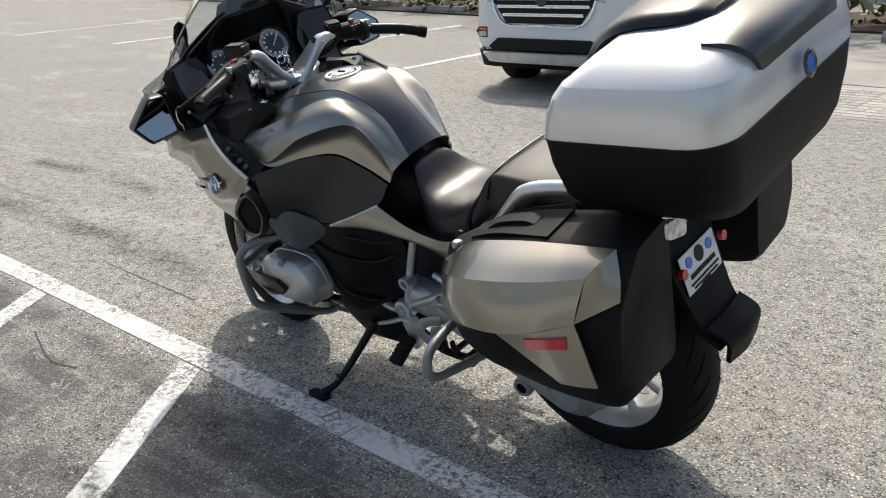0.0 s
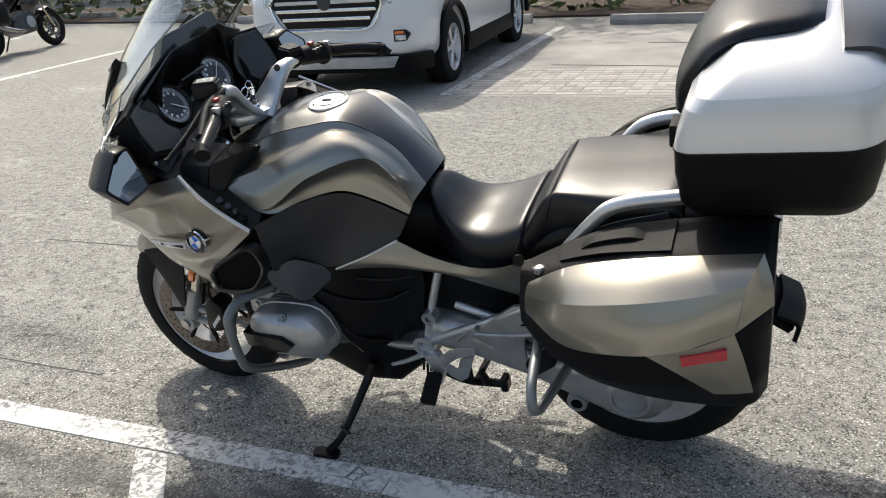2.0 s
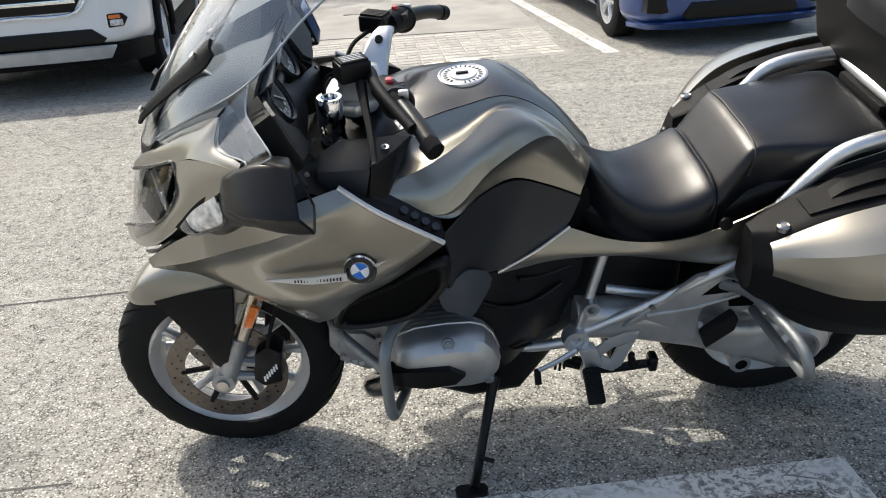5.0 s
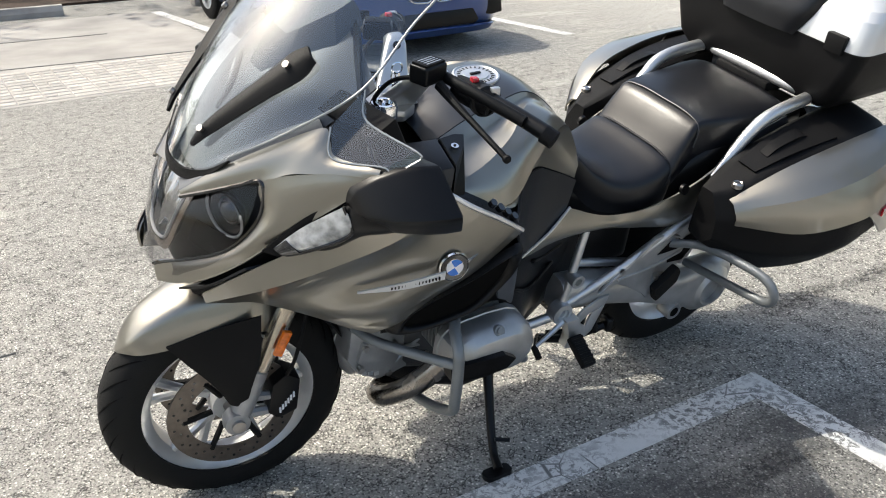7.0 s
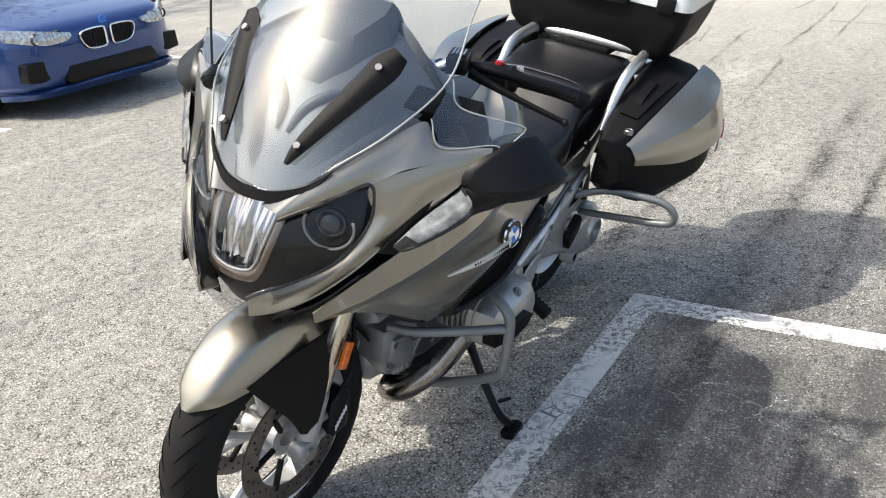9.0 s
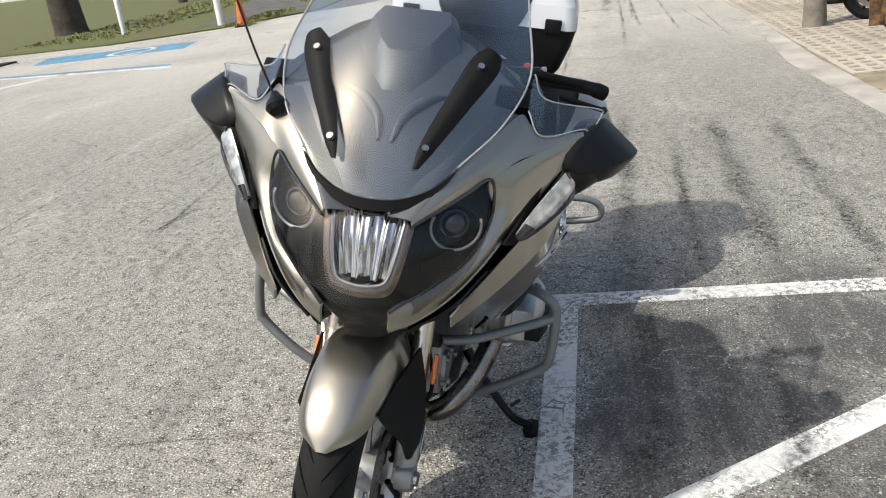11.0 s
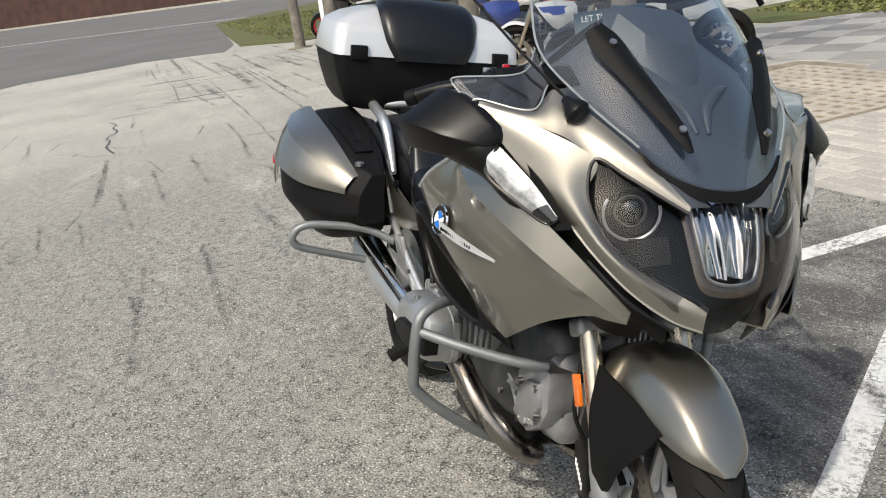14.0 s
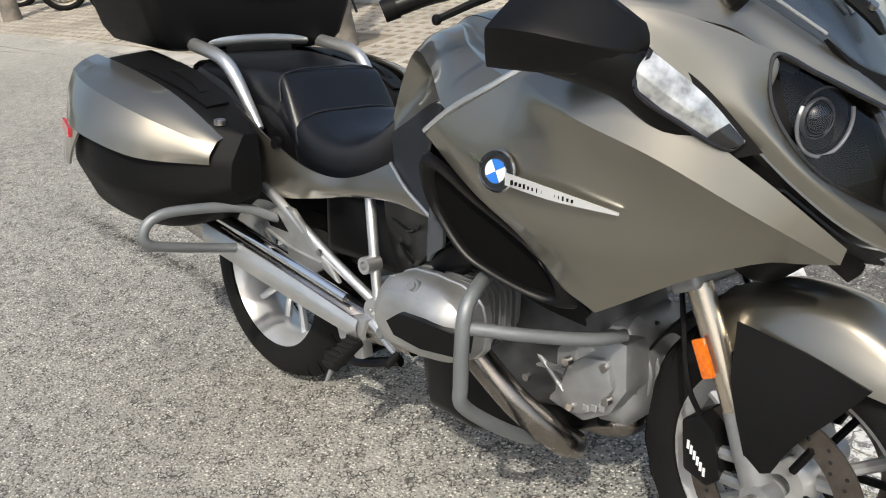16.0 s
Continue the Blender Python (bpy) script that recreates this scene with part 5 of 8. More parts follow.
part("lid_bar", symmetric([
    [(-0.430, 0.225, 1.285), (-0.427, 0.12, 1.307), (-0.425, 0, 1.312)],
    [(-0.480, 0.215, 1.282), (-0.485, 0.12, 1.30), (-0.487, 0, 1.305)],
    [(-0.513, 0.20, 1.262), (-0.525, 0.12, 1.28), (-0.528, 0, 1.285)],
    [(-0.525, 0.18, 1.225), (-0.535, 0.11, 1.235), (-0.539, 0, 1.24)]], 10, 17, 0.012), GREY_PAINT, top, "dark grey grip bar on the lid", 50)
tm = part("case_emblem", lathe([(0, 0.004), (0.024, 0.004), (0.027, 0.0), (0, 0.0)], (0, 0, 0), "z", 28), BLUE, top, "round blue and white emblem")
tm.matrix_local = Matrix.Translation((-0.538, 0, 1.175)) @ Vector((-1, 0, 0.15)).to_track_quat("Z", "Y").to_matrix().to_4x4()
part("emblem_ring", lathe([(0.018, 0.0045), (0.025, 0.006), (0.029, 0.003), (0.018, 0.0035)], (0, 0, 0), "z", 28), GLOSS, tm)
for s in (1, -1):
    part("case_hinge", block(-0.145, -0.118, 0.262 * s - 0.03, 0.262 * s + 0.03, 1.10, 1.15, 0.006), BLACK, top, "black lid hinge")

# engine, cylinders, exhaust
part("engine_block", loft([[(x, y, z) for y, z in rounded(0, zc, hy, hz, 0.05, 4)] for x, zc, hy, hz in ((1.17, 0.45, 0.07, 0.10), (1.13, 0.45, 0.11, 0.14), (1.0, 0.46, 0.14, 0.17), (0.80, 0.46, 0.15, 0.17), (0.66, 0.46, 0.13, 0.15), (0.56, 0.46, 0.10, 0.11))]), DARK_CAST, bike, "grey cast engine block")
part("front_cover", loft([[(x, y, z) for y, z in rounded(0, 0.41, hy, hz, 0.045, 5)] for x, hy, hz in ((1.13, 0.10, 0.12), (1.18, 0.095, 0.115), (1.205, 0.075, 0.09), (1.21, 0.05, 0.06))]), CAST, bike, "ribbed engine front cover")
for a in range(8):
    q = 2 * math.pi * a / 8 + 0.3
    part("cover_screw", disc(None, (1.196, 0.078 * math.cos(q), 0.41 + 0.095 * math.sin(q)), 0.008, (1, 0, 0), 12, 0.014), STEEL, bike, "small steel engine screw")
for k in range(5):
    part("cover_rib", tube([(1.17, -0.06 + 0.03 * k, 0.50), (1.212, -0.05 + 0.025 * k, 0.42), (1.20, -0.045 + 0.0225 * k, 0.34)], 0.004, 6), CAST, bike, "cast rib on the engine front")
for s, dx in ((1, 0.0), (-1, -0.05)):
    barrel = part("cylinder", loft([[(x + dx, yy * s, z) for x, z in rounded(0.93, 0.505, 0.085, 0.06, 0.04, 4)] for yy in (0.12, 0.28)]), CAST, bike, "finned engine cylinder", 30)
    for k in range(7):
        y = 0.17 + 0.016 * k
        part("cooling_fin", loft([[(x + dx, yy * s, z) for x, z in rounded(0.93, 0.505, 0.10, 0.072, 0.04, 4)] for yy in (y, y + 0.005)]), CAST, barrel, "", 30)
    shape = ((0.124, 0.050), (0.108, 0.064), (0.07, 0.078), (0.0, 0.083), (-0.06, 0.080), (-0.09, 0.068), (-0.112, 0.04), (-0.128, -0.006), (-0.124, -0.035), (-0.107, -0.064), (-0.088, -0.076), (-0.06, -0.081), (0.02, -0.078), (0.08, -0.07), (0.112, -0.056), (0.13, -0.036), (0.133, -0.01), (0.131, 0.028))
    rings = [[(0.925 + dx + x * f, yy * s, 0.497 + z * g + 0.05 * (yy - 0.27)) for x, z in shape] for yy, f, g in ((0.262, 0.94, 0.94), (0.272, 1.0, 1.0), (0.286, 1.0, 1.0), (0.288, 0.97, 0.96), (0.326, 0.97, 0.95), (0.343, 0.92, 0.87), (0.362, 0.74, 0.66), (0.37, 0.55, 0.40))]
    vc = part("valve_cover", loft(rings), SILVER, barrel, "silver valve cover with a black insert", 24)
    part("cover_insert", loft([[(0.925 + dx + x * f, (yy - 0.02 * max(0.0, (x - 0.05) / 0.09)) * s, 0.515 + z * f) for x, z in ((0.138, 0.0), (0.06, 0.012), (0.0, 0.010), (-0.035, -0.014), (-0.012, -0.038), (0.06, -0.046), (0.132, -0.044))] for f, yy in ((1.0, 0.345), (1.0, 0.381), (0.94, 0.386))]), SATIN, vc, "black plastic cover insert", 25)
    part("cover_bolt", lathe([(0, 0.010), (0.008, 0.010), (0.009, 0.006), (0.014, 0.006), (0.016, 0.002), (0.017, -0.014), (0, -0.014)], (0, 0, 0), "z", 20), BAR_GREY, vc).matrix_local = Matrix.Translation((0.925 + dx, 0.345 * s, 0.566)) @ Vector((0, s, 0.7)).to_track_quat("Z", "Y").to_matrix().to_4x4()
    part("cover_bolt", lathe([(0, 0.008), (0.008, 0.008), (0.012, 0.004), (0.013, -0.014), (0, -0.014)], (0, 0, 0), "z", 20), BAR_GREY, vc).matrix_local = Matrix.Translation((0.832 + dx, 0.345 * s, 0.447)) @ Vector((0, s, 0)).to_track_quat("Z", "Y").to_matrix().to_4x4()
    part("injector", tube([(0.90 + dx, 0.22 * s, 0.62), (0.85 + dx, 0.20 * s, 0.655), (0.78 + dx, 0.16 * s, 0.66)], [0.028, 0.03, 0.028], 12), SATIN, barrel)
    part("header_pipe", tube([(0.985 + dx, 0.245 * s, 0.43), (1.05 + dx * 0.6, 0.21 * s, 0.34), (1.105 + dx * 0.5, 0.15 * s, 0.265), (1.10 + dx * 0.5, 0.09 * s, 0.225), (1.03, 0.06 * s, 0.205), (0.85, 0.05 * s, 0.20)], 0.030, 14, 40), HEADER, bike, "steel exhaust header pipe")
    # crash bars
    crash = part("crash_bar", tube([(1.0 + dx * 0.3, 0.26 * s, 0.605), (1.05 + dx * 0.3, 0.34 * s, 0.613), (1.068 + dx * 0.3, 0.388 * s, 0.592), (1.07 + dx * 0.3, 0.40 * s, 0.55), (1.068 + dx * 0.3, 0.40 * s, 0.45), (1.062 + dx * 0.3, 0.385 * s, 0.40), (1.05, 0.29 * s, 0.325), (1.03, 0.17 * s, 0.25), (1.02, 0.12 * s, 0.24)], 0.0135, 12, 60), BAR_GREY, bike, "grey tubular engine crash bar")
    part("crash_brace", tube([(1.07 + dx * 0.3, 0.395 * s, 0.553), (1.12, 0.31 * s, 0.535), (1.18, 0.20 * s, 0.515), (1.20, 0.13 * s, 0.51)], 0.0125, 10), BAR_GREY, crash)
    part("rear_crash_bar", tube([(0.235, 0.205 * s, 0.548), (0.20, 0.30 * s, 0.585), (0.175, 0.44 * s, 0.595), (0.166, 0.50 * s, 0.585), (0.160, 0.525 * s, 0.555), (0.156, 0.515 * s, 0.525), (0.15, 0.46 * s, 0.505), (0.14, 0.30 * s, 0.47), (0.135, 0.20 * s, 0.45)], 0.0125, 12, 60), BAR_GREY, bike, "grey tubular pannier crash bar")
    casing = part("engine_casing", prism([(0.93, 0.36), (0.975, 0.428), (1.07, 0.452), (1.15, 0.50), (1.205, 0.49), (1.212, 0.40), (1.182, 0.345), (1.12, 0.305), (1.06, 0.315), (1.0, 0.33)], 0.02 * s, 0.128 * s, 0.010), CAST, bike, "silver cast engine front casing", 30)
    part("casing_plate", prism([(1.065, 0.355), (1.085, 0.415), (1.12, 0.445), (1.175, 0.455), (1.19, 0.40), (1.165, 0.355), (1.12, 0.322), (1.075, 0.325)], 0.12 * s, 0.142 * s, 0.010), CAST, casing, "raised bolted cover plate", 30)
    part("casing_web", tube([(0.95, 0.13 * s, 0.37), (1.02, 0.132 * s, 0.395), (1.08, 0.138 * s, 0.40)], 0.007, 8), CAST, casing)
    part("casing_web", tube([(0.99, 0.13 * s, 0.425), (1.03, 0.134 * s, 0.40), (1.08, 0.138 * s, 0.36)], 0.006, 8), CAST, casing)
    mark = bmesh.new()
    for k in range(3):
        block(1.128 + 0.018 * k, 1.141 + 0.018 * k, 0.141 * s - 0.002, 0.141 * s + 0.002, 0.338 + 0.006 * k, 0.352 + 0.006 * k, 0.001, 1, bm=mark)
    part("casing_mark", mark, ALU, casing, "raised letter bars", 0)
    for x, z in ((1.085, 0.425), (1.17, 0.44), (1.18, 0.375), (1.10, 0.335), (0.99, 0.36)):
        part("casing_bolt", disc(None, (x, 0.140 * s, z), 0.008, (0, s, 0), 12, 0.016), STEEL, bike, "steel casing bolt")
    # frame, brackets, pegs
    part("frame_tube", tube([(0.515, 0.15 * s, 0.655), (0.545, 0.165 * s, 0.55), (0.575, 0.178 * s, 0.43), (0.59, 0.18 * s, 0.385)], 0.0125, 12), ALU, bike, "silver frame tube")
    part("frame_tube", tube([(0.585, 0.175 * s, 0.40), (0.43, 0.195 * s, 0.485), (0.25, 0.205 * s, 0.585), (0.17, 0.205 * s, 0.62)], 0.0125, 12), ALU, bike, "silver frame tube")
    part("frame_tube", tube([(0.59, 0.18 * s, 0.385), (0.68, 0.16 * s, 0.36), (0.76, 0.13 * s, 0.345)], 0.014, 12), ALU, bike, "silver frame tube")
    part("frame_joint", lathe([(0.012, -0.02), (0.032, -0.018), (0.034, 0.0), (0.032, 0.018), (0.02, 0.02), (0.018, 0.012), (0.012, 0.012), (0.012, -0.02)], (0.587, 0.185 * s, 0.398), "y", 28), ALU, bike, "round frame pivot boss")
    part("frame_joint", lathe([(0.011, -0.02), (0.02, -0.02), (0.021, 0.02), (0.011, 0.02), (0.011, -0.02)], (0.554, 0.182 * s, 0.50), "y", 20), ALU, bike, "round frame boss")
    brk = part("pillion_bracket", prism([(0.475, 0.438), (0.432, 0.477), (0.297, 0.583), (0.258, 0.588), (0.200, 0.565), (0.170, 0.536), (0.181, 0.504), (0.271, 0.484), (0.280, 0.451), (0.271, 0.387), (0.282, 0.367), (0.298, 0.387), (0.366, 0.433), (0.418, 0.461)], 0.196 * s, 0.213 * s, 0.005), SILVER, bike, "silver cast pillion foot bracket", 35)
    # plate on the bracket whose black paints a shaded opening
    part("bracket_window", prism([(0.283, 0.524), (0.241, 0.561), (0.210, 0.564), (0.186, 0.548), (0.208, 0.526)], 0.2128 * s, 0.2145 * s, 0), PAINTED_SHADE, brk, "near-black plate painted as the shade of a bracket opening", 0)
    part("bracket_rib", tube([(x, 0.213 * s, z) for x, z in [(0.417, 0.476), (0.298, 0.486), (0.188, 0.515)]], 0.005, 8), SILVER, brk)
    for c in ((0.405, 0.214 * s, 0.50), (0.262, 0.214 * s, 0.437), (0.222, 0.214 * s, 0.56)):
        part("bolt", disc(None, c, 0.008, (0, s, 0), 12, 0.006), STEEL, brk)
    part("pillion_peg", prism([(0.276, 0.408), (0.199, 0.471), (0.184, 0.451), (0.189, 0.415), (0.258, 0.361)], 0.206 * s, 0.236 * s, 0.008), RUBBER, brk, "folded black pillion peg", 40)
    heel = prism([(0.552, 0.357), (0.514, 0.390), (0.458, 0.415), (0.424, 0.419), (0.432, 0.389), (0.489, 0.369), (0.517, 0.344)], 0.196 * s, 0.204 * s, 0.003)
    join(heel, prism([(0.432, 0.389), (0.464, 0.301), (0.487, 0.284), (0.494, 0.322), (0.479, 0.368)], 0.196 * s, 0.204 * s, 0.003))
    join(heel, prism([(0.487, 0.284), (0.519, 0.301), (0.539, 0.323), (0.517, 0.344), (0.491, 0.327)], 0.196 * s, 0.204 * s, 0.003))
    hp = part("heel_plate", heel, ALU, bike, "silver heel guard plate", 35)
    part("peg_hanger", prism([(0.584, 0.383), (0.540, 0.386), (0.520, 0.340), (0.541, 0.276), (0.573, 0.283), (0.566, 0.326)], 0.188 * s, 0.222 * s, 0.007), ALU, hp)
    peg = part("rider_peg", block(-0.022, 0.022, -0.045, 0.05, -0.012, 0.012, 0.007, 2, Matrix.Translation((0.552, 0.265 * s, 0.305)) @ Matrix.Rotation(radians(-28 * s), 4, "X")), RUBBER, bike, "black ribbed rider footpeg", 40)
    ribs = bmesh.new()
    for k in range(6):
        block(-0.02, 0.02, -0.003, 0.003, 0.011, 0.016, 0.001, 1, Matrix.Translation((0.552, 0.265 * s, 0.305)) @ Matrix.Rotation(radians(-28 * s), 4, "X") @ Matrix.Translation((0, -0.035 + 0.015 * k, 0)), bm=ribs)
    part("peg_rib", ribs, RUBBER, peg, "", 30)
    lev = part("foot_lever", tube([(0.585, 0.205 * s, 0.375), (0.64, 0.215 * s, 0.35), (0.69, 0.225 * s, 0.335)], [0.009, 0.007, 0.006], 8), ALU, bike, "silver foot lever")
    part("peg_tip", tube([(0.545, 0.292 * s, 0.270), (0.543, 0.305 * s, 0.245)], [0.006, 0.004], 8), STEEL, peg)
    part("toe_piece", tube([(0.69, 0.22 * s, 0.335), (0.693, 0.255 * s, 0.318)], 0.009, 10), RUBBER, lev)

# swing arm with shaft drive on the left, silencer on the right
arm = loft([[(x, y, z) for y, z in rounded(yc, zc, hy, hz, min(hy, hz) * 0.7, 4)] for x, yc, zc, hy, hz in ((0.58, 0.13, 0.43, 0.05, 0.055), (0.45, 0.145, 0.42, 0.05, 0.05), (0.28, 0.165, 0.385, 0.045, 0.05), (0.14, 0.175, 0.345, 0.045, 0.06), (0.05, 0.175, 0.33, 0.045, 0.085), (-0.05, 0.17, 0.325, 0.04, 0.085), (-0.10, 0.165, 0.325, 0.03, 0.05))])
swing = part("swing_arm", arm, SILVER, bike, "silver-grey single-sided swing arm", 40)
part("drive_housing", lathe([(0.0, -0.045), (0.085, -0.045), (0.098, -0.02), (0.095, 0.01), (0.075, 0.03), (0.058, 0.04), (0.054, 0.046), (0.046, 0.046), (0.043, 0.0), (0.0, -0.01)], (0.0, 0.185, 0.32), "y", 40), SILVER, swing, "final drive housing")
# near-black discs paint the shade inside the hub and boss holes
part("hub_hole", disc(None, (0.0, 0.196, 0.32), 0.0425, (0, 1, 0), 28, 0.012), PAINTED_SHADE, swing, "near-black disc painted as the shade inside the open wheel hub")
part("arm_boss", lathe([(0.016, -0.03), (0.028, -0.03), (0.029, 0.012), (0.026, 0.018), (0.017, 0.018), (0.016, -0.03)], (0.145, 0.205, 0.278), "y", 24), CAST, swing)
part("boss_hole", disc(None, (0.145, 0.219, 0.278), 0.0165, (0, 1, 0), 20, 0.006), PAINTED_SHADE, swing)
part("arm_gusset", prism([(0.36, 0.50), (0.17, 0.60), (0.05, 0.56), (0.10, 0.44), (0.22, 0.405)], 0.165, 0.178, 0.005), SILVER, swing, "pale cast gusset plate", 30)
# plate on the gusset, coloured as the shade of an opening
part("gusset_window", prism([(0.20, 0.50), (0.10, 0.545), (0.085, 0.50), (0.13, 0.445), (0.19, 0.45)], 0.1785, 0.181, 0), PAINTED_SHADE, swing, "near-black plate painted as the shade of a gusset opening", 0)
part("torque_rod", tube([(0.50, 0.12, 0.50), (0.25, 0.15, 0.45), (0.08, 0.17, 0.405)], 0.013, 10), ALU, swing)
part("shock", tube([(0.42, 0.0, 0.62), (0.30, 0.0, 0.42)], 0.035, 16), SATIN, bike, "black rear shock absorber")
part("battery_box", block(0.30, 0.72, -0.12, 0.12, 0.46, 0.64, 0.03, 3), SATIN, bike, "black inner body below the seat")
rings = []
for x, yc, zc, hy, hz in ((0.66, -0.13, 0.325, 0.03, 0.03), (0.58, -0.175, 0.35, 0.034, 0.034), (0.45, -0.20, 0.382, 0.04, 0.040), (0.25, -0.215, 0.42, 0.044, 0.043), (0.0, -0.225, 0.467, 0.046, 0.046), (-0.14, -0.23, 0.49, 0.045, 0.045), (-0.16, -0.23, 0.492, 0.036, 0.036)):
    rings.append([(x, y, z) for y, z in rounded(yc, zc, hy, hz, min(hy, hz) * 0.8, 5)])
sil = part("silencer", loft(rings), EXHAUST, bike, "long chromed silencer", 40)
part("silencer_shield", panel([[(0.56, -0.228, 0.378), (0.30, -0.264, 0.45), (0.0, -0.28, 0.502)], [(0.56, -0.234, 0.355), (0.30, -0.272, 0.42), (0.0, -0.288, 0.471)], [(0.56, -0.228, 0.332), (0.30, -0.264, 0.388), (0.0, -0.278, 0.438)]], 10, 14, 0.004), ALU, sil, "satin silver heat shield")
part("silencer_pipe", tube([(0.52, -0.225, 0.42), (0.30, -0.25, 0.475), (0.05, -0.265, 0.525), (-0.10, -0.268, 0.55)], [0.012, 0.013, 0.013, 0.012], 10), CHROME, sil, "bright chromed pipe above the silencer")
part("silencer_tip", lathe([(0.03, 0.0), (0.036, 0.0), (0.036, 0.05), (0.03, 0.05), (0.03, 0.0)], (-0.20, -0.23, 0.495), "x", 24), CHROME, sil)
# stands
foot = TO_BIKE @ Vector((0.878, 0.392, 0.012))
st = part("side_stand", tube([(0.79, 0.16, 0.27), (0.81, 0.20, 0.22), tuple(Vector((0.845, 0.28, 0.12)).lerp(foot, 0.35)), tuple(foot)], [0.017, 0.014, 0.012, 0.013], 10), SATIN, bike, "black side stand propping the motorcycle")
part("stand_foot", loft([[tuple(TO_BIKE @ Vector((x, y, z))) for x, y in rounded(0.885, 0.395, 0.042, 0.022, 0.018, 5)] for z in (0.0, 0.012)]), SATIN, st)
part("stand_tang", tube([tuple(foot.lerp(Vector((0.81, 0.20, 0.22)), 0.35)), tuple(foot.lerp(Vector((0.81, 0.20, 0.22)), 0.35) + Vector((-0.035, 0.02, 0)))], 0.006, 8), SATIN, st)
cs = tube([(0.60, 0.13, 0.265), (0.50, 0.15, 0.245), (0.38, 0.165, 0.262)], 0.013, 8)
tube([(0.60, -0.13, 0.26), (0.48, -0.15, 0.225), (0.36, -0.16, 0.215)], 0.013, 8, bm=cs)
tube([(0.46, 0.15, 0.25), (0.46, -0.15, 0.235)], 0.011, 8, bm=cs)
tube([(0.475, 0.165, 0.262), (0.474, 0.167, 0.345)], 0.011, 8, bm=cs)
tube([(0.418, 0.172, 0.262), (0.43, 0.175, 0.305), (0.425, 0.176, 0.315)], [0.013, 0.009, 0.007], 8, bm=cs)
block(0.355, 0.378, 0.145, 0.185, 0.245, 0.292, 0.005, 1, bm=cs)
tube([(0.58, 0.14, 0.285), (0.52, 0.16, 0.285), (0.49, 0.16, 0.28)], 0.008, 8, bm=cs)
for k in range(3):
    tube([(0.60 + 0.012 * k, 0.15, 0.29), (0.603 + 0.012 * k, 0.155, 0.265 - 0.006 * (k % 2))], 0.004, 6, bm=cs)
part("centre_stand", cs, SATIN, bike, "black folded centre stand")

# tail end
part("rear_fender", panel([[(-0.20, 0.13, 0.80), (-0.20, 0, 0.81), (-0.20, -0.13, 0.80)], [(-0.262, 0.115, 0.72), (-0.268, 0, 0.725), (-0.262, -0.115, 0.72)], [(-0.30, 0.10, 0.62), (-0.308, 0, 0.62), (-0.30, -0.10, 0.62)], [(-0.335, 0.09, 0.54), (-0.345, 0, 0.54), (-0.335, -0.09, 0.54)], [(-0.385, 0.085, 0.50), (-0.395, 0, 0.505), (-0.385, -0.085, 0.50)]], 18, 14, 0.02), BLACK, bike, "black rear mudguard and plate carrier")
part("fender_lip", panel([[(-0.345, 0.09, 0.545), (-0.355, 0, 0.55), (-0.345, -0.09, 0.545)], [(-0.40, 0.085, 0.515), (-0.41, 0, 0.52), (-0.40, -0.085, 0.515)], [(-0.395, 0.075, 0.45), (-0.405, 0, 0.45), (-0.395, -0.075, 0.45)]], 8, 8, 0.012), BLACK, bike, "black mudguard lip")
pl = part("number_plate", block(-0.002, 0.002, -0.085, 0.085, -0.05, 0.05, 0.002, 1, Matrix.Translation((-0.292, 0, 0.668)) @ Matrix.Rotation(radians(15), 4, "Y")), WHITE, bike, "white dealer plate with blue marks")
pbar = bmesh.new()
for z, w, h in ((-0.012, 0.062, 0.011), (-0.03, 0.07, 0.005), (-0.041, 0.06, 0.005)):
    for k in range(9):
        block(-0.0045, -0.002, w * (k / 4.5 - 1), w * (k / 4.5 - 1) + w * 0.17, z - h / 2, z + h / 2, 0, 1, Matrix.Translation((-0.292, 0, 0.668)) @ Matrix.Rotation(radians(15), 4, "Y"), bm=pbar)
part("plate_mark", pbar, SATIN, pl, "dark lettering bars", 0)
for y, r, m in ((0.05, 0.014, BLUE), (0.0, 0.02, SATIN), (-0.05, 0.014, BLUE)):
    part("plate_emblem", disc(None, (Matrix.Translation((-0.292, 0, 0.668)) @ Matrix.Rotation(radians(15), 4, "Y")) @ Vector((-0.003, y, 0.024)), r, (-1, 0, 0.26), 20, 0.003), m, pl, "round plate mark")
part("tail_lamp", block(-0.265, -0.235, -0.10, 0.10, 0.765, 0.80, 0.01), RED_LENS, bike, "red tail lamp")
for s in (1, -1):
    part("rear_indicator", loft([[(x, y, z + 0.3 * (abs(y) - 0.19)) for y, z in rounded(0.19 * s, 0.868, h, 0.022, 0.014, 4)] for x, h in ((-0.25, 0.035), (-0.30, 0.05), (-0.335, 0.05), (-0.342, 0.04))]), LENS_WHITE, bike, "clear rear indicator")
    part("indicator_stem", tube([(-0.20, 0.12 * s, 0.84), (-0.30, 0.18 * s, 0.865)], 0.018, 8), BLACK, bike, "black indicator stem")
    part("rear_reflector", disc(None, (-0.30, 0.1 * s, 0.69), 0.013, (-1, 0, 0.2), 18, 0.012), RED_LENS, bike, "small red reflector")

# ---------------- ground ----------------


def nodes_of(m):
    m.use_nodes = True
    nt = m.node_tree
    return nt, nt.nodes["Principled BSDF"], nt.links.new


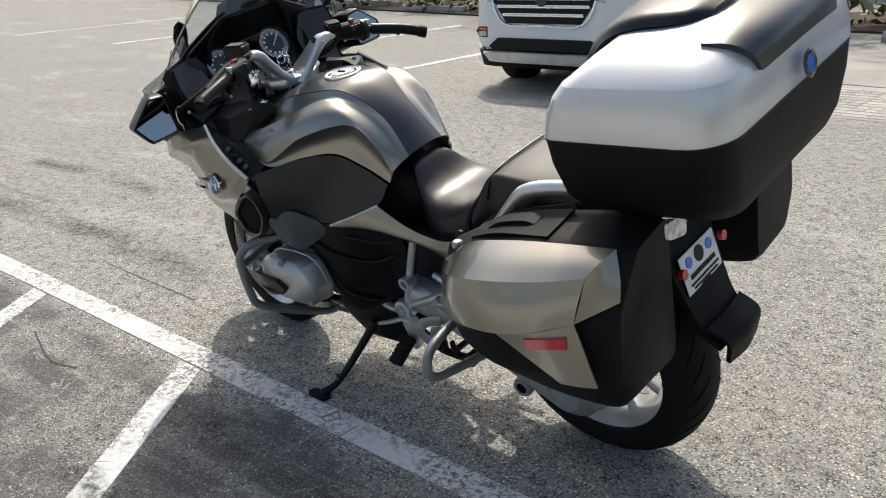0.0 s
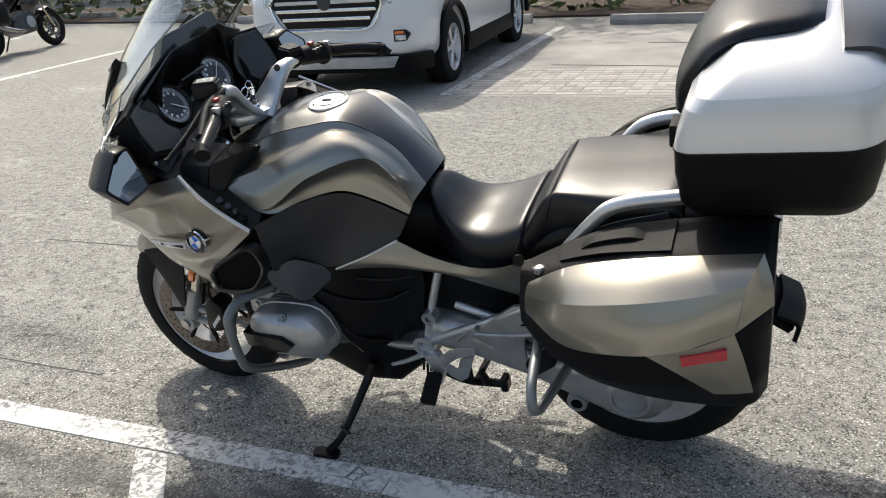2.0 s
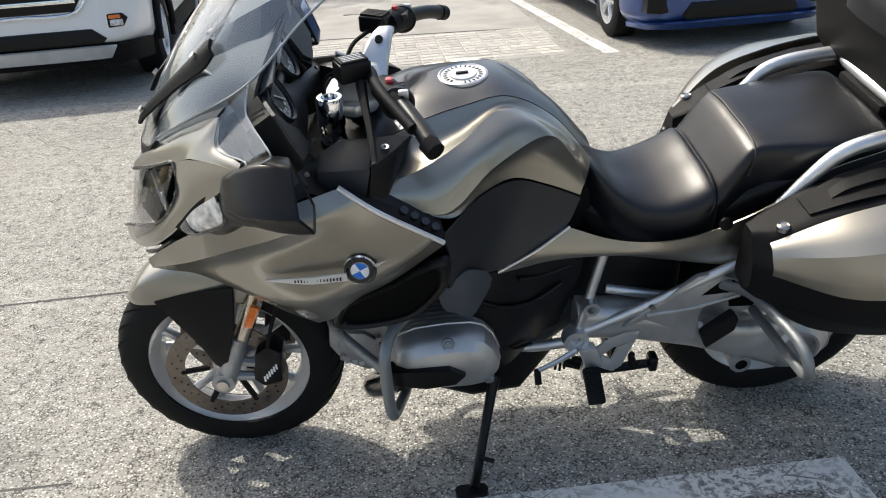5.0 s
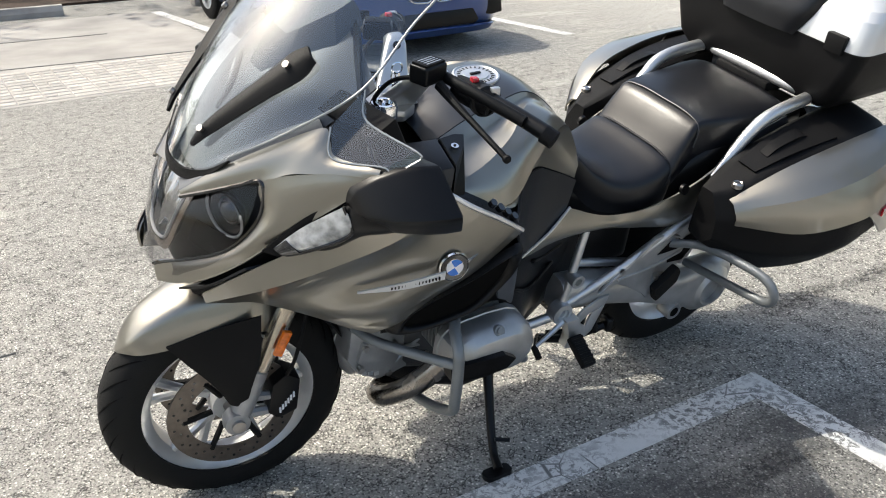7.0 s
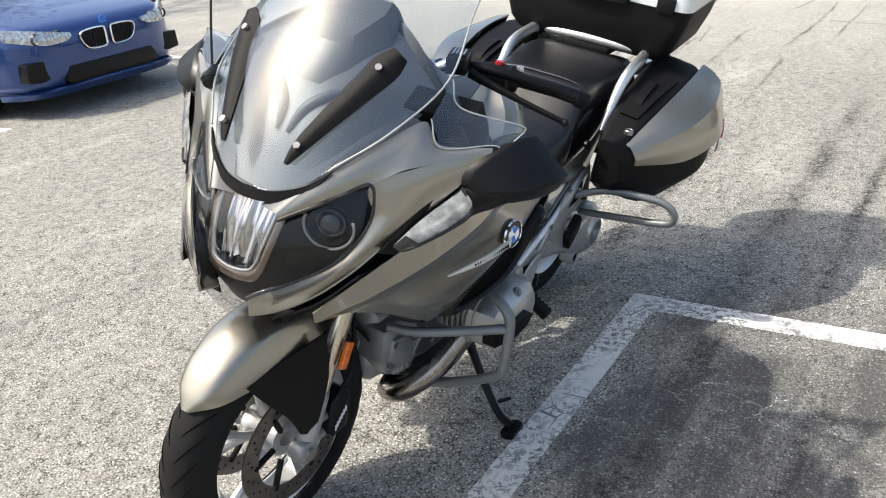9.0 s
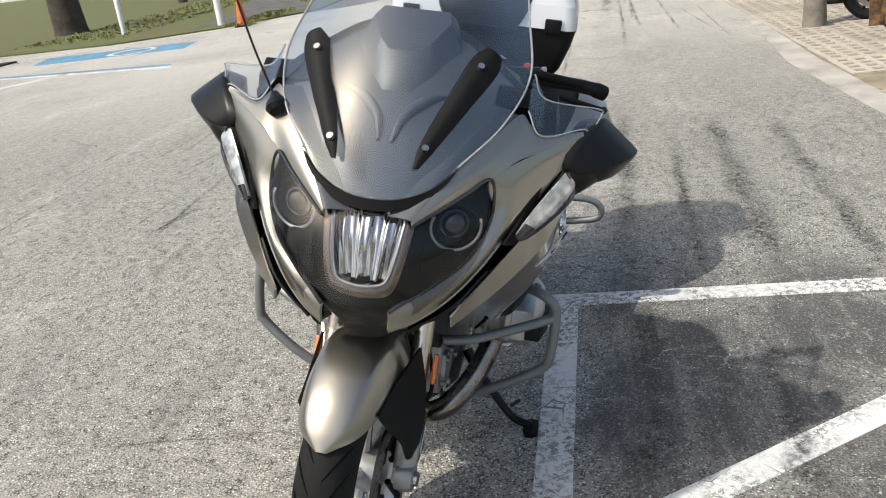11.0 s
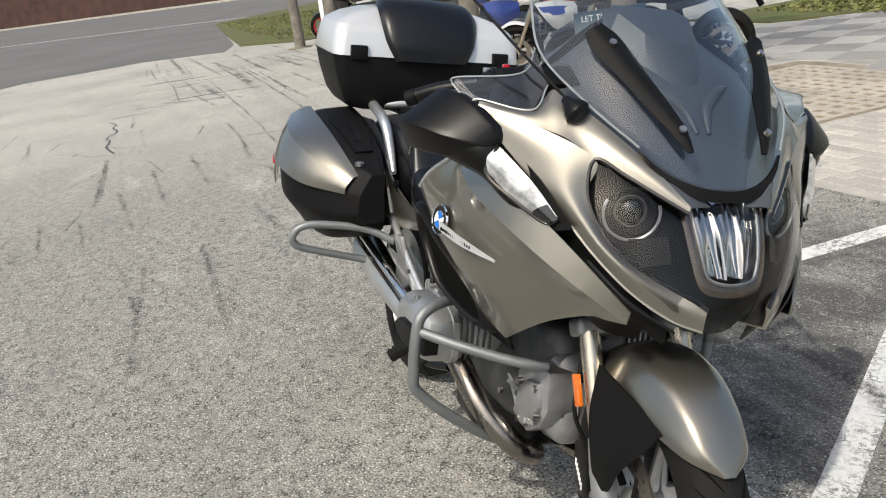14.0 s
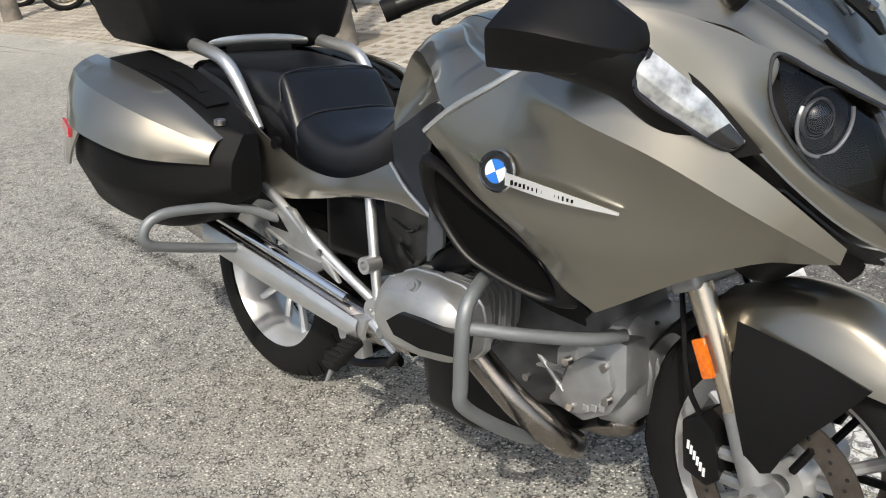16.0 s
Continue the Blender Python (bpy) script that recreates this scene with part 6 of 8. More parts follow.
def noise_node(nt, vec, scale, detail=6.0, rough=0.6, dist=0.0):
    n = nt.nodes.new("ShaderNodeTexNoise")
    n.inputs["Scale"].default_value, n.inputs["Detail"].default_value = scale, detail
    n.inputs["Roughness"].default_value, n.inputs["Distortion"].default_value = rough, dist
    nt.links.new(vec, n.inputs["Vector"])
    return n.outputs[0]


def steps(nt, value, lo, hi, a=0.0, b=1.0):
    n = nt.nodes.new("ShaderNodeMapRange")
    n.interpolation_type = "SMOOTHSTEP"
    for k, v in zip((1, 2, 3, 4), (lo, hi, a, b)):
        n.inputs[k].default_value = v
    nt.links.new(value, n.inputs[0])
    return n.outputs[0]


def math_node(nt, op, a, b=None):
    n = nt.nodes.new("ShaderNodeMath")
    n.operation = op
    for k, v in enumerate((a, b)):
        if v is None:
            continue
        if isinstance(v, (int, float)):
            n.inputs[k].default_value = v
        else:
            nt.links.new(v, n.inputs[k])
    return n.outputs[0]


def mix_color(nt, f, a, b):
    n = nt.nodes.new("ShaderNodeMix")
    n.data_type = "RGBA"
    for k, v in ((0, f), (6, a), (7, b)):
        if isinstance(v, tuple):
            n.inputs[k].default_value = (*v, 1)
        elif isinstance(v, (int, float)):
            n.inputs[k].default_value = v
        else:
            nt.links.new(v, n.inputs[k])
    return n.outputs[2]


def asphalt_nodes(nt, vec):
    """Worn asphalt: pale stones in a grey binder, stains and fine cracks. Gives colour and height."""
    vor = nt.nodes.new("ShaderNodeTexVoronoi")
    vor.inputs["Scale"].default_value = 130
    nt.links.new(vec, vor.inputs["Vector"])
    sep = nt.nodes.new("ShaderNodeSeparateColor")
    nt.links.new(vor.outputs["Color"], sep.inputs[0])
    stone = mix_color(nt, sep.outputs[0], (0.16, 0.155, 0.142), (0.66, 0.642, 0.582))
    stone = mix_color(nt, steps(nt, sep.outputs[1], 0.70, 0.92), stone, (0.88, 0.85, 0.77))
    stone = mix_color(nt, steps(nt, sep.outputs[2], 0.76, 0.84), stone, (0.045, 0.043, 0.041))
    binder = mix_color(nt, noise_node(nt, vec, 260, 3), (0.12, 0.117, 0.108), (0.44, 0.428, 0.39))
    col = mix_color(nt, steps(nt, vor.outputs["Distance"], 0.25, 0.6), stone, binder)
    grit = noise_node(nt, vec, 60, 8, 0.85)
    col = mix_color(nt, steps(nt, grit, 0.55, 0.66, 0.0, 0.70), col, (0.80, 0.78, 0.71))
    col = mix_color(nt, steps(nt, grit, 0.46, 0.35, 0.0, 0.72), col, (0.075, 0.073, 0.069))
    big = noise_node(nt, vec, 0.55, 7, 0.62)
    col = mix_color(nt, steps(nt, big, 0.36, 0.68, 0.0, 0.34), col, (0.27, 0.262, 0.24))
    ms = nt.nodes.new("ShaderNodeMapping")
    ms.inputs["Rotation"].default_value = (0, 0, radians(70))
    ms.inputs["Scale"].default_value = (0.5, 1.6, 1)
    nt.links.new(vec, ms.inputs[0])
    wisp = noise_node(nt, ms.outputs[0], 1.1, 8, 0.68, 0.4)
    col = mix_color(nt, steps(nt, wisp, 0.55, 0.72, 0.0, 0.42), col, (0.15, 0.146, 0.136))
    col = mix_color(nt, steps(nt, wisp, 0.46, 0.30, 0.0, 0.35), col, (0.62, 0.605, 0.55))
    mid = noise_node(nt, vec, 5.5, 6, 0.65)
    col = mix_color(nt, steps(nt, mid, 0.5, 0.8, 0.0, 0.35), col, (0.48, 0.468, 0.425))
    edge = nt.nodes.new("ShaderNodeTexVoronoi")
    edge.feature = "DISTANCE_TO_EDGE"
    edge.inputs["Scale"].default_value = 62
    nt.links.new(vec, edge.inputs["Vector"])
    crev = math_node(nt, "MULTIPLY", steps(nt, edge.outputs["Distance"], 0.11, 0.03), steps(nt, noise_node(nt, vec, 17, 5, 0.7), 0.46, 0.60, 0.0, 0.92))
    col = mix_color(nt, crev, col, (0.045, 0.043, 0.04))
    pit = steps(nt, noise_node(nt, vec, 50, 4, 0.62), 0.40, 0.34, 0.0, 0.9)
    col = mix_color(nt, pit, col, (0.05, 0.048, 0.045))
    return col, vor.outputs["Distance"]


def make_asphalt():
    m = bpy.data.materials.new("worn_asphalt")
    nt, b, link = nodes_of(m)
    tc = nt.nodes.new("ShaderNodeTexCoord")
    vec = tc.outputs["Object"]
    xyz = nt.nodes.new("ShaderNodeSeparateXYZ")
    link(vec, xyz.inputs[0])
    col, dist = asphalt_nodes(nt, vec)
    # the lane turns paler towards the road
    far_pale = math_node(nt, "MULTIPLY", steps(nt, xyz.outputs[0], -2.0, -9.0, 0.0, 0.5), steps(nt, noise_node(nt, vec, 0.5, 6, 0.6), 0.30, 0.60, 0.45, 1.0))
    col = mix_color(nt, far_pale, col, (0.60, 0.585, 0.53))
    # old dark seal coat inside the marked bays, worn through in places
    wob = math_node(nt, "MULTIPLY", math_node(nt, "SUBTRACT", noise_node(nt, vec, 1.3, 8, 0.7), 0.5), 0.5)
    yy = math_node(nt, "ADD", xyz.outputs[1], wob)
    bay = math_node(nt, "MULTIPLY", steps(nt, yy, 0.52, 0.66), steps(nt, yy, 3.2, 2.0))
    bay = math_node(nt, "MULTIPLY", bay, steps(nt, math_node(nt, "ADD", xyz.outputs[0], wob), -0.55, -0.02, 0.16, 1))
    mb = nt.nodes.new("ShaderNodeMapping")
    mb.inputs["Scale"].default_value = (0.45, 5.0, 1)
    link(vec, mb.inputs[0])
    band = steps(nt, noise_node(nt, mb.outputs[0], 1.0, 6, 0.65, 0.2), 0.38, 0.54, 0.5, 1.0)
    bay = math_node(nt, "MULTIPLY", bay, band)
    speck = steps(nt, noise_node(nt, vec, 85, 5, 0.7), 0.60, 0.54, 0.35, 1.0)
    worn = math_node(nt, "MULTIPLY", speck, steps(nt, noise_node(nt, vec, 5, 8, 0.75, 0.4), 0.68, 0.50, 0.3, 1.0))
    cv = nt.nodes.new("ShaderNodeTexVoronoi")
    cv.feature = "DISTANCE_TO_EDGE"
    cv.inputs["Scale"].default_value = 5.5
    wd = nt.nodes.new("ShaderNodeVectorMath")
    wd.operation = "ADD"
    nd = nt.nodes.new("ShaderNodeTexNoise")
    nd.inputs["Scale"].default_value, nd.inputs["Detail"].default_value = 7, 6
    link(vec, nd.inputs["Vector"])
    sc = nt.nodes.new("ShaderNodeVectorMath")
    sc.operation = "SCALE"
    sc.inputs["Scale"].default_value = 0.25
    link(nd.outputs["Color"], sc.inputs[0])
    link(vec, wd.inputs[0])
    link(sc.outputs[0], wd.inputs[1])
    link(wd.outputs[0], cv.inputs["Vector"])
    vein = math_node(nt, "MULTIPLY", steps(nt, cv.outputs["Distance"], 0.035, 0.012), steps(nt, noise_node(nt, vec, 3.0, 5, 0.6), 0.48, 0.60))
    worn = math_node(nt, "MULTIPLY", worn, steps(nt, vein, 0.0, 1.0, 1.0, 0.10))
    blot = steps(nt, noise_node(nt, vec, 1.6, 4, 0.5), 0.62, 0.40)
    seal = mix_color(nt, noise_node(nt, vec, 180, 3), (0.030, 0.030, 0.031), (0.115, 0.113, 0.108))
    f = math_node(nt, "MULTIPLY", math_node(nt, "MULTIPLY", bay, math_node(nt, "MAXIMUM", worn, 0.08)), steps(nt, blot, 0.0, 0.7, 0.40, 0.92))
    col = mix_color(nt, f, col, seal)
    # long scrub marks and tyre marks across the lane
    mp = nt.nodes.new("ShaderNodeMapping")
    mp.inputs["Rotation"].default_value = (0, 0, radians(24))
    mp.inputs["Scale"].default_value = (0.28, 4.2, 1)
    link(vec, mp.inputs[0])
    streak = steps(nt, noise_node(nt, mp.outputs[0], 1.0, 7, 0.62, 0.3), 0.60, 0.72)
    where = steps(nt, noise_node(nt, vec, 0.32, 3, 0.5), 0.46, 0.6)
    col = mix_color(nt, math_node(nt, "MULTIPLY", math_node(nt, "MULTIPLY", streak, where), 0.5), col, (0.07, 0.068, 0.065))
    # hairline cracks
    cr = nt.nodes.new("ShaderNodeTexVoronoi")
    cr.feature = "DISTANCE_TO_EDGE"
    cr.inputs["Scale"].default_value = 0.16
    wv = nt.nodes.new("ShaderNodeVectorMath")
    wv.operation = "ADD"
    nz = nt.nodes.new("ShaderNodeTexNoise")
    nz.inputs["Scale"].default_value, nz.inputs["Detail"].default_value = 1.1, 8
    link(vec, nz.inputs["Vector"])
    link(vec, wv.inputs[0])
    link(nz.outputs["Color"], wv.inputs[1])
    link(wv.outputs[0], cr.inputs["Vector"])
    crack = math_node(nt, "MULTIPLY", steps(nt, cr.outputs["Distance"], 0.0016, 0.0004), steps(nt, noise_node(nt, vec, 0.7, 5, 0.6), 0.46, 0.60))
    col = mix_color(nt, math_node(nt, "MULTIPLY", crack, 0.6), col, (0.05, 0.048, 0.045))
    # the far road is a smoother, greyer sheet
    link(col, b.inputs["Base Color"])
    b.inputs["Roughness"].default_value = 0.82
    b.inputs["Specular IOR Level"].default_value = 0.35
    bp = nt.nodes.new("ShaderNodeBump")
    bp.inputs["Strength"].default_value, bp.inputs["Distance"].default_value = 0.8, 0.006
    h = math_node(nt, "SUBTRACT", noise_node(nt, vec, 150, 4), dist)
    link(h, bp.inputs["Height"])
    link(bp.outputs[0], b.inputs["Normal"])
    return m


def worn_paint(name, color, hold=0.5):
    """Road paint, cracked and chipped down to the asphalt."""
    m = bpy.data.materials.new(name)
    nt, b, link = nodes_of(m)
    vec = nt.nodes.new("ShaderNodeTexCoord").outputs["Object"]
    col = mix_color(nt, noise_node(nt, vec, 9, 8, 0.7), tuple(c * 0.72 for c in color), color)
    chip = steps(nt, noise_node(nt, vec, 42, 10, 0.78, 0.6), hold + 0.05, hold + 0.12)
    patch = steps(nt, noise_node(nt, vec, 2.4, 4, 0.6), 0.36, 0.56)
    cr = nt.nodes.new("ShaderNodeTexVoronoi")
    cr.feature = "DISTANCE_TO_EDGE"
    cr.inputs["Scale"].default_value = 8
    link(vec, cr.inputs["Vector"])
    crack = math_node(nt, "MULTIPLY", steps(nt, cr.outputs["Distance"], 0.022, 0.006), steps(nt, noise_node(nt, vec, 3, 5), 0.48, 0.60))
    f = math_node(nt, "MAXIMUM", math_node(nt, "MULTIPLY", chip, patch), crack)
    dark = mix_color(nt, noise_node(nt, vec, 200, 3), (0.04, 0.04, 0.04), (0.16, 0.155, 0.15))
    link(mix_color(nt, math_node(nt, "MULTIPLY", f, 0.9), col, dark), b.inputs["Base Color"])
    b.inputs["Roughness"].default_value = 0.7
    bp = nt.nodes.new("ShaderNodeBump")
    bp.inputs["Strength"].default_value, bp.inputs["Distance"].default_value = 0.5, 0.003
    link(noise_node(nt, vec, 160, 4), bp.inputs["Height"])
    link(bp.outputs[0], b.inputs["Normal"])
    return m


def piece_material(name, a, c, rough=0.85, scale=60):
    """Stone or concrete pieces, each with a tone of its own."""
    m = bpy.data.materials.new(name)
    nt, b, link = nodes_of(m)
    vec = nt.nodes.new("ShaderNodeTexCoord").outputs["Object"]
    info = nt.nodes.new("ShaderNodeObjectInfo")
    tone = mix_color(nt, info.outputs["Random"], a, c)
    col = mix_color(nt, steps(nt, noise_node(nt, vec, scale, 6, 0.7), 0.4, 0.75, 0, 0.5), tone, tuple(v * 0.6 for v in a))
    link(col, b.inputs["Base Color"])
    b.inputs["Roughness"].default_value = rough
    bp = nt.nodes.new("ShaderNodeBump")
    bp.inputs["Strength"].default_value, bp.inputs["Distance"].default_value = 0.5, 0.003
    link(noise_node(nt, vec, 150, 4), bp.inputs["Height"])
    link(bp.outputs[0], b.inputs["Normal"])
    return m


ASPHALT = make_asphalt()
LINE = worn_paint("worn_white_line", (0.76, 0.76, 0.74), 0.43)
BLUE_LINE = worn_paint("worn_blue_line", (0.10, 0.33, 0.52), 0.42)
PAVER = piece_material("grey_paver", (0.36, 0.34, 0.31), (0.52, 0.49, 0.44))
GRID = piece_material("grid_block", (0.34, 0.31, 0.265), (0.46, 0.42, 0.36))
CONCRETE = material("weathered_concrete", (0.40, 0.38, 0.345), 0.85, 0, 0, 0.35, 3.0, 0.5, 120)
SLAB = material("stained_slab", (0.34, 0.325, 0.30), 0.85, 0, 0, 0.35, 1.4, 0.5, 120)
GRASS = material("dry_lawn", (0.066, 0.083, 0.018), 0.95, 0, 0, 0.5, 0.9, 0.9, 60, var_color=(0.105, 0.092, 0.042))
BLADE = material("grass_blade", (0.105, 0.135, 0.030), 0.8, 0, 0, 0.4, 2.0, var_color=(0.165, 0.145, 0.058))
MULCH = material("bark_mulch", (0.06, 0.038, 0.026), 0.95, 0, 0, 0.5, 20, 0.9, 60)
LEAF = material("hedge_leaf", (0.06, 0.09, 0.025), 0.55, 0, 0, 0.5, 2.5, var_color=(0.10, 0.10, 0.03))
BARK = material("palm_bark", (0.20, 0.18, 0.155), 0.9, 0, 0, 0.4, 9.0, 0.9, 40)
DARK_BARK = material("dark_bark", (0.06, 0.05, 0.04), 0.9, 0, 0, 0.4, 6.0, 0.9, 30)
SOIL = material("sandy_soil", (0.26, 0.22, 0.16), 0.95, 0, 0, 0.4, 6.0, 0.8, 80)
WALL = material("rendered_wall", (0.55, 0.52, 0.47), 0.85, 0, 0, 0.2, 1.0, 0.3, 60)
# base colour darkened to stand for tree shade over the wall
SHADED_BRICK_WALL = material("shaded_red_brown_wall", (0.055, 0.025, 0.02), 0.85, 0, 0, 0.4, 0.8, 0.4, 20)

# grey asphalt, taken darker partly to stand for tree shadows across it
ROAD = material("grey_road", (0.135, 0.132, 0.128), 0.9, 0, 0, 0.2, 0.4, 0.3, 40)

gb = bmesh.new()
bmesh.ops.create_grid(gb, x_segments=8, y_segments=8, size=400)
ground = tagged(part("ground", gb, ASPHALT, None, "worn pale-grey asphalt car park with cracks and stains", 0), kind="structure", category="asphalt")


def strip(name, pts, mat, parent, z=0.0, h=0.003):
    """A flat painted or laid shape from its outline on the ground."""
    return part(name, prism(pts, z - 0.004, z + h, 0, "z"), mat, parent, "", 0)


marks = tagged(part("parking_line", prism([(-0.085, 0.416), (7.5, 0.43), (7.5, 0.535), (-0.085, 0.522)], -0.004, 0.003, 0, "z"), LINE, None, "worn cracked white parking line on asphalt", 0), kind="structure", category="road marking")


def bay_line(pts, mat=LINE, label="worn white bay line on asphalt"):
    return tagged(part("parking_line", prism(pts, -0.004, 0.0025, 0, "z"), mat, None, label, 0), kind="structure", category="road marking")


bay_line([(-0.085, 0.5225), (0.022, 0.5225), (-0.02, 3.2), (-0.125, 3.2)])
for x in (1.368, 2.56, 4.4):
    bay_line([(x, 0.535), (x + 0.12, 0.535), (x + 0.12 - 1.9, 3.2), (x - 1.9, 3.2)] if x > 2 else [(x, 0.5335), (x + 0.122, 0.5335), (x - 1.79, 3.2), (x - 1.91, 3.2)])
bay_line([(-0.99, -4.82), (-0.86, -4.82), (-0.58, -9.2), (-0.70, -9.2)])
bay_line([(2.56, -4.95), (2.68, -4.95), (2.81, -9.6), (2.69, -9.6)])
for x in (6.05, 8.87, 12.85, 16.7):
    bay_line([(x, -5.4), (x + 0.11, -5.4), (x + 0.2, -9.9), (x + 0.09, -9.9)])
bay_line([(-3.6, -4.8), (-3.48, -4.8), (-3.38, -9.2), (-3.5, -9.2)])
# reserved bay marking
bay_line([(-12.1, -9.6), (-11.0, -9.2), (-11.2, -6.4), (-12.2, -6.6)], BLUE_LINE, "faded blue reserved bay symbol on asphalt")
bay_line([(-9.9, -9.5), (-9.75, -9.5), (-9.0, -5.6), (-9.15, -5.6)], BLUE_LINE, "faded blue bay line on asphalt")
bay_line([(-9.7, -9.5), (-9.6, -9.5), (-8.75, -5.5), (-8.87, -5.5)])
bay_line([(-9.55, -7.4), (-9.35, -7.4), (-8.1, -8.0), (-8.2, -8.15)])
tagged(part("bay_symbol", lathe([(0.34, -0.003), (0.44, -0.003), (0.44, 0.004), (0.34, 0.004), (0.34, -0.003)], (-11.6, -7.6, 0), "z", 28), LINE, None, "white wheelchair bay symbol on blue", 0), kind="structure", category="road marking")

# tyre marks and open cracks on the lane
def mark_material():
    m = bpy.data.materials.new("rubber_scrub")
    nt, b, link = nodes_of(m)
    vec = nt.nodes.new("ShaderNodeTexCoord").outputs["Object"]
    uv = nt.nodes.new("ShaderNodeUVMap")
    uv.uv_map = "across"
    sep = nt.nodes.new("ShaderNodeSeparateXYZ")
    link(uv.outputs[0], sep.inputs[0])
    soft = math_node(nt, "MULTIPLY", steps(nt, sep.outputs[0], 0.0, 0.12), steps(nt, sep.outputs[0], 1.0, 0.8))
    side = math_node(nt, "MULTIPLY", steps(nt, sep.outputs[1], 0.0, 0.5), steps(nt, sep.outputs[1], 1.0, 0.5))
    a = math_node(nt, "MULTIPLY", math_node(nt, "MULTIPLY", soft, side), steps(nt, noise_node(nt, vec, 40, 8, 0.75), 0.38, 0.62))
    a = math_node(nt, "MULTIPLY", a, steps(nt, noise_node(nt, vec, 1.7, 5, 0.6), 0.36, 0.60, 0.15, 0.85))
    link(a, b.inputs["Alpha"])
    b.inputs["Base Color"].default_value = (0.045, 0.043, 0.041, 1)
    b.inputs["Roughness"].default_value = 0.8
    return m


def ribbon(name, label, lines, mat, z=0.003):
    """Thin marks along lines (points, width) on the ground, each one a piece of its own."""
    for pts, w in lines:
        bm = bmesh.new()
        lay = bm.loops.layers.uv.new("across")
        line = spline([(x, y, 0) for x, y in pts], 14)
        prev = None
        for i, p in enumerate(line):
            d = (line[min(i + 1, 13)] - line[max(i - 1, 0)]).normalized()
            n = Vector((-d.y, d.x, 0)) * w * 0.5
            jig = Vector((0, 0.12 * w * math.sin(i * 2.3 + pts[0][0] * 5), 0))
            cur = (bm.verts.new(p + n + jig + Vector((0, 0, z))), bm.verts.new(p - n + jig + Vector((0, 0, z))))
            if prev:
                f = bm.faces.new((prev[0], prev[1], cur[1], cur[0]))
                for lp, uv in zip(f.loops, (((i - 1) / 13, 0), ((i - 1) / 13, 1), (i / 13, 1), (i / 13, 0))):
                    lp[lay].uv = uv
            prev = cur
        part(name, bm, mat, ground, label, 0)


SCRUB = mark_material()
scrubs = [([(-19.1, 0.0), (-13.5, 0.08)], 0.14), ([(-18.5, 0.39), (-12.1, 0.58)], 0.10), ([(-11.9, 0.14), (-9.1, 0.28)], 0.16), ([(-12.6, 0.31), (-7.7, 0.34), (-4.6, 0.3)], 0.05), ([(-13.2, 0.98), (-9.2, 0.96), (-6.0, 0.91)], 0.07), ([(-13.0, 0.83), (-9.2, 0.76)], 0.2), ([(-12.4, 1.14), (-7.4, 1.14)], 0.07), ([(-11.4, 1.52), (-7.0, 1.55)], 0.06), ([(-15.5, 1.57), (-11.6, 1.92)], 0.1), ([(-17.5, 1.28), (-12.0, 1.3)], 0.12), ([(-7.2, 0.05), (-5.8, 0.05), (-4.5, -0.02)], 0.06), ([(-2.75, -0.14), (-2.2, -0.13)], 0.06), ([(-5.98, 0.1), (-5.7, 0.85)], 0.1), ([(-10.1, -0.6), (-9.4, 0.3)], 0.18), ([(-13.2, -0.55), (-13.0, 0.45)], 0.3), ([(-2.6, -2.35), (-3.75, -2.15)], 0.04), ([(-2.55, -2.0), (-3.7, -1.79)], 0.035), ([(-14.5, 2.1), (-9.5, 2.2)], 0.08), ([(-16.0, 0.7), (-12.6, 0.9)], 0.14)]
scrubs += [([(4.9, 0.10), (3.7, -0.04), (2.9, -0.04), (1.9, 0.02)], 0.30), ([(5.4, -0.62), (4.4, -0.70), (3.4, -0.66)], 0.22), ([(-0.15, 0.72), (-3.5, 0.8)], 0.17), ([(-0.15, 1.02), (-2.6, 1.06)], 0.1), ([(-0.15, 1.32), (-3.2, 1.36)], 0.2), ([(-0.2, 1.7), (-2.8, 1.72)], 0.14), ([(-0.3, 0.15), (-2.4, 0.22)], 0.12), ([(1.2, 0.74), (-0.0, 0.78)], 0.2), ([(1.25, 1.12), (0.05, 1.16)], 0.12)]
rs = random.Random(11)
for k in range(26):
    x0, y0 = rs.uniform(-19, -9), rs.uniform(-0.6, 2.3)
    scrubs.append(([(x0, y0), (x0 + rs.uniform(1.2, 4.5), y0 + rs.uniform(-0.1, 0.2))], rs.uniform(0.03, 0.09)))
for k in range(34):
    x0, y0 = rs.uniform(-9.5, -1.5), rs.uniform(-3.4, 0.1)
    scrubs.append(([(x0, y0), (x0 + rs.uniform(0.4, 1.8), y0 + rs.uniform(-0.12, 0.12))], rs.uniform(0.03, 0.07)))
for k in range(9):
    x0, y0 = rs.uniform(-13.5, -9), rs.uniform(-1.6, 0.2)
    scrubs.append(([(x0, y0), (x0 + rs.uniform(-0.2, 0.4), y0 + rs.uniform(0.4, 1.1))], rs.uniform(0.08, 0.25)))
ribbon("tyre_mark", "dark rubber scrub marks along the asphalt lane", scrubs, SCRUB)
ribbon("pavement_crack", "thin open cracks in the worn asphalt", [([(-9.0, -1.25), (-8.6, -1.14), (-8.35, -1.19), (-8.0, -1.12), (-7.6, -1.25), (-7.3, -1.2), (-6.9, -1.24), (-6.4, -1.15)], 0.022), ([(3.4, -1.0), (2.8, -1.01), (2.3, -1.025), (1.9, -1.04)], 0.014), ([(2.7, 0.165), (2.3, 0.17), (1.95, 0.175)], 0.008), ([(2.2, 0.75), (1.9, 0.83), (1.75, 0.8)], 0.008)], SATIN, 0.0015)

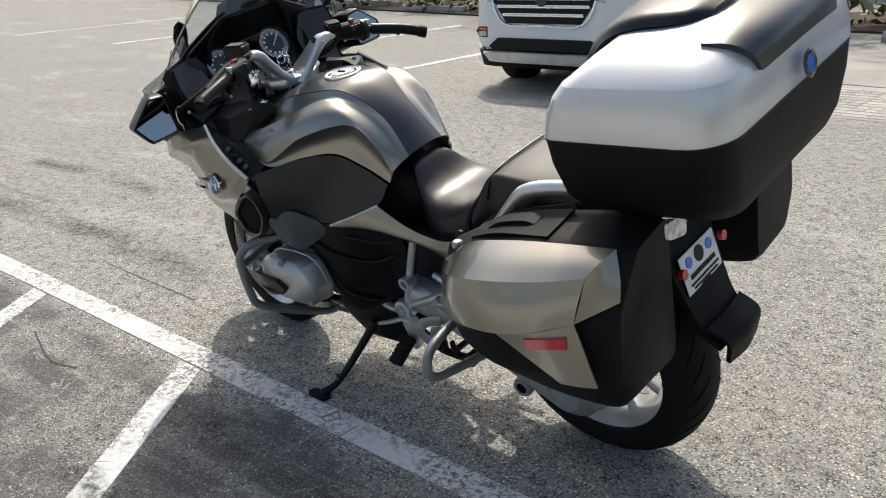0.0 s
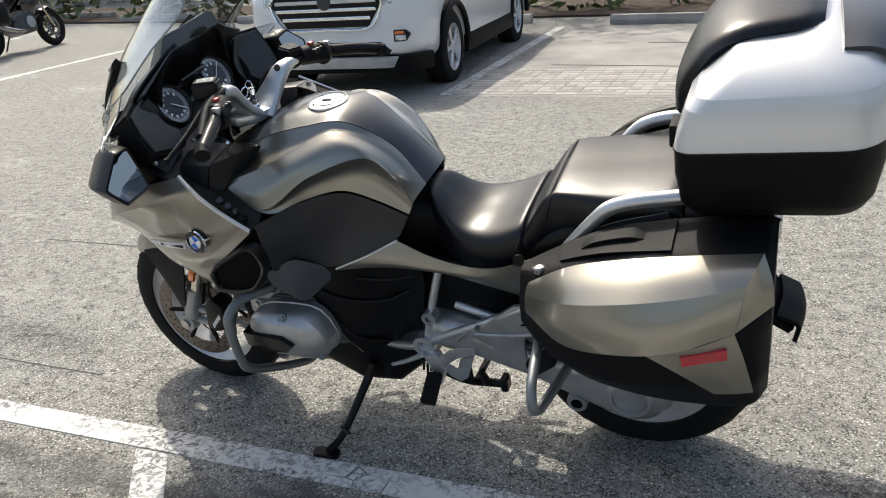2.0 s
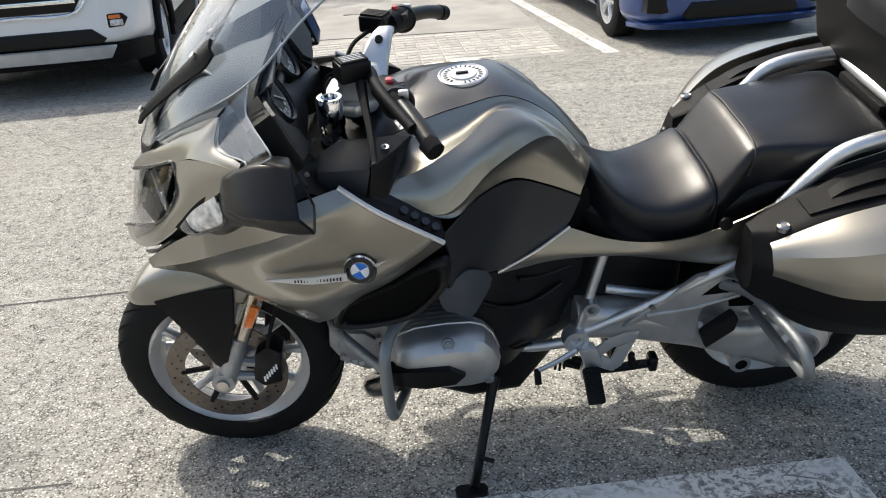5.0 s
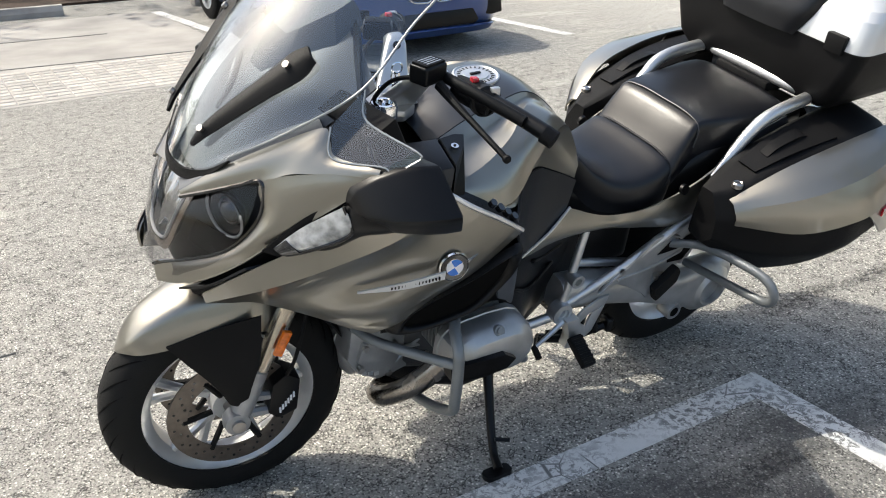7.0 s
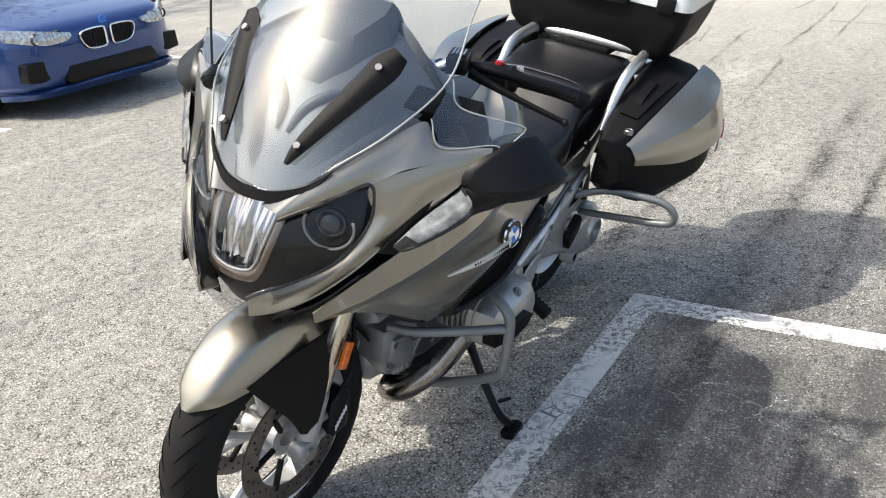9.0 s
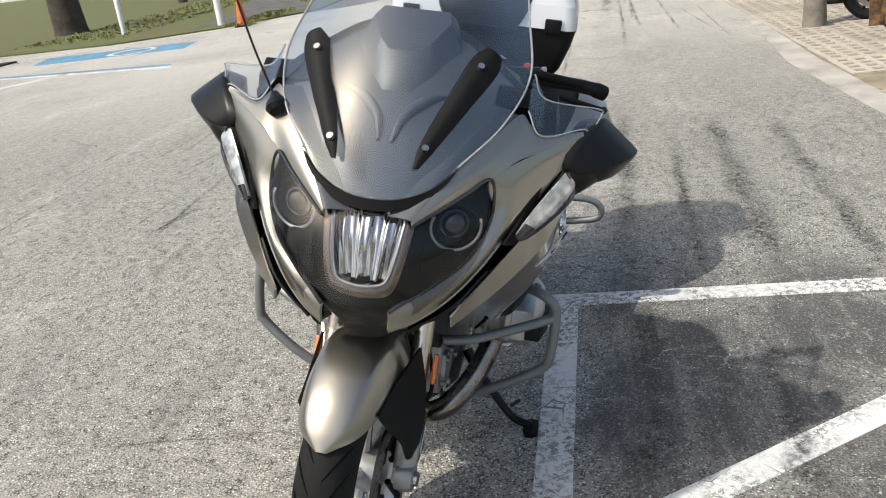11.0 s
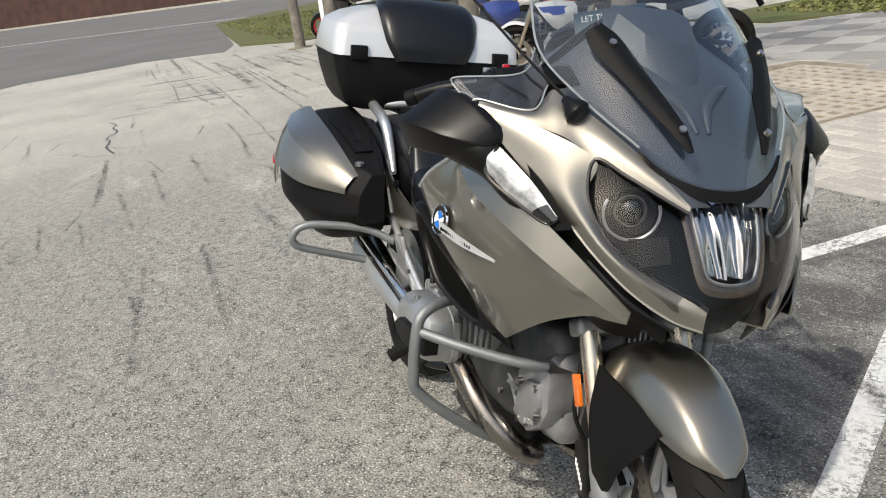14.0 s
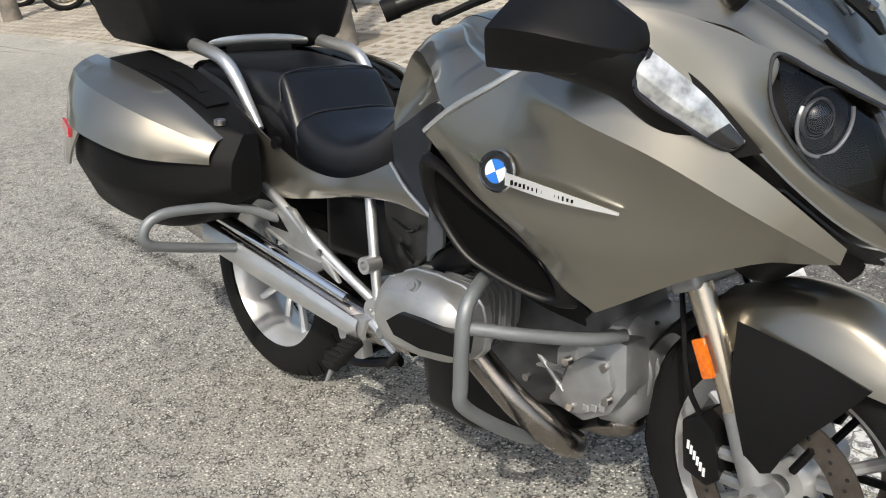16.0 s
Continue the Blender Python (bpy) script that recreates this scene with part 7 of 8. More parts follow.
# pavers and slab between the parked cars
slab = tagged(strip("pavement", [(-0.62, -9.3), (2.5, -9.3), (2.5, -4.9), (-0.62, -4.9)], SLAB, None, 0.0, 0.002), "stained concrete slab with a band of pavers", "paving", kind="structure")
strip("slab_joint", [(-0.35, -6.26), (2.05, -6.50), (2.05, -6.53), (-0.35, -6.29)], SATIN, slab, 0.002, 0.002)
strip("slab_joint", [(0.2, -7.86), (1.3, -7.95), (1.3, -7.98), (0.2, -7.89)], SATIN, slab, 0.002, 0.002)
paver_mesh = {}


def paver(x, y, lx, ly, mat, parent, z=0.0, turn=0.0, name="paver", h=0.008):
    key = (round(lx, 3), round(ly, 3), mat.name)
    if key not in paver_mesh:
        bm = block(-lx / 2, lx / 2, -ly / 2, ly / 2, -0.03, h, 0.006, 1)
        me = bpy.data.meshes.new(name)
        bm.to_mesh(me)
        bm.free()
        me.materials.append(mat)
        paver_mesh[key] = me
    ob = new(name, paver_mesh[key])
    ob.location, ob.rotation_euler = (x, y, z), (0, 0, turn)
    ob.parent = parent
    return ob


# concrete wheel stops
stop_bm = loft([[(x, y, z) for y, z in ((-0.09, 0), (-0.09, 0.06), (-0.06, 0.125), (0.06, 0.125), (0.09, 0.06), (0.09, 0))] for x in (-0.88, -0.86, -0.3, 0.3, 0.86, 0.88)])
first = tagged(part("wheel_stop", stop_bm, CONCRETE, None, "pale concrete wheel stop on the asphalt", 20), category="wheel stop", group="wheel stops")
first.matrix_world = pose(1.22, -9.75, 0, 0, 0, -3)
for x, y in ((-2.05, -9.45), (4.2, -10.1), (11.6, -12.0), (14.4, -13.0), (8.2, -11.2), (-4.9, -9.5)):
    copy_thing(first, pose(x, y, 0, 0, 0, random.uniform(-4, 3)))

# planting strip behind the wheel stops, with a hedge and a pale wall
bed = tagged(part("planting_bed", prism([(-12, -10.2), (6, -10.8), (30, -14.6), (30, -17.5), (6, -13.5), (-12, -13.2)], -0.01, 0.03, 0, "z"), MULCH, None, "strip of dark bark mulch behind the bays", 0), kind="structure", category="planting bed")
rnd = random.Random(5)


def leaf_mass(name, label, boxes, size, mat=None, category="hedge"):
    verts, faces = [], []
    for (x0, x1, y0, y1, z0, z1, n) in boxes:
        for _ in range(n):
            cx, cy, cz = rnd.uniform(x0, x1), rnd.uniform(y0, y1), z0 + (z1 - z0) * rnd.random() ** 0.8
            s = size * rnd.uniform(0.5, 1.4)
            a = Vector((rnd.gauss(0, 1), rnd.gauss(0, 1), rnd.gauss(0, 0.6))).normalized() * s
            b = a.cross(Vector((rnd.gauss(0, 1), rnd.gauss(0, 1), rnd.gauss(0, 1)))).normalized() * s * 0.42
            c = Vector((cx, cy, cz))
            k = len(verts)
            verts += [c - a, c + b * 0.9, c + a, c - b]
            faces.append((k, k + 1, k + 2, k + 3))
    me = bpy.data.meshes.new(name)
    me.from_pydata([tuple(v) for v in verts], [], faces)
    me.materials.append(mat or LEAF)
    return tagged(new(name, me), label, category, kind="stuff")


clumps = []
for k in range(46):
    x = -11 + 0.86 * k + rnd.uniform(-0.3, 0.3)
    y = -11.6 - max(0, x - 6) * 0.16 + rnd.uniform(-0.4, 0.4)
    r = rnd.uniform(0.4, 0.8)
    clumps.append((x - r, x + r, y - 0.5, y + 0.5, 0.05, rnd.uniform(0.7, 1.7), 110))
leaf_mass("hedge", "ragged green hedge on the mulch strip", clumps, 0.12)
tagged(part("wall_north", block(-14, 34, -17.6, -17.3, 0, 3.4, 0.01, 1), WALL, None, "pale rendered boundary wall behind the hedge", 20), kind="structure", category="wall")


def trunk(name, x, y, h, r0, r1, lean, mat, label, rings=22):
    root = tagged(new(name), label, "tree")
    root.location = (x, y, 0)
    line = spline([(0, 0, -0.05), (lean * 0.3, 0, h * 0.35), (lean, lean * 0.4, h)], rings)
    rad = [r0 * 1.12] + [r0 + (r1 - r0) * i / rings + (0.006 if i % 2 else 0) for i in range(1, rings)]
    part("trunk", tube([tuple(p) for p in line], rad, 14, rings * 2), mat, root, "rough grey trunk")
    return root, line[-1]


def palm(x, y, h=5.2, lean=0.15):
    root, tip = trunk("palm_tree", x, y, h, 0.108, 0.088, lean, BARK, "palm tree with a grey ringed trunk in a soil ring")
    crown = bmesh.new()
    for k in range(13):
        a = 2 * math.pi * k / 13 + 0.3 * x
        d = Vector((math.cos(a), math.sin(a), 0))
        up = 0.9 if k % 2 else 0.4
        rib = spline([tip, tip + d * 0.9 + Vector((0, 0, up)), tip + d * 1.9 + Vector((0, 0, up * 0.5 - 0.3))], 16)
        side = d.cross(Vector((0, 0, 1)))
        for i in range(1, 16):
            for s in (-1, 1):
                p = rib[i]
                w = 0.55 * math.sin(math.pi * (i / 17) ** 0.7) + 0.05
                q = p + side * s * w + d * 0.25 * w - Vector((0, 0, 0.35 * w))
                e = d * 0.03
                crown.faces.new([crown.verts.new(v) for v in (p - e, p + e, q)])
    part("crown", crown, LEAF, root, "drooping green fronds", 0)
    ring = tagged(part("tree_pit", prism([(x + 0.26 * math.cos(t) * (1 + 0.12 * math.sin(3 * t)), y + 0.26 * math.sin(t)) for t in [2 * math.pi * j / 20 for j in range(20)]], -0.01, 0.012, 0, "z"), SOIL, None, "sandy soil ring round a palm", 0), kind="structure", category="soil")
    return root


palm(-3.42, 2.97, 5.0, 0.1)
palm(-6.4, 2.8, 5.2, 0.2)
palm(-9.9, 2.8, 5.3, 0.1)
palm(-12.1, 2.5, 5.2, -0.3)
palm(-15.8, 2.55, 5.2, 0.2)
trunk("garden_tree", -17.5, -12.4, 4.5, 0.42, 0.25, 0.3, DARK_BARK, "thick dark tree trunk on the verge")
for x, y in ((-0.3, -11.4), (3.9, -12.2), (-5.0, -11.8), (9.5, -13.0), (16, -14.2)):
    root, tip = trunk("garden_tree", x, y, 3.6, 0.09, 0.05, 0.2, DARK_BARK, "thin dark tree rising from the hedge")
    cr_bm = bmesh.new()
    for _ in range(700):
        c = tip + Vector((rnd.gauss(0, 0.8), rnd.gauss(0, 0.7), rnd.gauss(0.1, 0.6)))
        a = Vector((rnd.gauss(0, 1), rnd.gauss(0, 1), rnd.gauss(0, 0.7))).normalized() * 0.11
        b = a.cross(Vector((rnd.gauss(0, 1), rnd.gauss(0, 1), rnd.gauss(0, 1)))).normalized() * 0.05
        cr_bm.faces.new([cr_bm.verts.new(v) for v in (c - a, c + b, c + a, c - b)])
    part("crown", cr_bm, LEAF, root, "loose green crown", 0)

# paved display area by the palms
yard = tagged(strip("pavement", [(-30, 3.25), (-4.6, 2.2), (-1.15, 2.48), (6, 3.0), (6, 14), (-30, 14)], CONCRETE, None, 0.0, 0.004), "light grey paved display yard", "paving", kind="structure")

# lawns, road, far wall
for pts in ([(-13.3, -9.0), (-14.2, -7.1), (-16.2, -5.5), (-22, -5.6), (-38, -8.4), (-52, -17), (-60, -45), (-16, -45), (-14, -20)], [(-17.6, 2.9), (-19.2, 1.7), (-25, 2.0), (-35, 2.6), (-45, 10), (-45, 40), (-30, 40), (-30, 14), (-18.5, 9)]):
    tagged(part("lawn", prism(pts, -0.01, 0.03, 0, "z"), GRASS, None, "patchy dry lawn beside the driveway", 0), kind="structure", category="lawn")
tagged(part("lawn", prism([(-8.6, 7.1), (-6.8, 7.2), (-6.0, 8.7), (-3.5, 11), (4, 16), (-9, 16)], -0.01, 0.03, 0, "z"), GRASS, None, "green lawn beyond the paved yard", 0), kind="structure", category="lawn")
tagged(part("road", prism([(-15.3, -6.6), (-16.4, -4.6), (-18.6, -3.2), (-19.2, -0.6), (-18.2, 1.2), (-20.4, 1.68), (-36, 2.75), (-45, 1.1), (-49, -4.3), (-51, -10.4), (-38, -8.4), (-22, -5.6), (-16.2, -5.5)], -0.01, 0.006, 0, "z"), ROAD, None, "asphalt apron between lawns and road, partly darkened for tree shadow", 0), kind="structure", category="road")
DIRT = material("grey_verge_soil", (0.105, 0.10, 0.092), 0.95, 0, 0, 0.45, 2.5, 0.8, 60)
tagged(part("verge_soil", prism([(-14.6, -7.9), (-15.6, -6.7), (-16.6, -5.9), (-18.2, -6.4), (-22, -7.6), (-28, -10.2), (-27.5, -11.2), (-21, -9.2), (-17.5, -8.0)], -0.01, 0.034, 0, "z"), DIRT, None, "bare grey soil track across the verge", 0), kind="structure", category="soil")
tufts = []
for x0, x1, y0, y1, n in ((-27, -14.4, -12, -9.4, 2600), (-17.0, -14.0, -6.9, -6.2, 700), (-27, -19, -6.9, -5.8, 1500), (-34, -18.6, 2.6, 7.5, 4500), (-8.2, -5.2, 8.0, 10.5, 2000)):
    tufts.append((x0, x1, y0, y1, 0.03, 0.07, n))
leaf_mass("grass", "short dry grass tufts", tufts, 0.045, BLADE, "grass")
tagged(part("road", prism([(-35, 3.2), (-52, -12), (-66, -40), (-135, -40), (-100, 0), (-70, 34), (-45, 34)], -0.01, 0.012, 0, "z"), ROAD, None, "grey public road beyond the lawns", 0), kind="structure", category="road")
tagged(part("road_line", prism([(-36.5, 5.5), (-36.2, 5.7), (-68.0, -28), (-68.5, -28)], 0.0, 0.02, 0, "z"), LINE, None, "white road edge line", 0), kind="structure", category="road marking")
tagged(part("pavement", prism([(-80, 14), (-106, -8), (-128, -30), (-132, -28), (-109, -6), (-83, 17)], -0.01, 0.14, 0, "z"), CONCRETE, None, "pale pavement along the far side of the road", 0), kind="structure", category="pavement")
for a, b in (((-84, 17), (-112, -7)), ((-112, -7), (-140, -34)), ((-60, 45), (-84, 17)), ((-140, -34), (-260, -108))):
    d = Vector((b[0] - a[0], b[1] - a[1], 0))
    n = Vector((-d.y, d.x, 0)).normalized() * 0.3
    pts = [(a[0], a[1]), (b[0], b[1]), (b[0] + n.x, b[1] + n.y), (a[0] + n.x, a[1] + n.y)]
    tagged(part("wall_west", prism(pts, 0, 3.6 if a[0] > -139 else 6.5, 0, "z"), SHADED_BRICK_WALL, None, "red-brown boundary wall across the road, tree shade in its colour", 0), kind="structure", category="wall")
far = []
for k in range(60):
    f = k / 59
    x, y = -66 - 80 * f + rnd.uniform(-2, 2), 44 - 84 * f + rnd.uniform(-2, 2)
    far.append((x - 5, x - 1, y - 2.5, y + 2.5, 0.5, rnd.uniform(5, 10), 90))
for k in range(34):
    f = k / 33
    x, y = -118 - 120 * f, -28 - 74 * f + rnd.uniform(-3, 3)
    far.append((x - 4, x + 4, y - 3, y + 3, 0.3, rnd.uniform(7, 13), 110))
leaf_mass("far_trees", "dark green trees behind the boundary wall", far, 0.8, None, "trees")

# ---------------- parked cars ----------------
CAR_WHITE = material("white_car_paint", (0.74, 0.75, 0.76), 0.28, 0.0, 1.0, 0.03, 1.0)
# blue taken darker, so the coupe's shade sits in its paint
SHADED_CAR_BLUE = material("shaded_blue_car_paint", (0.012, 0.05, 0.20), 0.28, 0.45, 1.0, 0.05, 1.0)
TINT = material("tinted_glass", (0.012, 0.014, 0.016), 0.04, 0, 0.5)


def body_rings(sections, n=5):
    return loft([[(x, y, z) for x, z in rounded(0, (z0 + z1) / 2, hw, (z1 - z0) / 2, min(r, (z1 - z0) * 0.49), n)] for y, hw, z0, z1, r in sections])


def arched(base, axles, radius):
    """Body sections with the wheel arches left open below."""
    ys = sorted({q[0] for q in base} | {a + d for a in axles for d in (-radius, -radius * 0.97, -radius * 0.8, -radius * 0.5, 0.0, radius * 0.5, radius * 0.8, radius * 0.97, radius)}, reverse=True)
    out = []
    for y in ys:
        for p, q in zip(base, base[1:]):
            if p[0] >= y >= q[0]:
                t = (p[0] - y) / max(1e-6, p[0] - q[0])
                s = [p[k] + (q[k] - p[k]) * t for k in range(5)]
        for a in axles:
            if abs(y - a) < radius * 0.999:
                s[2] = max(s[2], 0.33 + math.sqrt(max(0.0, radius ** 2 - (y - a) ** 2)))
        out.append((y, s[1], s[2], s[3], s[4]))
    return out


def car_wheel(root, x, y, r, w, spokes, rim_mat):
    s = 1 if x > 0 else -1
    prof = [(r * 0.66, -w / 2), (r * 0.9, -w / 2), (r * 0.985, -w * 0.42), (r, -w * 0.25), (r, w * 0.25), (r * 0.985, w * 0.42), (r * 0.9, w / 2), (r * 0.66, w / 2), (r * 0.66, -w / 2)]
    wheel = part("wheel", lathe(prof, (x, y, r), "x", 40), RUBBER, root, "black tyre on an alloy wheel")
    rim = lathe([(r * 0.60, -w * 0.3), (r * 0.67, -w * 0.5), (r * 0.675, w * 0.5), (r * 0.60, w * 0.46), (r * 0.57, w * 0.2), (r * 0.60, -w * 0.3)], (x, y, r), "x", 36)
    for k in range(spokes):
        a = 2 * math.pi * k / spokes
        for d in (-0.09, 0.09):
            tube([(x + s * w * 0.38, y + q * math.cos(a + d * f), r + q * math.sin(a + d * f)) for q, f in ((0.03, 0.2), (r * 0.35, 1), (r * 0.62, 1.6))], [0.02, 0.014, 0.014], 6, 4, rim)
    disc(rim, (x + s * w * 0.36, y, r), 0.06, (1, 0, 0), 16, 0.03)
    part("rim", rim, rim_mat, wheel, "split-spoke alloy rim")
    part("brake_disc", disc(None, (x + s * w * 0.12, y, r), r * 0.5, (1, 0, 0), 28, 0.02), STEEL, wheel)
    return wheel


def car_shell(name, label, paint, body, roof, axles, r, half, arch):
    root = tagged(new(name), label, "car")
    part("body", body_rings(arched(body, axles, arch)), paint, root, "", 35)
    part("cabin_glass", body_rings(roof), TINT, root, "dark tinted cabin glass", 35)
    part("underbody", block(-half * 0.72, half * 0.72, body[-1][0] + 0.2, body[0][0] - 0.35, 0.22, 0.55, 0.03, 1), SATIN, root)
    for a in axles:
        part("wheel_well", block(-half * 0.9, half * 0.9, a - arch * 0.92, a + arch * 0.92, 0.40, 0.72, 0.02, 1), SATIN, root)
        for s in (1, -1):
            car_wheel(root, s * (half - 0.135), a, r, 0.225, 5 if paint is CAR_WHITE else 5, RIM_ALU)
    return root


suv = car_shell("suv", "white compact SUV parked nose out", CAR_WHITE,
                [(0.0, 0.60, 0.42, 0.90, 0.10), (-0.05, 0.74, 0.41, 0.96, 0.11), (-0.14, 0.82, 0.40, 1.0, 0.12), (-0.30, 0.88, 0.38, 1.04, 0.14), (-0.7, 0.905, 0.25, 1.09, 0.17), (-1.2, 0.915, 0.25, 1.13, 0.17), (-2.5, 0.92, 0.25, 1.15, 0.16), (-4.2, 0.905, 0.27, 1.16, 0.16), (-4.45, 0.85, 0.34, 1.12, 0.15), (-4.5, 0.75, 0.4, 1.05, 0.12)],
                [(-1.2, 0.78, 1.05, 1.14, 0.04), (-1.6, 0.75, 1.05, 1.40, 0.12), (-2.05, 0.70, 1.05, 1.60, 0.16), (-2.8, 0.69, 1.05, 1.67, 0.16), (-3.8, 0.67, 1.05, 1.63, 0.16), (-4.25, 0.70, 1.05, 1.35, 0.12), (-4.4, 0.74, 1.05, 1.15, 0.04)],
                (-0.90, -3.59), 0.345, 0.92, 0.41)
part("roof", body_rings([(-2.0, 0.64, 1.585, 1.62, 0.015), (-2.4, 0.655, 1.63, 1.675, 0.02), (-3.0, 0.655, 1.645, 1.69, 0.02), (-3.9, 0.63, 1.60, 1.64, 0.015)]), CAR_WHITE, suv, "white roof", 35)
for s in (1, -1):
    part("arch_trim", tube([(s * 0.917, -0.90 + 0.425 * math.cos(a), 0.34 + 0.425 * math.sin(a)) for a in [math.pi * k / 8 for k in range(9)]], 0.03, 8, 30), BLACK, suv, "black wheel arch trim")
    part("arch_trim", tube([(s * 0.917, -3.59 + 0.425 * math.cos(a), 0.34 + 0.425 * math.sin(a)) for a in [math.pi * k / 8 for k in range(9)]], 0.03, 8, 30), BLACK, suv, "black wheel arch trim")
    part("sill", block(s * 0.90 - 0.03, s * 0.90 + 0.03, -3.2, -1.3, 0.24, 0.42, 0.02, 2), BLACK, suv, "black sill cladding")
    head = part("headlight", panel([[(0.40 * s, -0.005, 0.90), (0.60 * s, -0.02, 0.945), (0.83 * s, -0.22, 1.0)], [(0.42 * s, 0.0, 0.86), (0.63 * s, -0.015, 0.875), (0.86 * s, -0.22, 0.93)], [(0.46 * s, 0.0, 0.83), (0.66 * s, -0.03, 0.83), (0.865 * s, -0.21, 0.875)]], 8, 12, 0.03), LENS_WHITE, suv, "clear swept headlight", 50)
    fog = part("fog_recess", prism([(0.53 * s, 0.585), (0.59 * s, 0.63), (0.74 * s, 0.625), (0.775 * s, 0.585), (0.74 * s, 0.53), (0.60 * s, 0.52)], 0.012, -0.12, 0.008), SATIN, suv, "black fog lamp recess", 30)
    fog.location = (0, 0.045, 0)
    fog.rotation_euler = (0, 0, radians(-6 * s))
    part("fog_lamp", block(s * 0.69 - 0.05, s * 0.69 + 0.05, 0.0, 0.022, 0.535, 0.585, 0.012, 2), LENS_WHITE, fog, "clear fog lamp")
    part("turn_lamp", block(s * 0.68 - 0.045, s * 0.68 + 0.045, 0.0, 0.022, 0.588, 0.618, 0.01, 2), ORANGE, fog, "amber turn lamp")
grille = part("grille", prism([(-0.50, 0.94), (0.50, 0.94), (0.535, 0.86), (0.40, 0.665), (-0.40, 0.665), (-0.535, 0.86)], 0.012, -0.1, 0.012), SATIN, suv, "black grille with chrome slats", 30)
part("grille_frame", tube([(-0.50, 0.016, 0.945), (-0.54, 0.016, 0.86), (-0.405, 0.016, 0.66), (0, 0.02, 0.65), (0.405, 0.016, 0.66), (0.54, 0.016, 0.86), (0.50, 0.016, 0.945)], 0.012, 8, 60), CHROME, grille)
for z, w in ((0.89, 0.49), (0.82, 0.49), (0.745, 0.43)):
    part("grille_slat", block(-w, w, 0.0, 0.028, z - 0.016, z + 0.016, 0.008, 2), CHROME if z < 0.85 else RIM_ALU, grille)
part("badge", lathe([(0, 0.012), (0.06, 0.010), (0.068, 0.0), (0, 0.0)], (0, 0.026, 0.885), "y", 30), GREY_PAINT, grille, "oval dark badge")
part("lower_intake", prism([(-0.50, 0.53), (0.50, 0.53), (0.60, 0.45), (0.56, 0.415), (-0.56, 0.415), (-0.60, 0.45)], 0.014, -0.1, 0.01), SATIN, suv, "black lower air intake")
part("skid_plate", panel([[(-0.66, 0.0, 0.40), (-0.45, 0.022, 0.405), (0, 0.026, 0.405), (0.45, 0.022, 0.405), (0.66, 0.0, 0.40)], [(-0.60, -0.03, 0.315), (-0.42, -0.005, 0.31), (0, 0.0, 0.31), (0.42, -0.005, 0.31), (0.60, -0.03, 0.315)]], 5, 16, 0.03), RIM_ALU, suv, "silver skid plate")
part("bumper_valance", panel([[(-0.89, -0.30, 0.40), (-0.76, -0.07, 0.40), (-0.55, -0.01, 0.40), (0, 0.01, 0.40), (0.55, -0.01, 0.40), (0.76, -0.07, 0.40), (0.89, -0.30, 0.40)], [(-0.88, -0.32, 0.25), (-0.75, -0.12, 0.25), (-0.55, -0.05, 0.25), (0, -0.04, 0.25), (0.55, -0.05, 0.25), (0.75, -0.12, 0.25), (0.88, -0.32, 0.25)]], 6, 24, 0.03), BLACK, suv, "black bumper valance")
suv.matrix_world = pose(3.62, -4.72, -0.02, 0, 0, 4)

coupe = car_shell("coupe", "blue two-door coupe parked nose out, its shade in the paint colour", SHADED_CAR_BLUE,
                  [(0.0, 0.48, 0.30, 0.62, 0.12), (-0.05, 0.66, 0.22, 0.67, 0.14), (-0.16, 0.78, 0.17, 0.70, 0.15), (-0.36, 0.855, 0.16, 0.74, 0.16), (-0.8, 0.88, 0.16, 0.81, 0.17), (-1.35, 0.885, 0.17, 0.88, 0.17), (-2.5, 0.885, 0.18, 0.92, 0.16), (-3.9, 0.885, 0.2, 0.94, 0.16), (-4.3, 0.82, 0.26, 0.92, 0.15), (-4.42, 0.70, 0.34, 0.86, 0.12)],
                  [(-1.3, 0.72, 0.80, 0.89, 0.03), (-1.9, 0.66, 0.80, 1.24, 0.12), (-2.3, 0.60, 0.80, 1.36, 0.15), (-2.9, 0.59, 0.80, 1.38, 0.15), (-3.5, 0.60, 0.80, 1.27, 0.14), (-4.1, 0.66, 0.80, 0.98, 0.05)],
                  (-0.83, -3.52), 0.325, 0.885, 0.37)
part("roof", body_rings([(-2.2, 0.55, 1.32, 1.36, 0.015), (-2.6, 0.565, 1.36, 1.395, 0.016), (-3.2, 0.56, 1.31, 1.35, 0.015)]), SHADED_CAR_BLUE, coupe, "blue roof", 35)
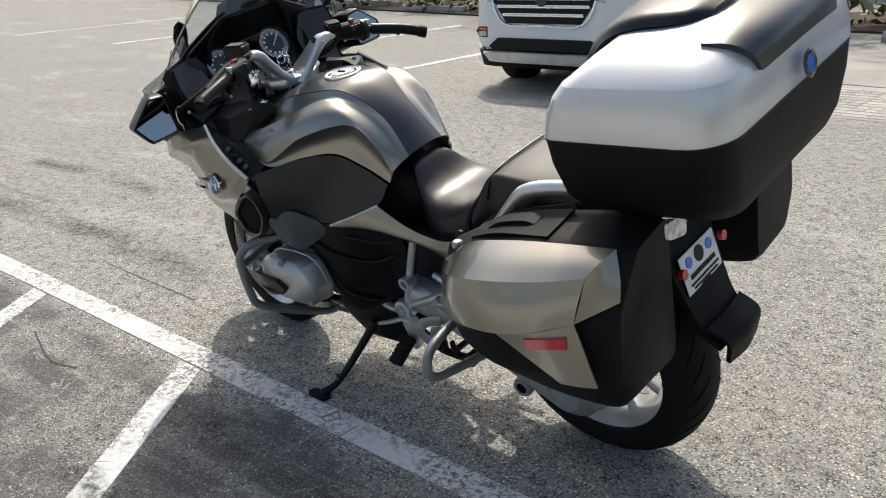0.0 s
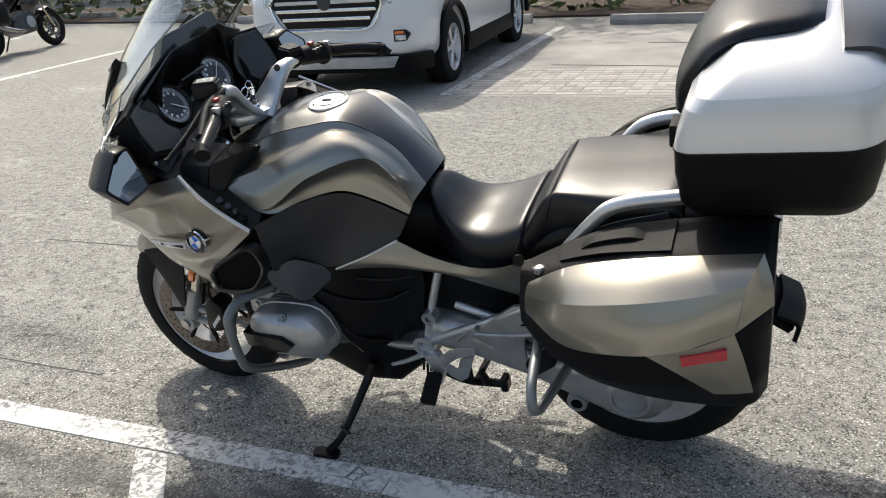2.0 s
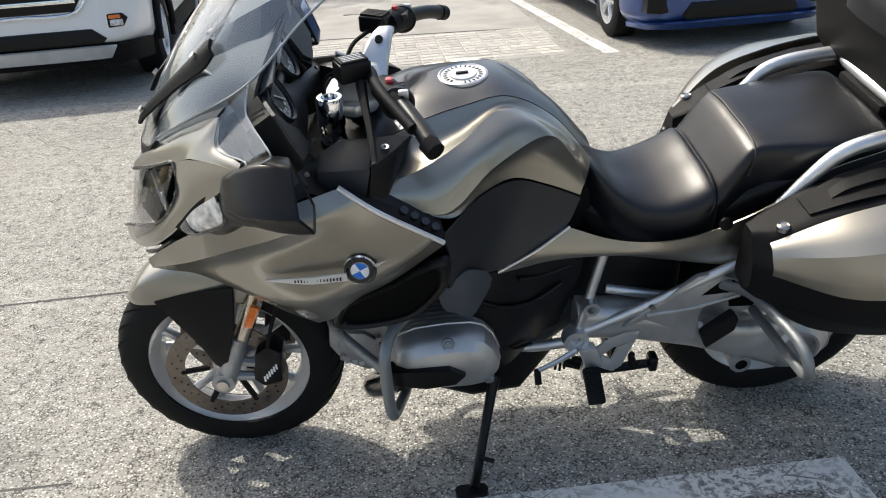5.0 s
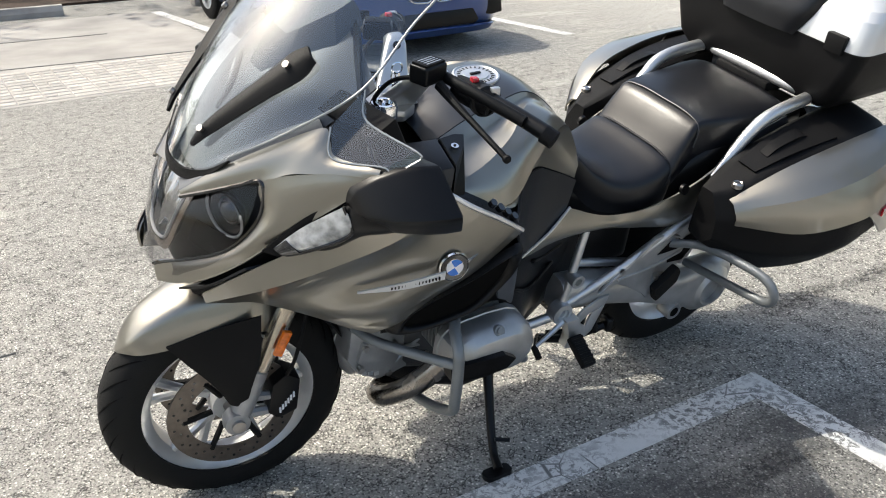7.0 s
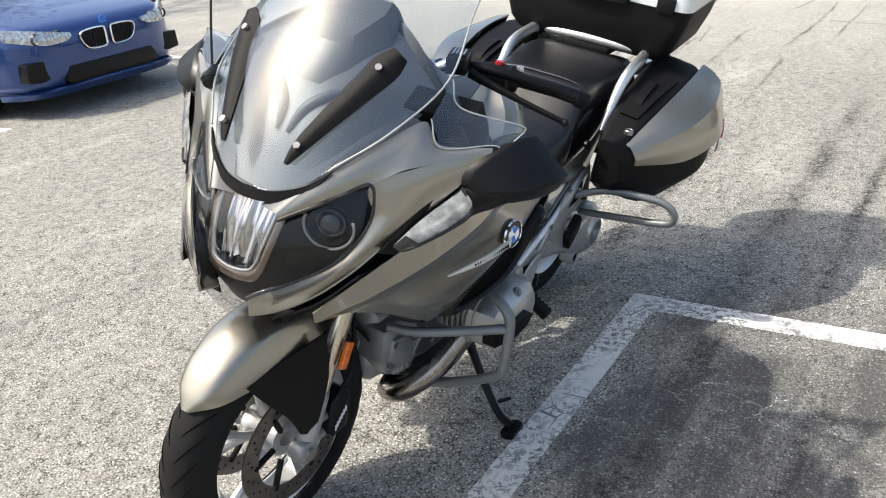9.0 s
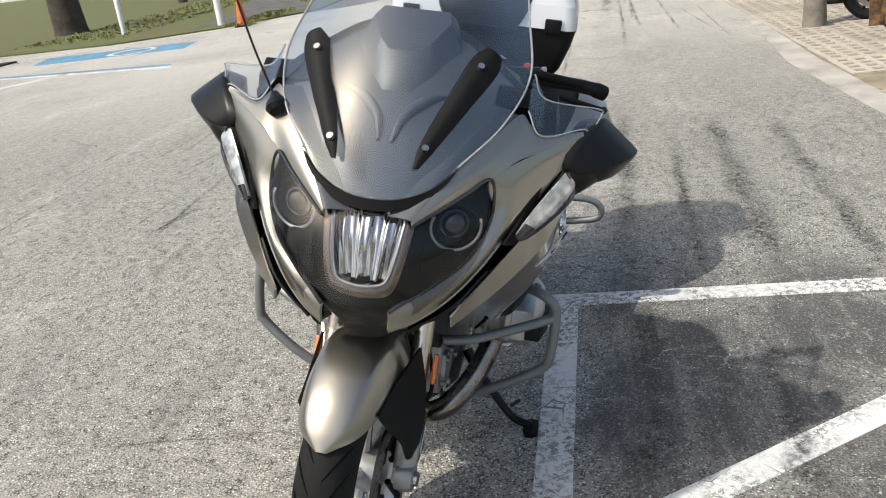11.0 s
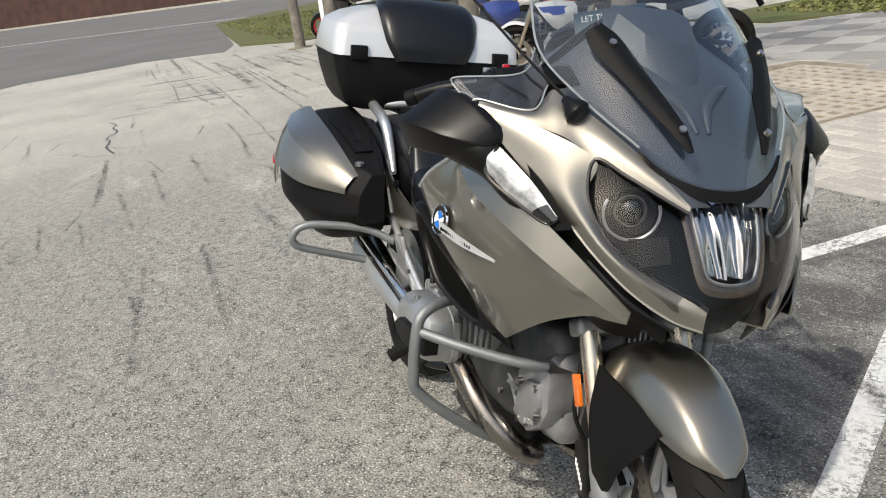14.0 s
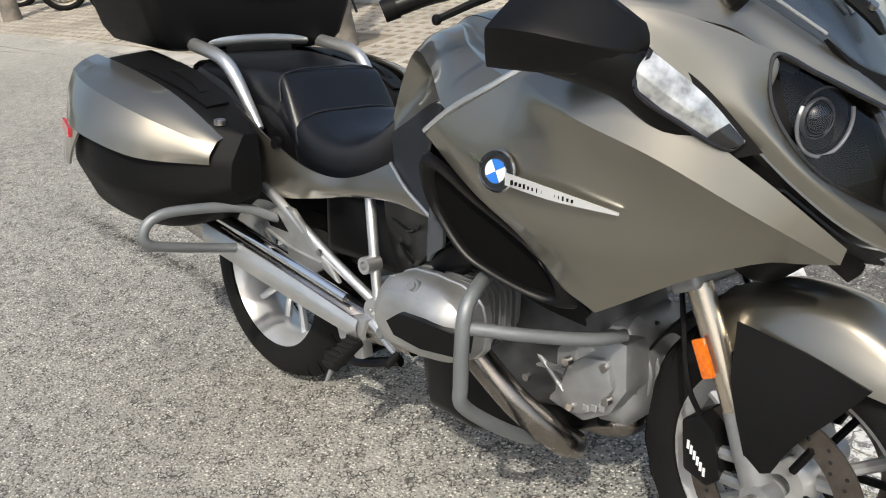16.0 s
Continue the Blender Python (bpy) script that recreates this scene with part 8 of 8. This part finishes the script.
for s in (1, -1):
    kid = part("kidney_grille", prism([(0.03 * s, 0.475), (0.03 * s, 0.585), (0.06 * s, 0.61), (0.22 * s, 0.605), (0.27 * s, 0.575), (0.24 * s, 0.50), (0.18 * s, 0.465), (0.06 * s, 0.46)], 0.014, -0.08, 0.01), SATIN, coupe, "black kidney grille with chrome rim", 30)
    part("kidney_rim", tube([(x * s, 0.018, z) for x, z in ((0.03, 0.475), (0.03, 0.585), (0.06, 0.612), (0.22, 0.607), (0.272, 0.575), (0.242, 0.50), (0.18, 0.463), (0.06, 0.458), (0.03, 0.475))], 0.008, 6, 50), CHROME, kid)
    for k in range(7):
        part("kidney_bar", block(s * (0.055 + 0.03 * k) - 0.005, s * (0.055 + 0.03 * k) + 0.005, 0.0, 0.022, 0.475, 0.60, 0.003, 1), SATIN, kid)
    head = part("headlight", panel([[(0.36 * s, -0.008, 0.615), (0.56 * s, -0.03, 0.655), (0.80 * s, -0.24, 0.70)], [(0.36 * s, 0.0, 0.585), (0.58 * s, -0.02, 0.60), (0.815 * s, -0.23, 0.655)], [(0.42 * s, 0.0, 0.555), (0.60 * s, -0.03, 0.555), (0.80 * s, -0.21, 0.61)]], 8, 12, 0.03), LENS_WHITE, coupe, "swept clear headlight with dark rings", 50)
    head.location = (0, 0.03, 0.004)
    for q in (0.48, 0.63):
        part("light_ring", lathe([(0.034, 0.0), (0.04, 0.02), (0.046, 0.0), (0.04, -0.005), (0.034, 0.0)], (q * s, -0.02 - (q - 0.48) * 0.3, 0.605), "y", 24), GLOSS, head)
    part("side_intake", prism([(0.50 * s, 0.45), (0.76 * s, 0.44), (0.77 * s, 0.30), (0.66 * s, 0.285), (0.53 * s, 0.30)], -0.035, -0.16, 0.015), SATIN, coupe, "black side air intake", 30)
    part("side_marker", block(s * 0.872 - 0.01, s * 0.872 + 0.01, -0.48, -0.40, 0.52, 0.56, 0.006, 1), ORANGE, coupe, "amber side marker")
    part("door_mirror", loft([[(x * s, y, z) for y, z in rounded(-1.55, 0.97, h, h * 0.6, h * 0.5, 4)] for x, h in ((0.84, 0.03), (0.90, 0.07), (1.0, 0.075), (1.03, 0.05))]), SHADED_CAR_BLUE, coupe, "blue door mirror")
part("centre_intake", prism([(-0.42, 0.37), (0.42, 0.37), (0.48, 0.27), (0.44, 0.235), (-0.44, 0.235), (-0.48, 0.27)], 0.008, -0.1, 0.012), SATIN, coupe, "black centre air intake", 30)
part("front_lip", panel([[(-0.84, -0.35, 0.20), (-0.72, -0.1, 0.20), (-0.48, 0.0, 0.21), (0, 0.02, 0.215), (0.48, 0.0, 0.21), (0.72, -0.1, 0.20), (0.84, -0.35, 0.20)], [(-0.83, -0.36, 0.16), (-0.71, -0.14, 0.155), (-0.48, -0.05, 0.155), (0, -0.03, 0.155), (0.48, -0.05, 0.155), (0.71, -0.14, 0.155), (0.83, -0.36, 0.16)]], 4, 24, 0.02), SHADED_CAR_BLUE, coupe, "blue front lip")
part("badge", lathe([(0, 0.01), (0.035, 0.008), (0.04, 0.0), (0, 0.0)], (0, -0.02, 0.655), "y", 24), BLUE, coupe, "round badge")
coupe.matrix_world = pose(-1.95, -4.72, 0, 0, 0, 1.5)

# ---------------- other motorcycles ----------------


def small_bike(label, color, wheel_mat, place, group, naked=True, bag=False, accent=None, stripe=None):
    """A parked roadster or sports motorcycle, nose along +x."""
    root = tagged(new("motorcycle"), label, "motorcycle", group)
    coat = material("bike_paint", color, 0.3, 0.1, 0.9, 0.05, 3.0)
    coat_2 = material("bike_accent_paint", accent, 0.3, 0.1, 0.9, 0.05, 3.0) if accent else coat
    if stripe:
        for s in (1, -1):
            part("stripe", panel([[(1.14, 0.222 * s, 0.80), (0.95, 0.254 * s, 0.80), (0.76, 0.208 * s, 0.765)], [(1.06, 0.225 * s, 0.70), (0.92, 0.258 * s, 0.70), (0.78, 0.205 * s, 0.715)]], 4, 8, 0.004), material("bike_stripe_paint", stripe, 0.3, 0.1, 0.9), root, "blue side stripe")
    for x, r, w in ((0.0, 0.31, 0.085), (1.42, 0.30, 0.06)):
        prof = [(0.215, -w * 0.7), (0.24, -w)] + [(0.24 + (r - 0.24) * math.cos(a) ** 0.7, w * math.sin(a)) for a in [math.pi * (k / 8 - 0.5) * 0.98 for k in range(9)]] + [(0.24, w), (0.215, w * 0.7), (0.215, -w * 0.7)]
        wh = part("wheel", lathe(prof, (x, 0, r), "y", 36), RUBBER, root, "tyre on a cast wheel")
        rim = lathe([(0.195, -w * 0.6), (0.222, -w * 0.75), (0.222, w * 0.75), (0.195, w * 0.6), (0.195, -w * 0.6)], (x, 0, r), "y", 32)
        for k in range(5):
            for d in (-0.12, 0.12):
                tube([(x + q * math.cos(2 * math.pi * k / 5 + d * f), 0.02 * (1 if d > 0 else -1), r + q * math.sin(2 * math.pi * k / 5 + d * f)) for q, f in ((0.03, 0.3), (0.2, 1.3))], 0.011, 6, 3, rim)
        part("rim", rim, wheel_mat, wh, "five-spoke rim")
        for s in (1, -1):
            part("brake_disc", lathe([(0.10, -0.002), (0.15, -0.002), (0.15, 0.002), (0.10, 0.002), (0.10, -0.002)], (x, s * 0.06, r), "y", 32), STEEL, wh)
    for s in (1, -1):
        part("fork_leg", tube([(1.42, 0.09 * s, 0.30), (1.22, 0.09 * s, 0.74), (1.14, 0.09 * s, 0.92)], 0.024, 10), GOLD, root, "gold fork leg")
        part("handlebar", tube([(1.12, 0.03 * s, 0.98), (1.08, 0.2 * s, 1.03), (1.0, 0.38 * s, 1.04)], 0.014, 8), SATIN, root, "black handlebar")
        part("side_panel", panel([[(1.18, 0.19 * s, 0.84), (0.95, 0.24 * s, 0.86), (0.72, 0.2 * s, 0.80)], [(1.10, 0.22 * s, 0.70), (0.92, 0.25 * s, 0.68), (0.72, 0.19 * s, 0.70)], [(1.0, 0.17 * s, 0.55), (0.90, 0.19 * s, 0.52), (0.74, 0.16 * s, 0.58)]], 8, 10, 0.006), coat, root, "painted side panel")
        part("swing_arm", tube([(0.48, 0.1 * s, 0.42), (0.2, 0.12 * s, 0.36), (0.0, 0.11 * s, 0.31)], 0.028, 8), SATIN, root, "black swing arm")
        part("frame_rail", tube([(1.1, 0.06 * s, 0.86), (0.8, 0.14 * s, 0.62), (0.5, 0.13 * s, 0.45)], 0.025, 8), SATIN, root, "black frame rail")
    part("engine", loft([[(x, y, z) for y, z in rounded(0, zc, hy, hz, 0.05, 4)] for x, zc, hy, hz in ((1.02, 0.5, 0.12, 0.12), (0.9, 0.45, 0.2, 0.18), (0.65, 0.42, 0.2, 0.17), (0.5, 0.42, 0.14, 0.12))]), DARK_CAST, root, "grey engine block")
    part("tank", loft([[(x, y, z) for y, z in rounded(0, zc, hy, hz, min(hy, hz) * 0.7, 5)] for x, zc, hy, hz in ((1.12, 0.86, 0.06, 0.05), (1.02, 0.90, 0.14, 0.09), (0.85, 0.90, 0.17, 0.11), (0.68, 0.85, 0.12, 0.09), (0.6, 0.82, 0.08, 0.05))]), coat_2, root, "painted fuel tank", 50)
    part("seat", loft([[(x, y, z) for y, z in rounded(0, zc, hy, hz, hz * 0.8, 4)] for x, zc, hy, hz in ((0.66, 0.80, 0.08, 0.035), (0.5, 0.785, 0.13, 0.04), (0.28, 0.80, 0.14, 0.045), (0.2, 0.86, 0.11, 0.05), (0.0, 0.90, 0.1, 0.045), (-0.12, 0.91, 0.06, 0.03))]), LEATHER, root, "black seat", 50)
    part("tail", loft([[(x, y, z) for y, z in rounded(0, zc, hy, hz, hz * 0.6, 4)] for x, zc, hy, hz in ((0.5, 0.70, 0.1, 0.05), (0.2, 0.76, 0.11, 0.06), (-0.1, 0.83, 0.09, 0.05), (-0.28, 0.87, 0.05, 0.03))]), coat_2, root, "painted tail", 50)
    part("plate_carrier", tube([(-0.15, 0, 0.82), (-0.30, 0, 0.70), (-0.36, 0, 0.60)], 0.03, 8), BLACK, root, "black plate carrier")
    part("headlight", loft([[(x, y, z) for y, z in rounded(0, zc, hy, hz, min(hy, hz) * 0.6, 4)] for x, zc, hy, hz in ((1.12, 0.92, 0.12, 0.1), (1.25, 0.92, 0.14, 0.11), (1.34, 0.90, 0.1, 0.08), (1.36, 0.89, 0.05, 0.04))]), SMOKE if naked else coat, root, "front cowl with headlight", 50)
    part("front_fender", panel([[(1.62, -0.05, 0.55), (1.63, 0, 0.56), (1.62, 0.05, 0.55)], [(1.45, -0.07, 0.615), (1.45, 0, 0.635), (1.45, 0.07, 0.615)], [(1.28, -0.06, 0.57), (1.27, 0, 0.59), (1.28, 0.06, 0.57)]], 12, 10, 0.005), coat, root, "painted front fender")
    if not naked:
        part("screen", panel([[(1.33, -0.1, 0.98), (1.36, 0, 0.99), (1.33, 0.1, 0.98)], [(1.16, -0.09, 1.15), (1.18, 0, 1.17), (1.16, 0.09, 1.15)]], 6, 8, 0.003), SCREEN, root, "small clear screen")
    part("silencer", tube([(0.7, -0.16, 0.3), (0.35, -0.2, 0.33), (-0.05, -0.22, 0.46)], [0.03, 0.06, 0.055], 12), EXHAUST, root, "steel silencer")
    for s in (1, -1):
        part("engine_cover", lathe([(0, 0.03), (0.05, 0.028), (0.085, 0.015), (0.09, -0.02), (0, -0.02)], (0.78, 0.205 * s, 0.42), "y", 24), ALU, root, "round silver engine cover")
        part("radiator_shroud", block(0.98, 1.08, 0.1 * s - 0.06, 0.1 * s + 0.06, 0.5, 0.72, 0.02, 2), SATIN, root, "black radiator shroud")
    part("shock_spring", tube([(0.42, 0.05, 0.72), (0.36, 0.05, 0.45)], 0.04, 10), SATIN, root, "black shock spring")
    part("side_stand", tube([(0.62, 0.12, 0.3), (0.58, 0.26, 0.06)], 0.012, 8), SATIN, root, "black side stand")
    if bag:
        for s in (1, -1):
            part("side_bag", block(-0.35, 0.2, s * 0.3 - 0.1, s * 0.3 + 0.1, 0.42, 0.78, 0.06, 3), SATIN, root, "black hard side case")
    root.matrix_world = pose(*place[:3], 0, 0, place[3]) @ Matrix.Rotation(radians(-9), 4, "X")
    return root


row = "motorcycles on display by the palms"
small_bike("black roadster motorcycle parked on the paved yard", (0.015, 0.015, 0.017), SATIN, (-4.39, 4.59, 0.0, -118), row)
small_bike("red, white and blue sports motorcycle on display", (0.72, 0.73, 0.75), SATIN, (-5.88, 4.66, 0.0, -116), row, False, accent=(0.55, 0.015, 0.02), stripe=(0.02, 0.06, 0.32))
small_bike("white and blue sports motorcycle on display", (0.05, 0.09, 0.35), SATIN, (-7.4, 4.65, 0.0, -114), row, False, accent=(0.7, 0.72, 0.75))
small_bike("dark grey roadster on display beside a palm", (0.05, 0.055, 0.06), GOLD, (-9.0, 4.7, 0.0, -117), row)
small_bike("yellow sports motorcycle on display beside a palm", (0.5, 0.4, 0.03), GOLD, (-10.6, 4.7, 0.0, -115), row, accent=(0.02, 0.02, 0.02))
small_bike("blue adventure motorcycle on display", (0.03, 0.06, 0.3), SATIN, (-12.3, 4.8, 0.0, -116), row)
small_bike("white roadster motorcycle on display", (0.65, 0.66, 0.66), SATIN, (-14.0, 4.7, 0.0, -118), row, accent=(0.02, 0.02, 0.022))
small_bike("black roadster with red wheels on display", (0.02, 0.02, 0.02), RED_LENS, (-16.2, 4.6, 0.0, -118), row)
small_bike("black touring motorcycle parked across the lane", (0.015, 0.015, 0.016), SATIN, (10.95, -7.45, 0.0, -84), "parked in the opposite bays", True, True)

# ---------------- sign, posts, mailbox, cone ----------------
POSTER = bpy.data.materials.new("poster_print")
pnt, pb, plink = nodes_of(POSTER)
pvec = pnt.nodes.new("ShaderNodeTexCoord").outputs["Object"]
psep = pnt.nodes.new("ShaderNodeSeparateXYZ")
plink(pvec, psep.inputs[0])
hill = math_node(pnt, "ADD", psep.outputs[2], math_node(pnt, "MULTIPLY", math_node(pnt, "SUBTRACT", noise_node(pnt, pvec, 7, 6), 0.5), 0.16))
sky_c = mix_color(pnt, steps(pnt, psep.outputs[2], 0.05, 0.25), (0.13, 0.17, 0.19), (0.025, 0.05, 0.075))
rock_c = mix_color(pnt, steps(pnt, noise_node(pnt, pvec, 16, 9, 0.75), 0.36, 0.66), (0.012, 0.007, 0.004), (0.20, 0.115, 0.045))
plink(mix_color(pnt, steps(pnt, hill, 0.03, 0.0), sky_c, rock_c), pb.inputs["Base Color"])
pb.inputs["Roughness"].default_value = 0.35
sign = tagged(new("poster_sign"), "demo ride poster board fixed to a palm trunk", "sign")
board = part("board", block(-0.006, 0.006, -0.33, 0.33, -0.25, 0.25, 0.003, 1), POSTER, sign, "printed landscape poster", 20)
for text, y, z in (("LET THE", -0.27, 0.165), ("RIDE DECIDE.", -0.15, 0.095), ("TAKE A DEMO", -0.285, 0.025), ("RIDE TODAY.", -0.165, -0.045)):
    fc = bpy.data.curves.new("slogan", "FONT")
    fc.body, fc.size, fc.extrude = text, 0.072, 0.0008
    fc.materials.append(WHITE)
    fo = new("slogan", fc)
    fo.parent = sign
    fo.matrix_local = Matrix.Translation((0.0075, y, z)) @ Matrix(((0, 0, 1), (1, 0, 0), (0, 1, 0))).to_4x4()
part("poster_mark", block(0.006, 0.008, 0.215, 0.305, -0.235, -0.135, 0, 1), WHITE, sign, "white square mark")
part("poster_emblem", disc(None, (0.0088, 0.26, -0.175), 0.022, (1, 0, 0), 20, 0.002), BLUE, sign, "round blue mark")
bm_s = prism([(-0.10, -0.21), (-0.07, -0.12), (-0.03, -0.08), (0.03, -0.10), (0.06, -0.16), (0.05, -0.22), (-0.04, -0.235)], 0.006, 0.008, 0, "x")
part("poster_silhouette", bm_s, SATIN, sign, "dark printed shape", 0)
part("tie_wire", tube([(-0.01, 0.0, 0.2), (-0.05, 0.0, 0.21)], 0.006, 6), BLACK, sign)
sign.matrix_world = pose(-3.2, 2.72, 0.665, 0, 0, -10) @ Matrix.Scale(0.87, 4)


def post(name, label, x, y, h, r, mat, category, cap=True):
    prof = [(0, 0), (r, 0), (r, h - 0.02), (r * 0.8, h), (0, h)]
    return tagged(part(name, lathe(prof, (x, y, 0), "z", 18), mat, None, label), category=category)


post("bollard", "white round bollard on the lawn edge", -15.2, -9.7, 1.15, 0.055, WHITE, "bollard")
post("bollard", "white round post beside the palms", -12.9, 2.55, 1.25, 0.06, WHITE, "bollard")
for k, (x, y) in enumerate(((-26.3, -13.5), (-26.7, -12.9))):
    post("wood_post", "weathered wooden post on the lawn", x, y, 6.0 if k == 0 else 0.7, 0.16, DARK_BARK, "post")
mail = tagged(new("mailbox"), "white mailbox on a white post at the verge", "mailbox")
part("post", lathe([(0, 0), (0.075, 0), (0.07, 1.14), (0, 1.14)], (0, 0, 0), "z", 16), WHITE, mail, "round white post")
part("bracket", block(-0.10, 0.10, -0.40, 0.22, 1.12, 1.17, 0.01, 1), WHITE, mail, "white mounting board")
part("box", prism([(-0.15, 1.17), (0.15, 1.17), (0.15, 1.38), (0.11, 1.48), (0, 1.52), (-0.11, 1.48), (-0.15, 1.38)], -0.33, 0.42, 0.008), WHITE, mail, "white arched metal box")
part("flag", block(0.152, 0.16, 0.30, 0.36, 1.36, 1.62, 0.002, 1), RED_LENS, mail, "small red flag")
mail.matrix_world = pose(-14.88, -7.25, 0, 0, 0, 20)
cone = tagged(new("traffic_cone"), "orange plastic traffic cone on the verge", "traffic cone")
part("cone_body", lathe([(0.025, 0.72), (0.035, 0.72), (0.14, 0.03), (0.125, 0.03), (0.025, 0.72)], (0, 0, 0), "z", 24), material("orange_plastic", (0.55, 0.13, 0.03), 0.6, 0, 0, 0.25, 8), cone, "orange cone")
part("cone_base", block(-0.19, 0.19, -0.19, 0.19, 0.0, 0.035, 0.012, 2), RUBBER, cone, "black square base")
cone.matrix_world = pose(-14.3, -6.53, 0, 0, 0, 20) @ Matrix.Scale(0.85, 4)

# ---------------- single paving pieces ----------------
y = -4.97
for r_ in range(11):
    x = -0.58
    while x < 2.44:
        if r_ < 1 or r_ > 9:
            lx = 0.2
        else:
            lx = 0.2 if (int((x + 0.6) / 0.4) + r_ // 2) % 2 else 0.1
        ly = 0.1
        if y - 0.06 > -6.24 - 0.1 * (x + 0.3):
            paver(x + lx / 2, y - ly / 2, lx - 0.006, ly - 0.006, PAVER, slab, 0.0)
        x += lx
    y -= 0.118
# lattice blocks and plain pavers by the palms
cell = bmesh.new()
for i in range(5):
    block(-0.30 + 0.148 * i - 0.022, -0.30 + 0.148 * i + 0.022 - 0.0, -0.20, 0.20, -0.03, 0.012, 0.004, 1, bm=cell)
for j in range(4):
    block(-0.32, 0.314, -0.20 + 0.133 * j - 0.022, -0.20 + 0.133 * j + 0.022, -0.03, 0.0115, 0.004, 1, bm=cell)
grid_me = bpy.data.meshes.new("grid_paver")
cell.to_mesh(grid_me)
cell.free()
grid_me.materials.append(GRID)
soil_bed = tagged(strip("planting_bed", [(-12.5, 2.35), (-4.6, 2.45), (-1.9, 2.62), (-1.9, 5.3), (-4.1, 5.3), (-4.2, 4.4), (-12.5, 4.1)], SOIL, None, 0.004, 0.002), "sandy soil under lattice paving", "soil", kind="structure")
for i in range(16):
    for j in range(4 if i > 2 else 6):
        x, y = -2.25 - 0.645 * i, 2.78 + 0.43 * j - 0.02 * i
        if abs(x + 3.42) < 0.5 and abs(y - 2.97) < 0.4:
            continue
        g = new("grid_paver", grid_me)
        g.location, g.rotation_euler, g.parent = (x, y, 0.006), (0, 0, radians(2 + (i % 3))), soil_bed
for i in range(18):
    for j in range(16):
        paver(-1.78 + 0.205 * i + (0.1 if j % 2 else 0), 2.57 + 0.105 * j + 0.012 * i, 0.197, 0.097, PAVER, yard, 0.004, radians(3))
# two-tone slabs of the yard
SLAB_LIGHT = piece_material("pale_slab", (0.36, 0.35, 0.33), (0.42, 0.405, 0.38))
SLAB_DARK = piece_material("grey_slab", (0.24, 0.235, 0.225), (0.29, 0.28, 0.265))
turn = radians(24)
for i in range(20):
    for j in range(13):
        u, v = -9.0 + 0.5 * i, -1.5 + 0.5 * j
        x, y = -2.2 + u * math.cos(turn) - v * math.sin(turn) + 3.0, 6.6 + u * math.sin(turn) + v * math.cos(turn)
        if y > 5.35 and not (x < -5.0 and y > 7.2 + 1.6 * (x + 6.8)) and x < 3.5:
            paver(x, y, 0.492, 0.492, SLAB_LIGHT if (i + j) % 2 else SLAB_DARK, yard, 0.004, turn, "slab")
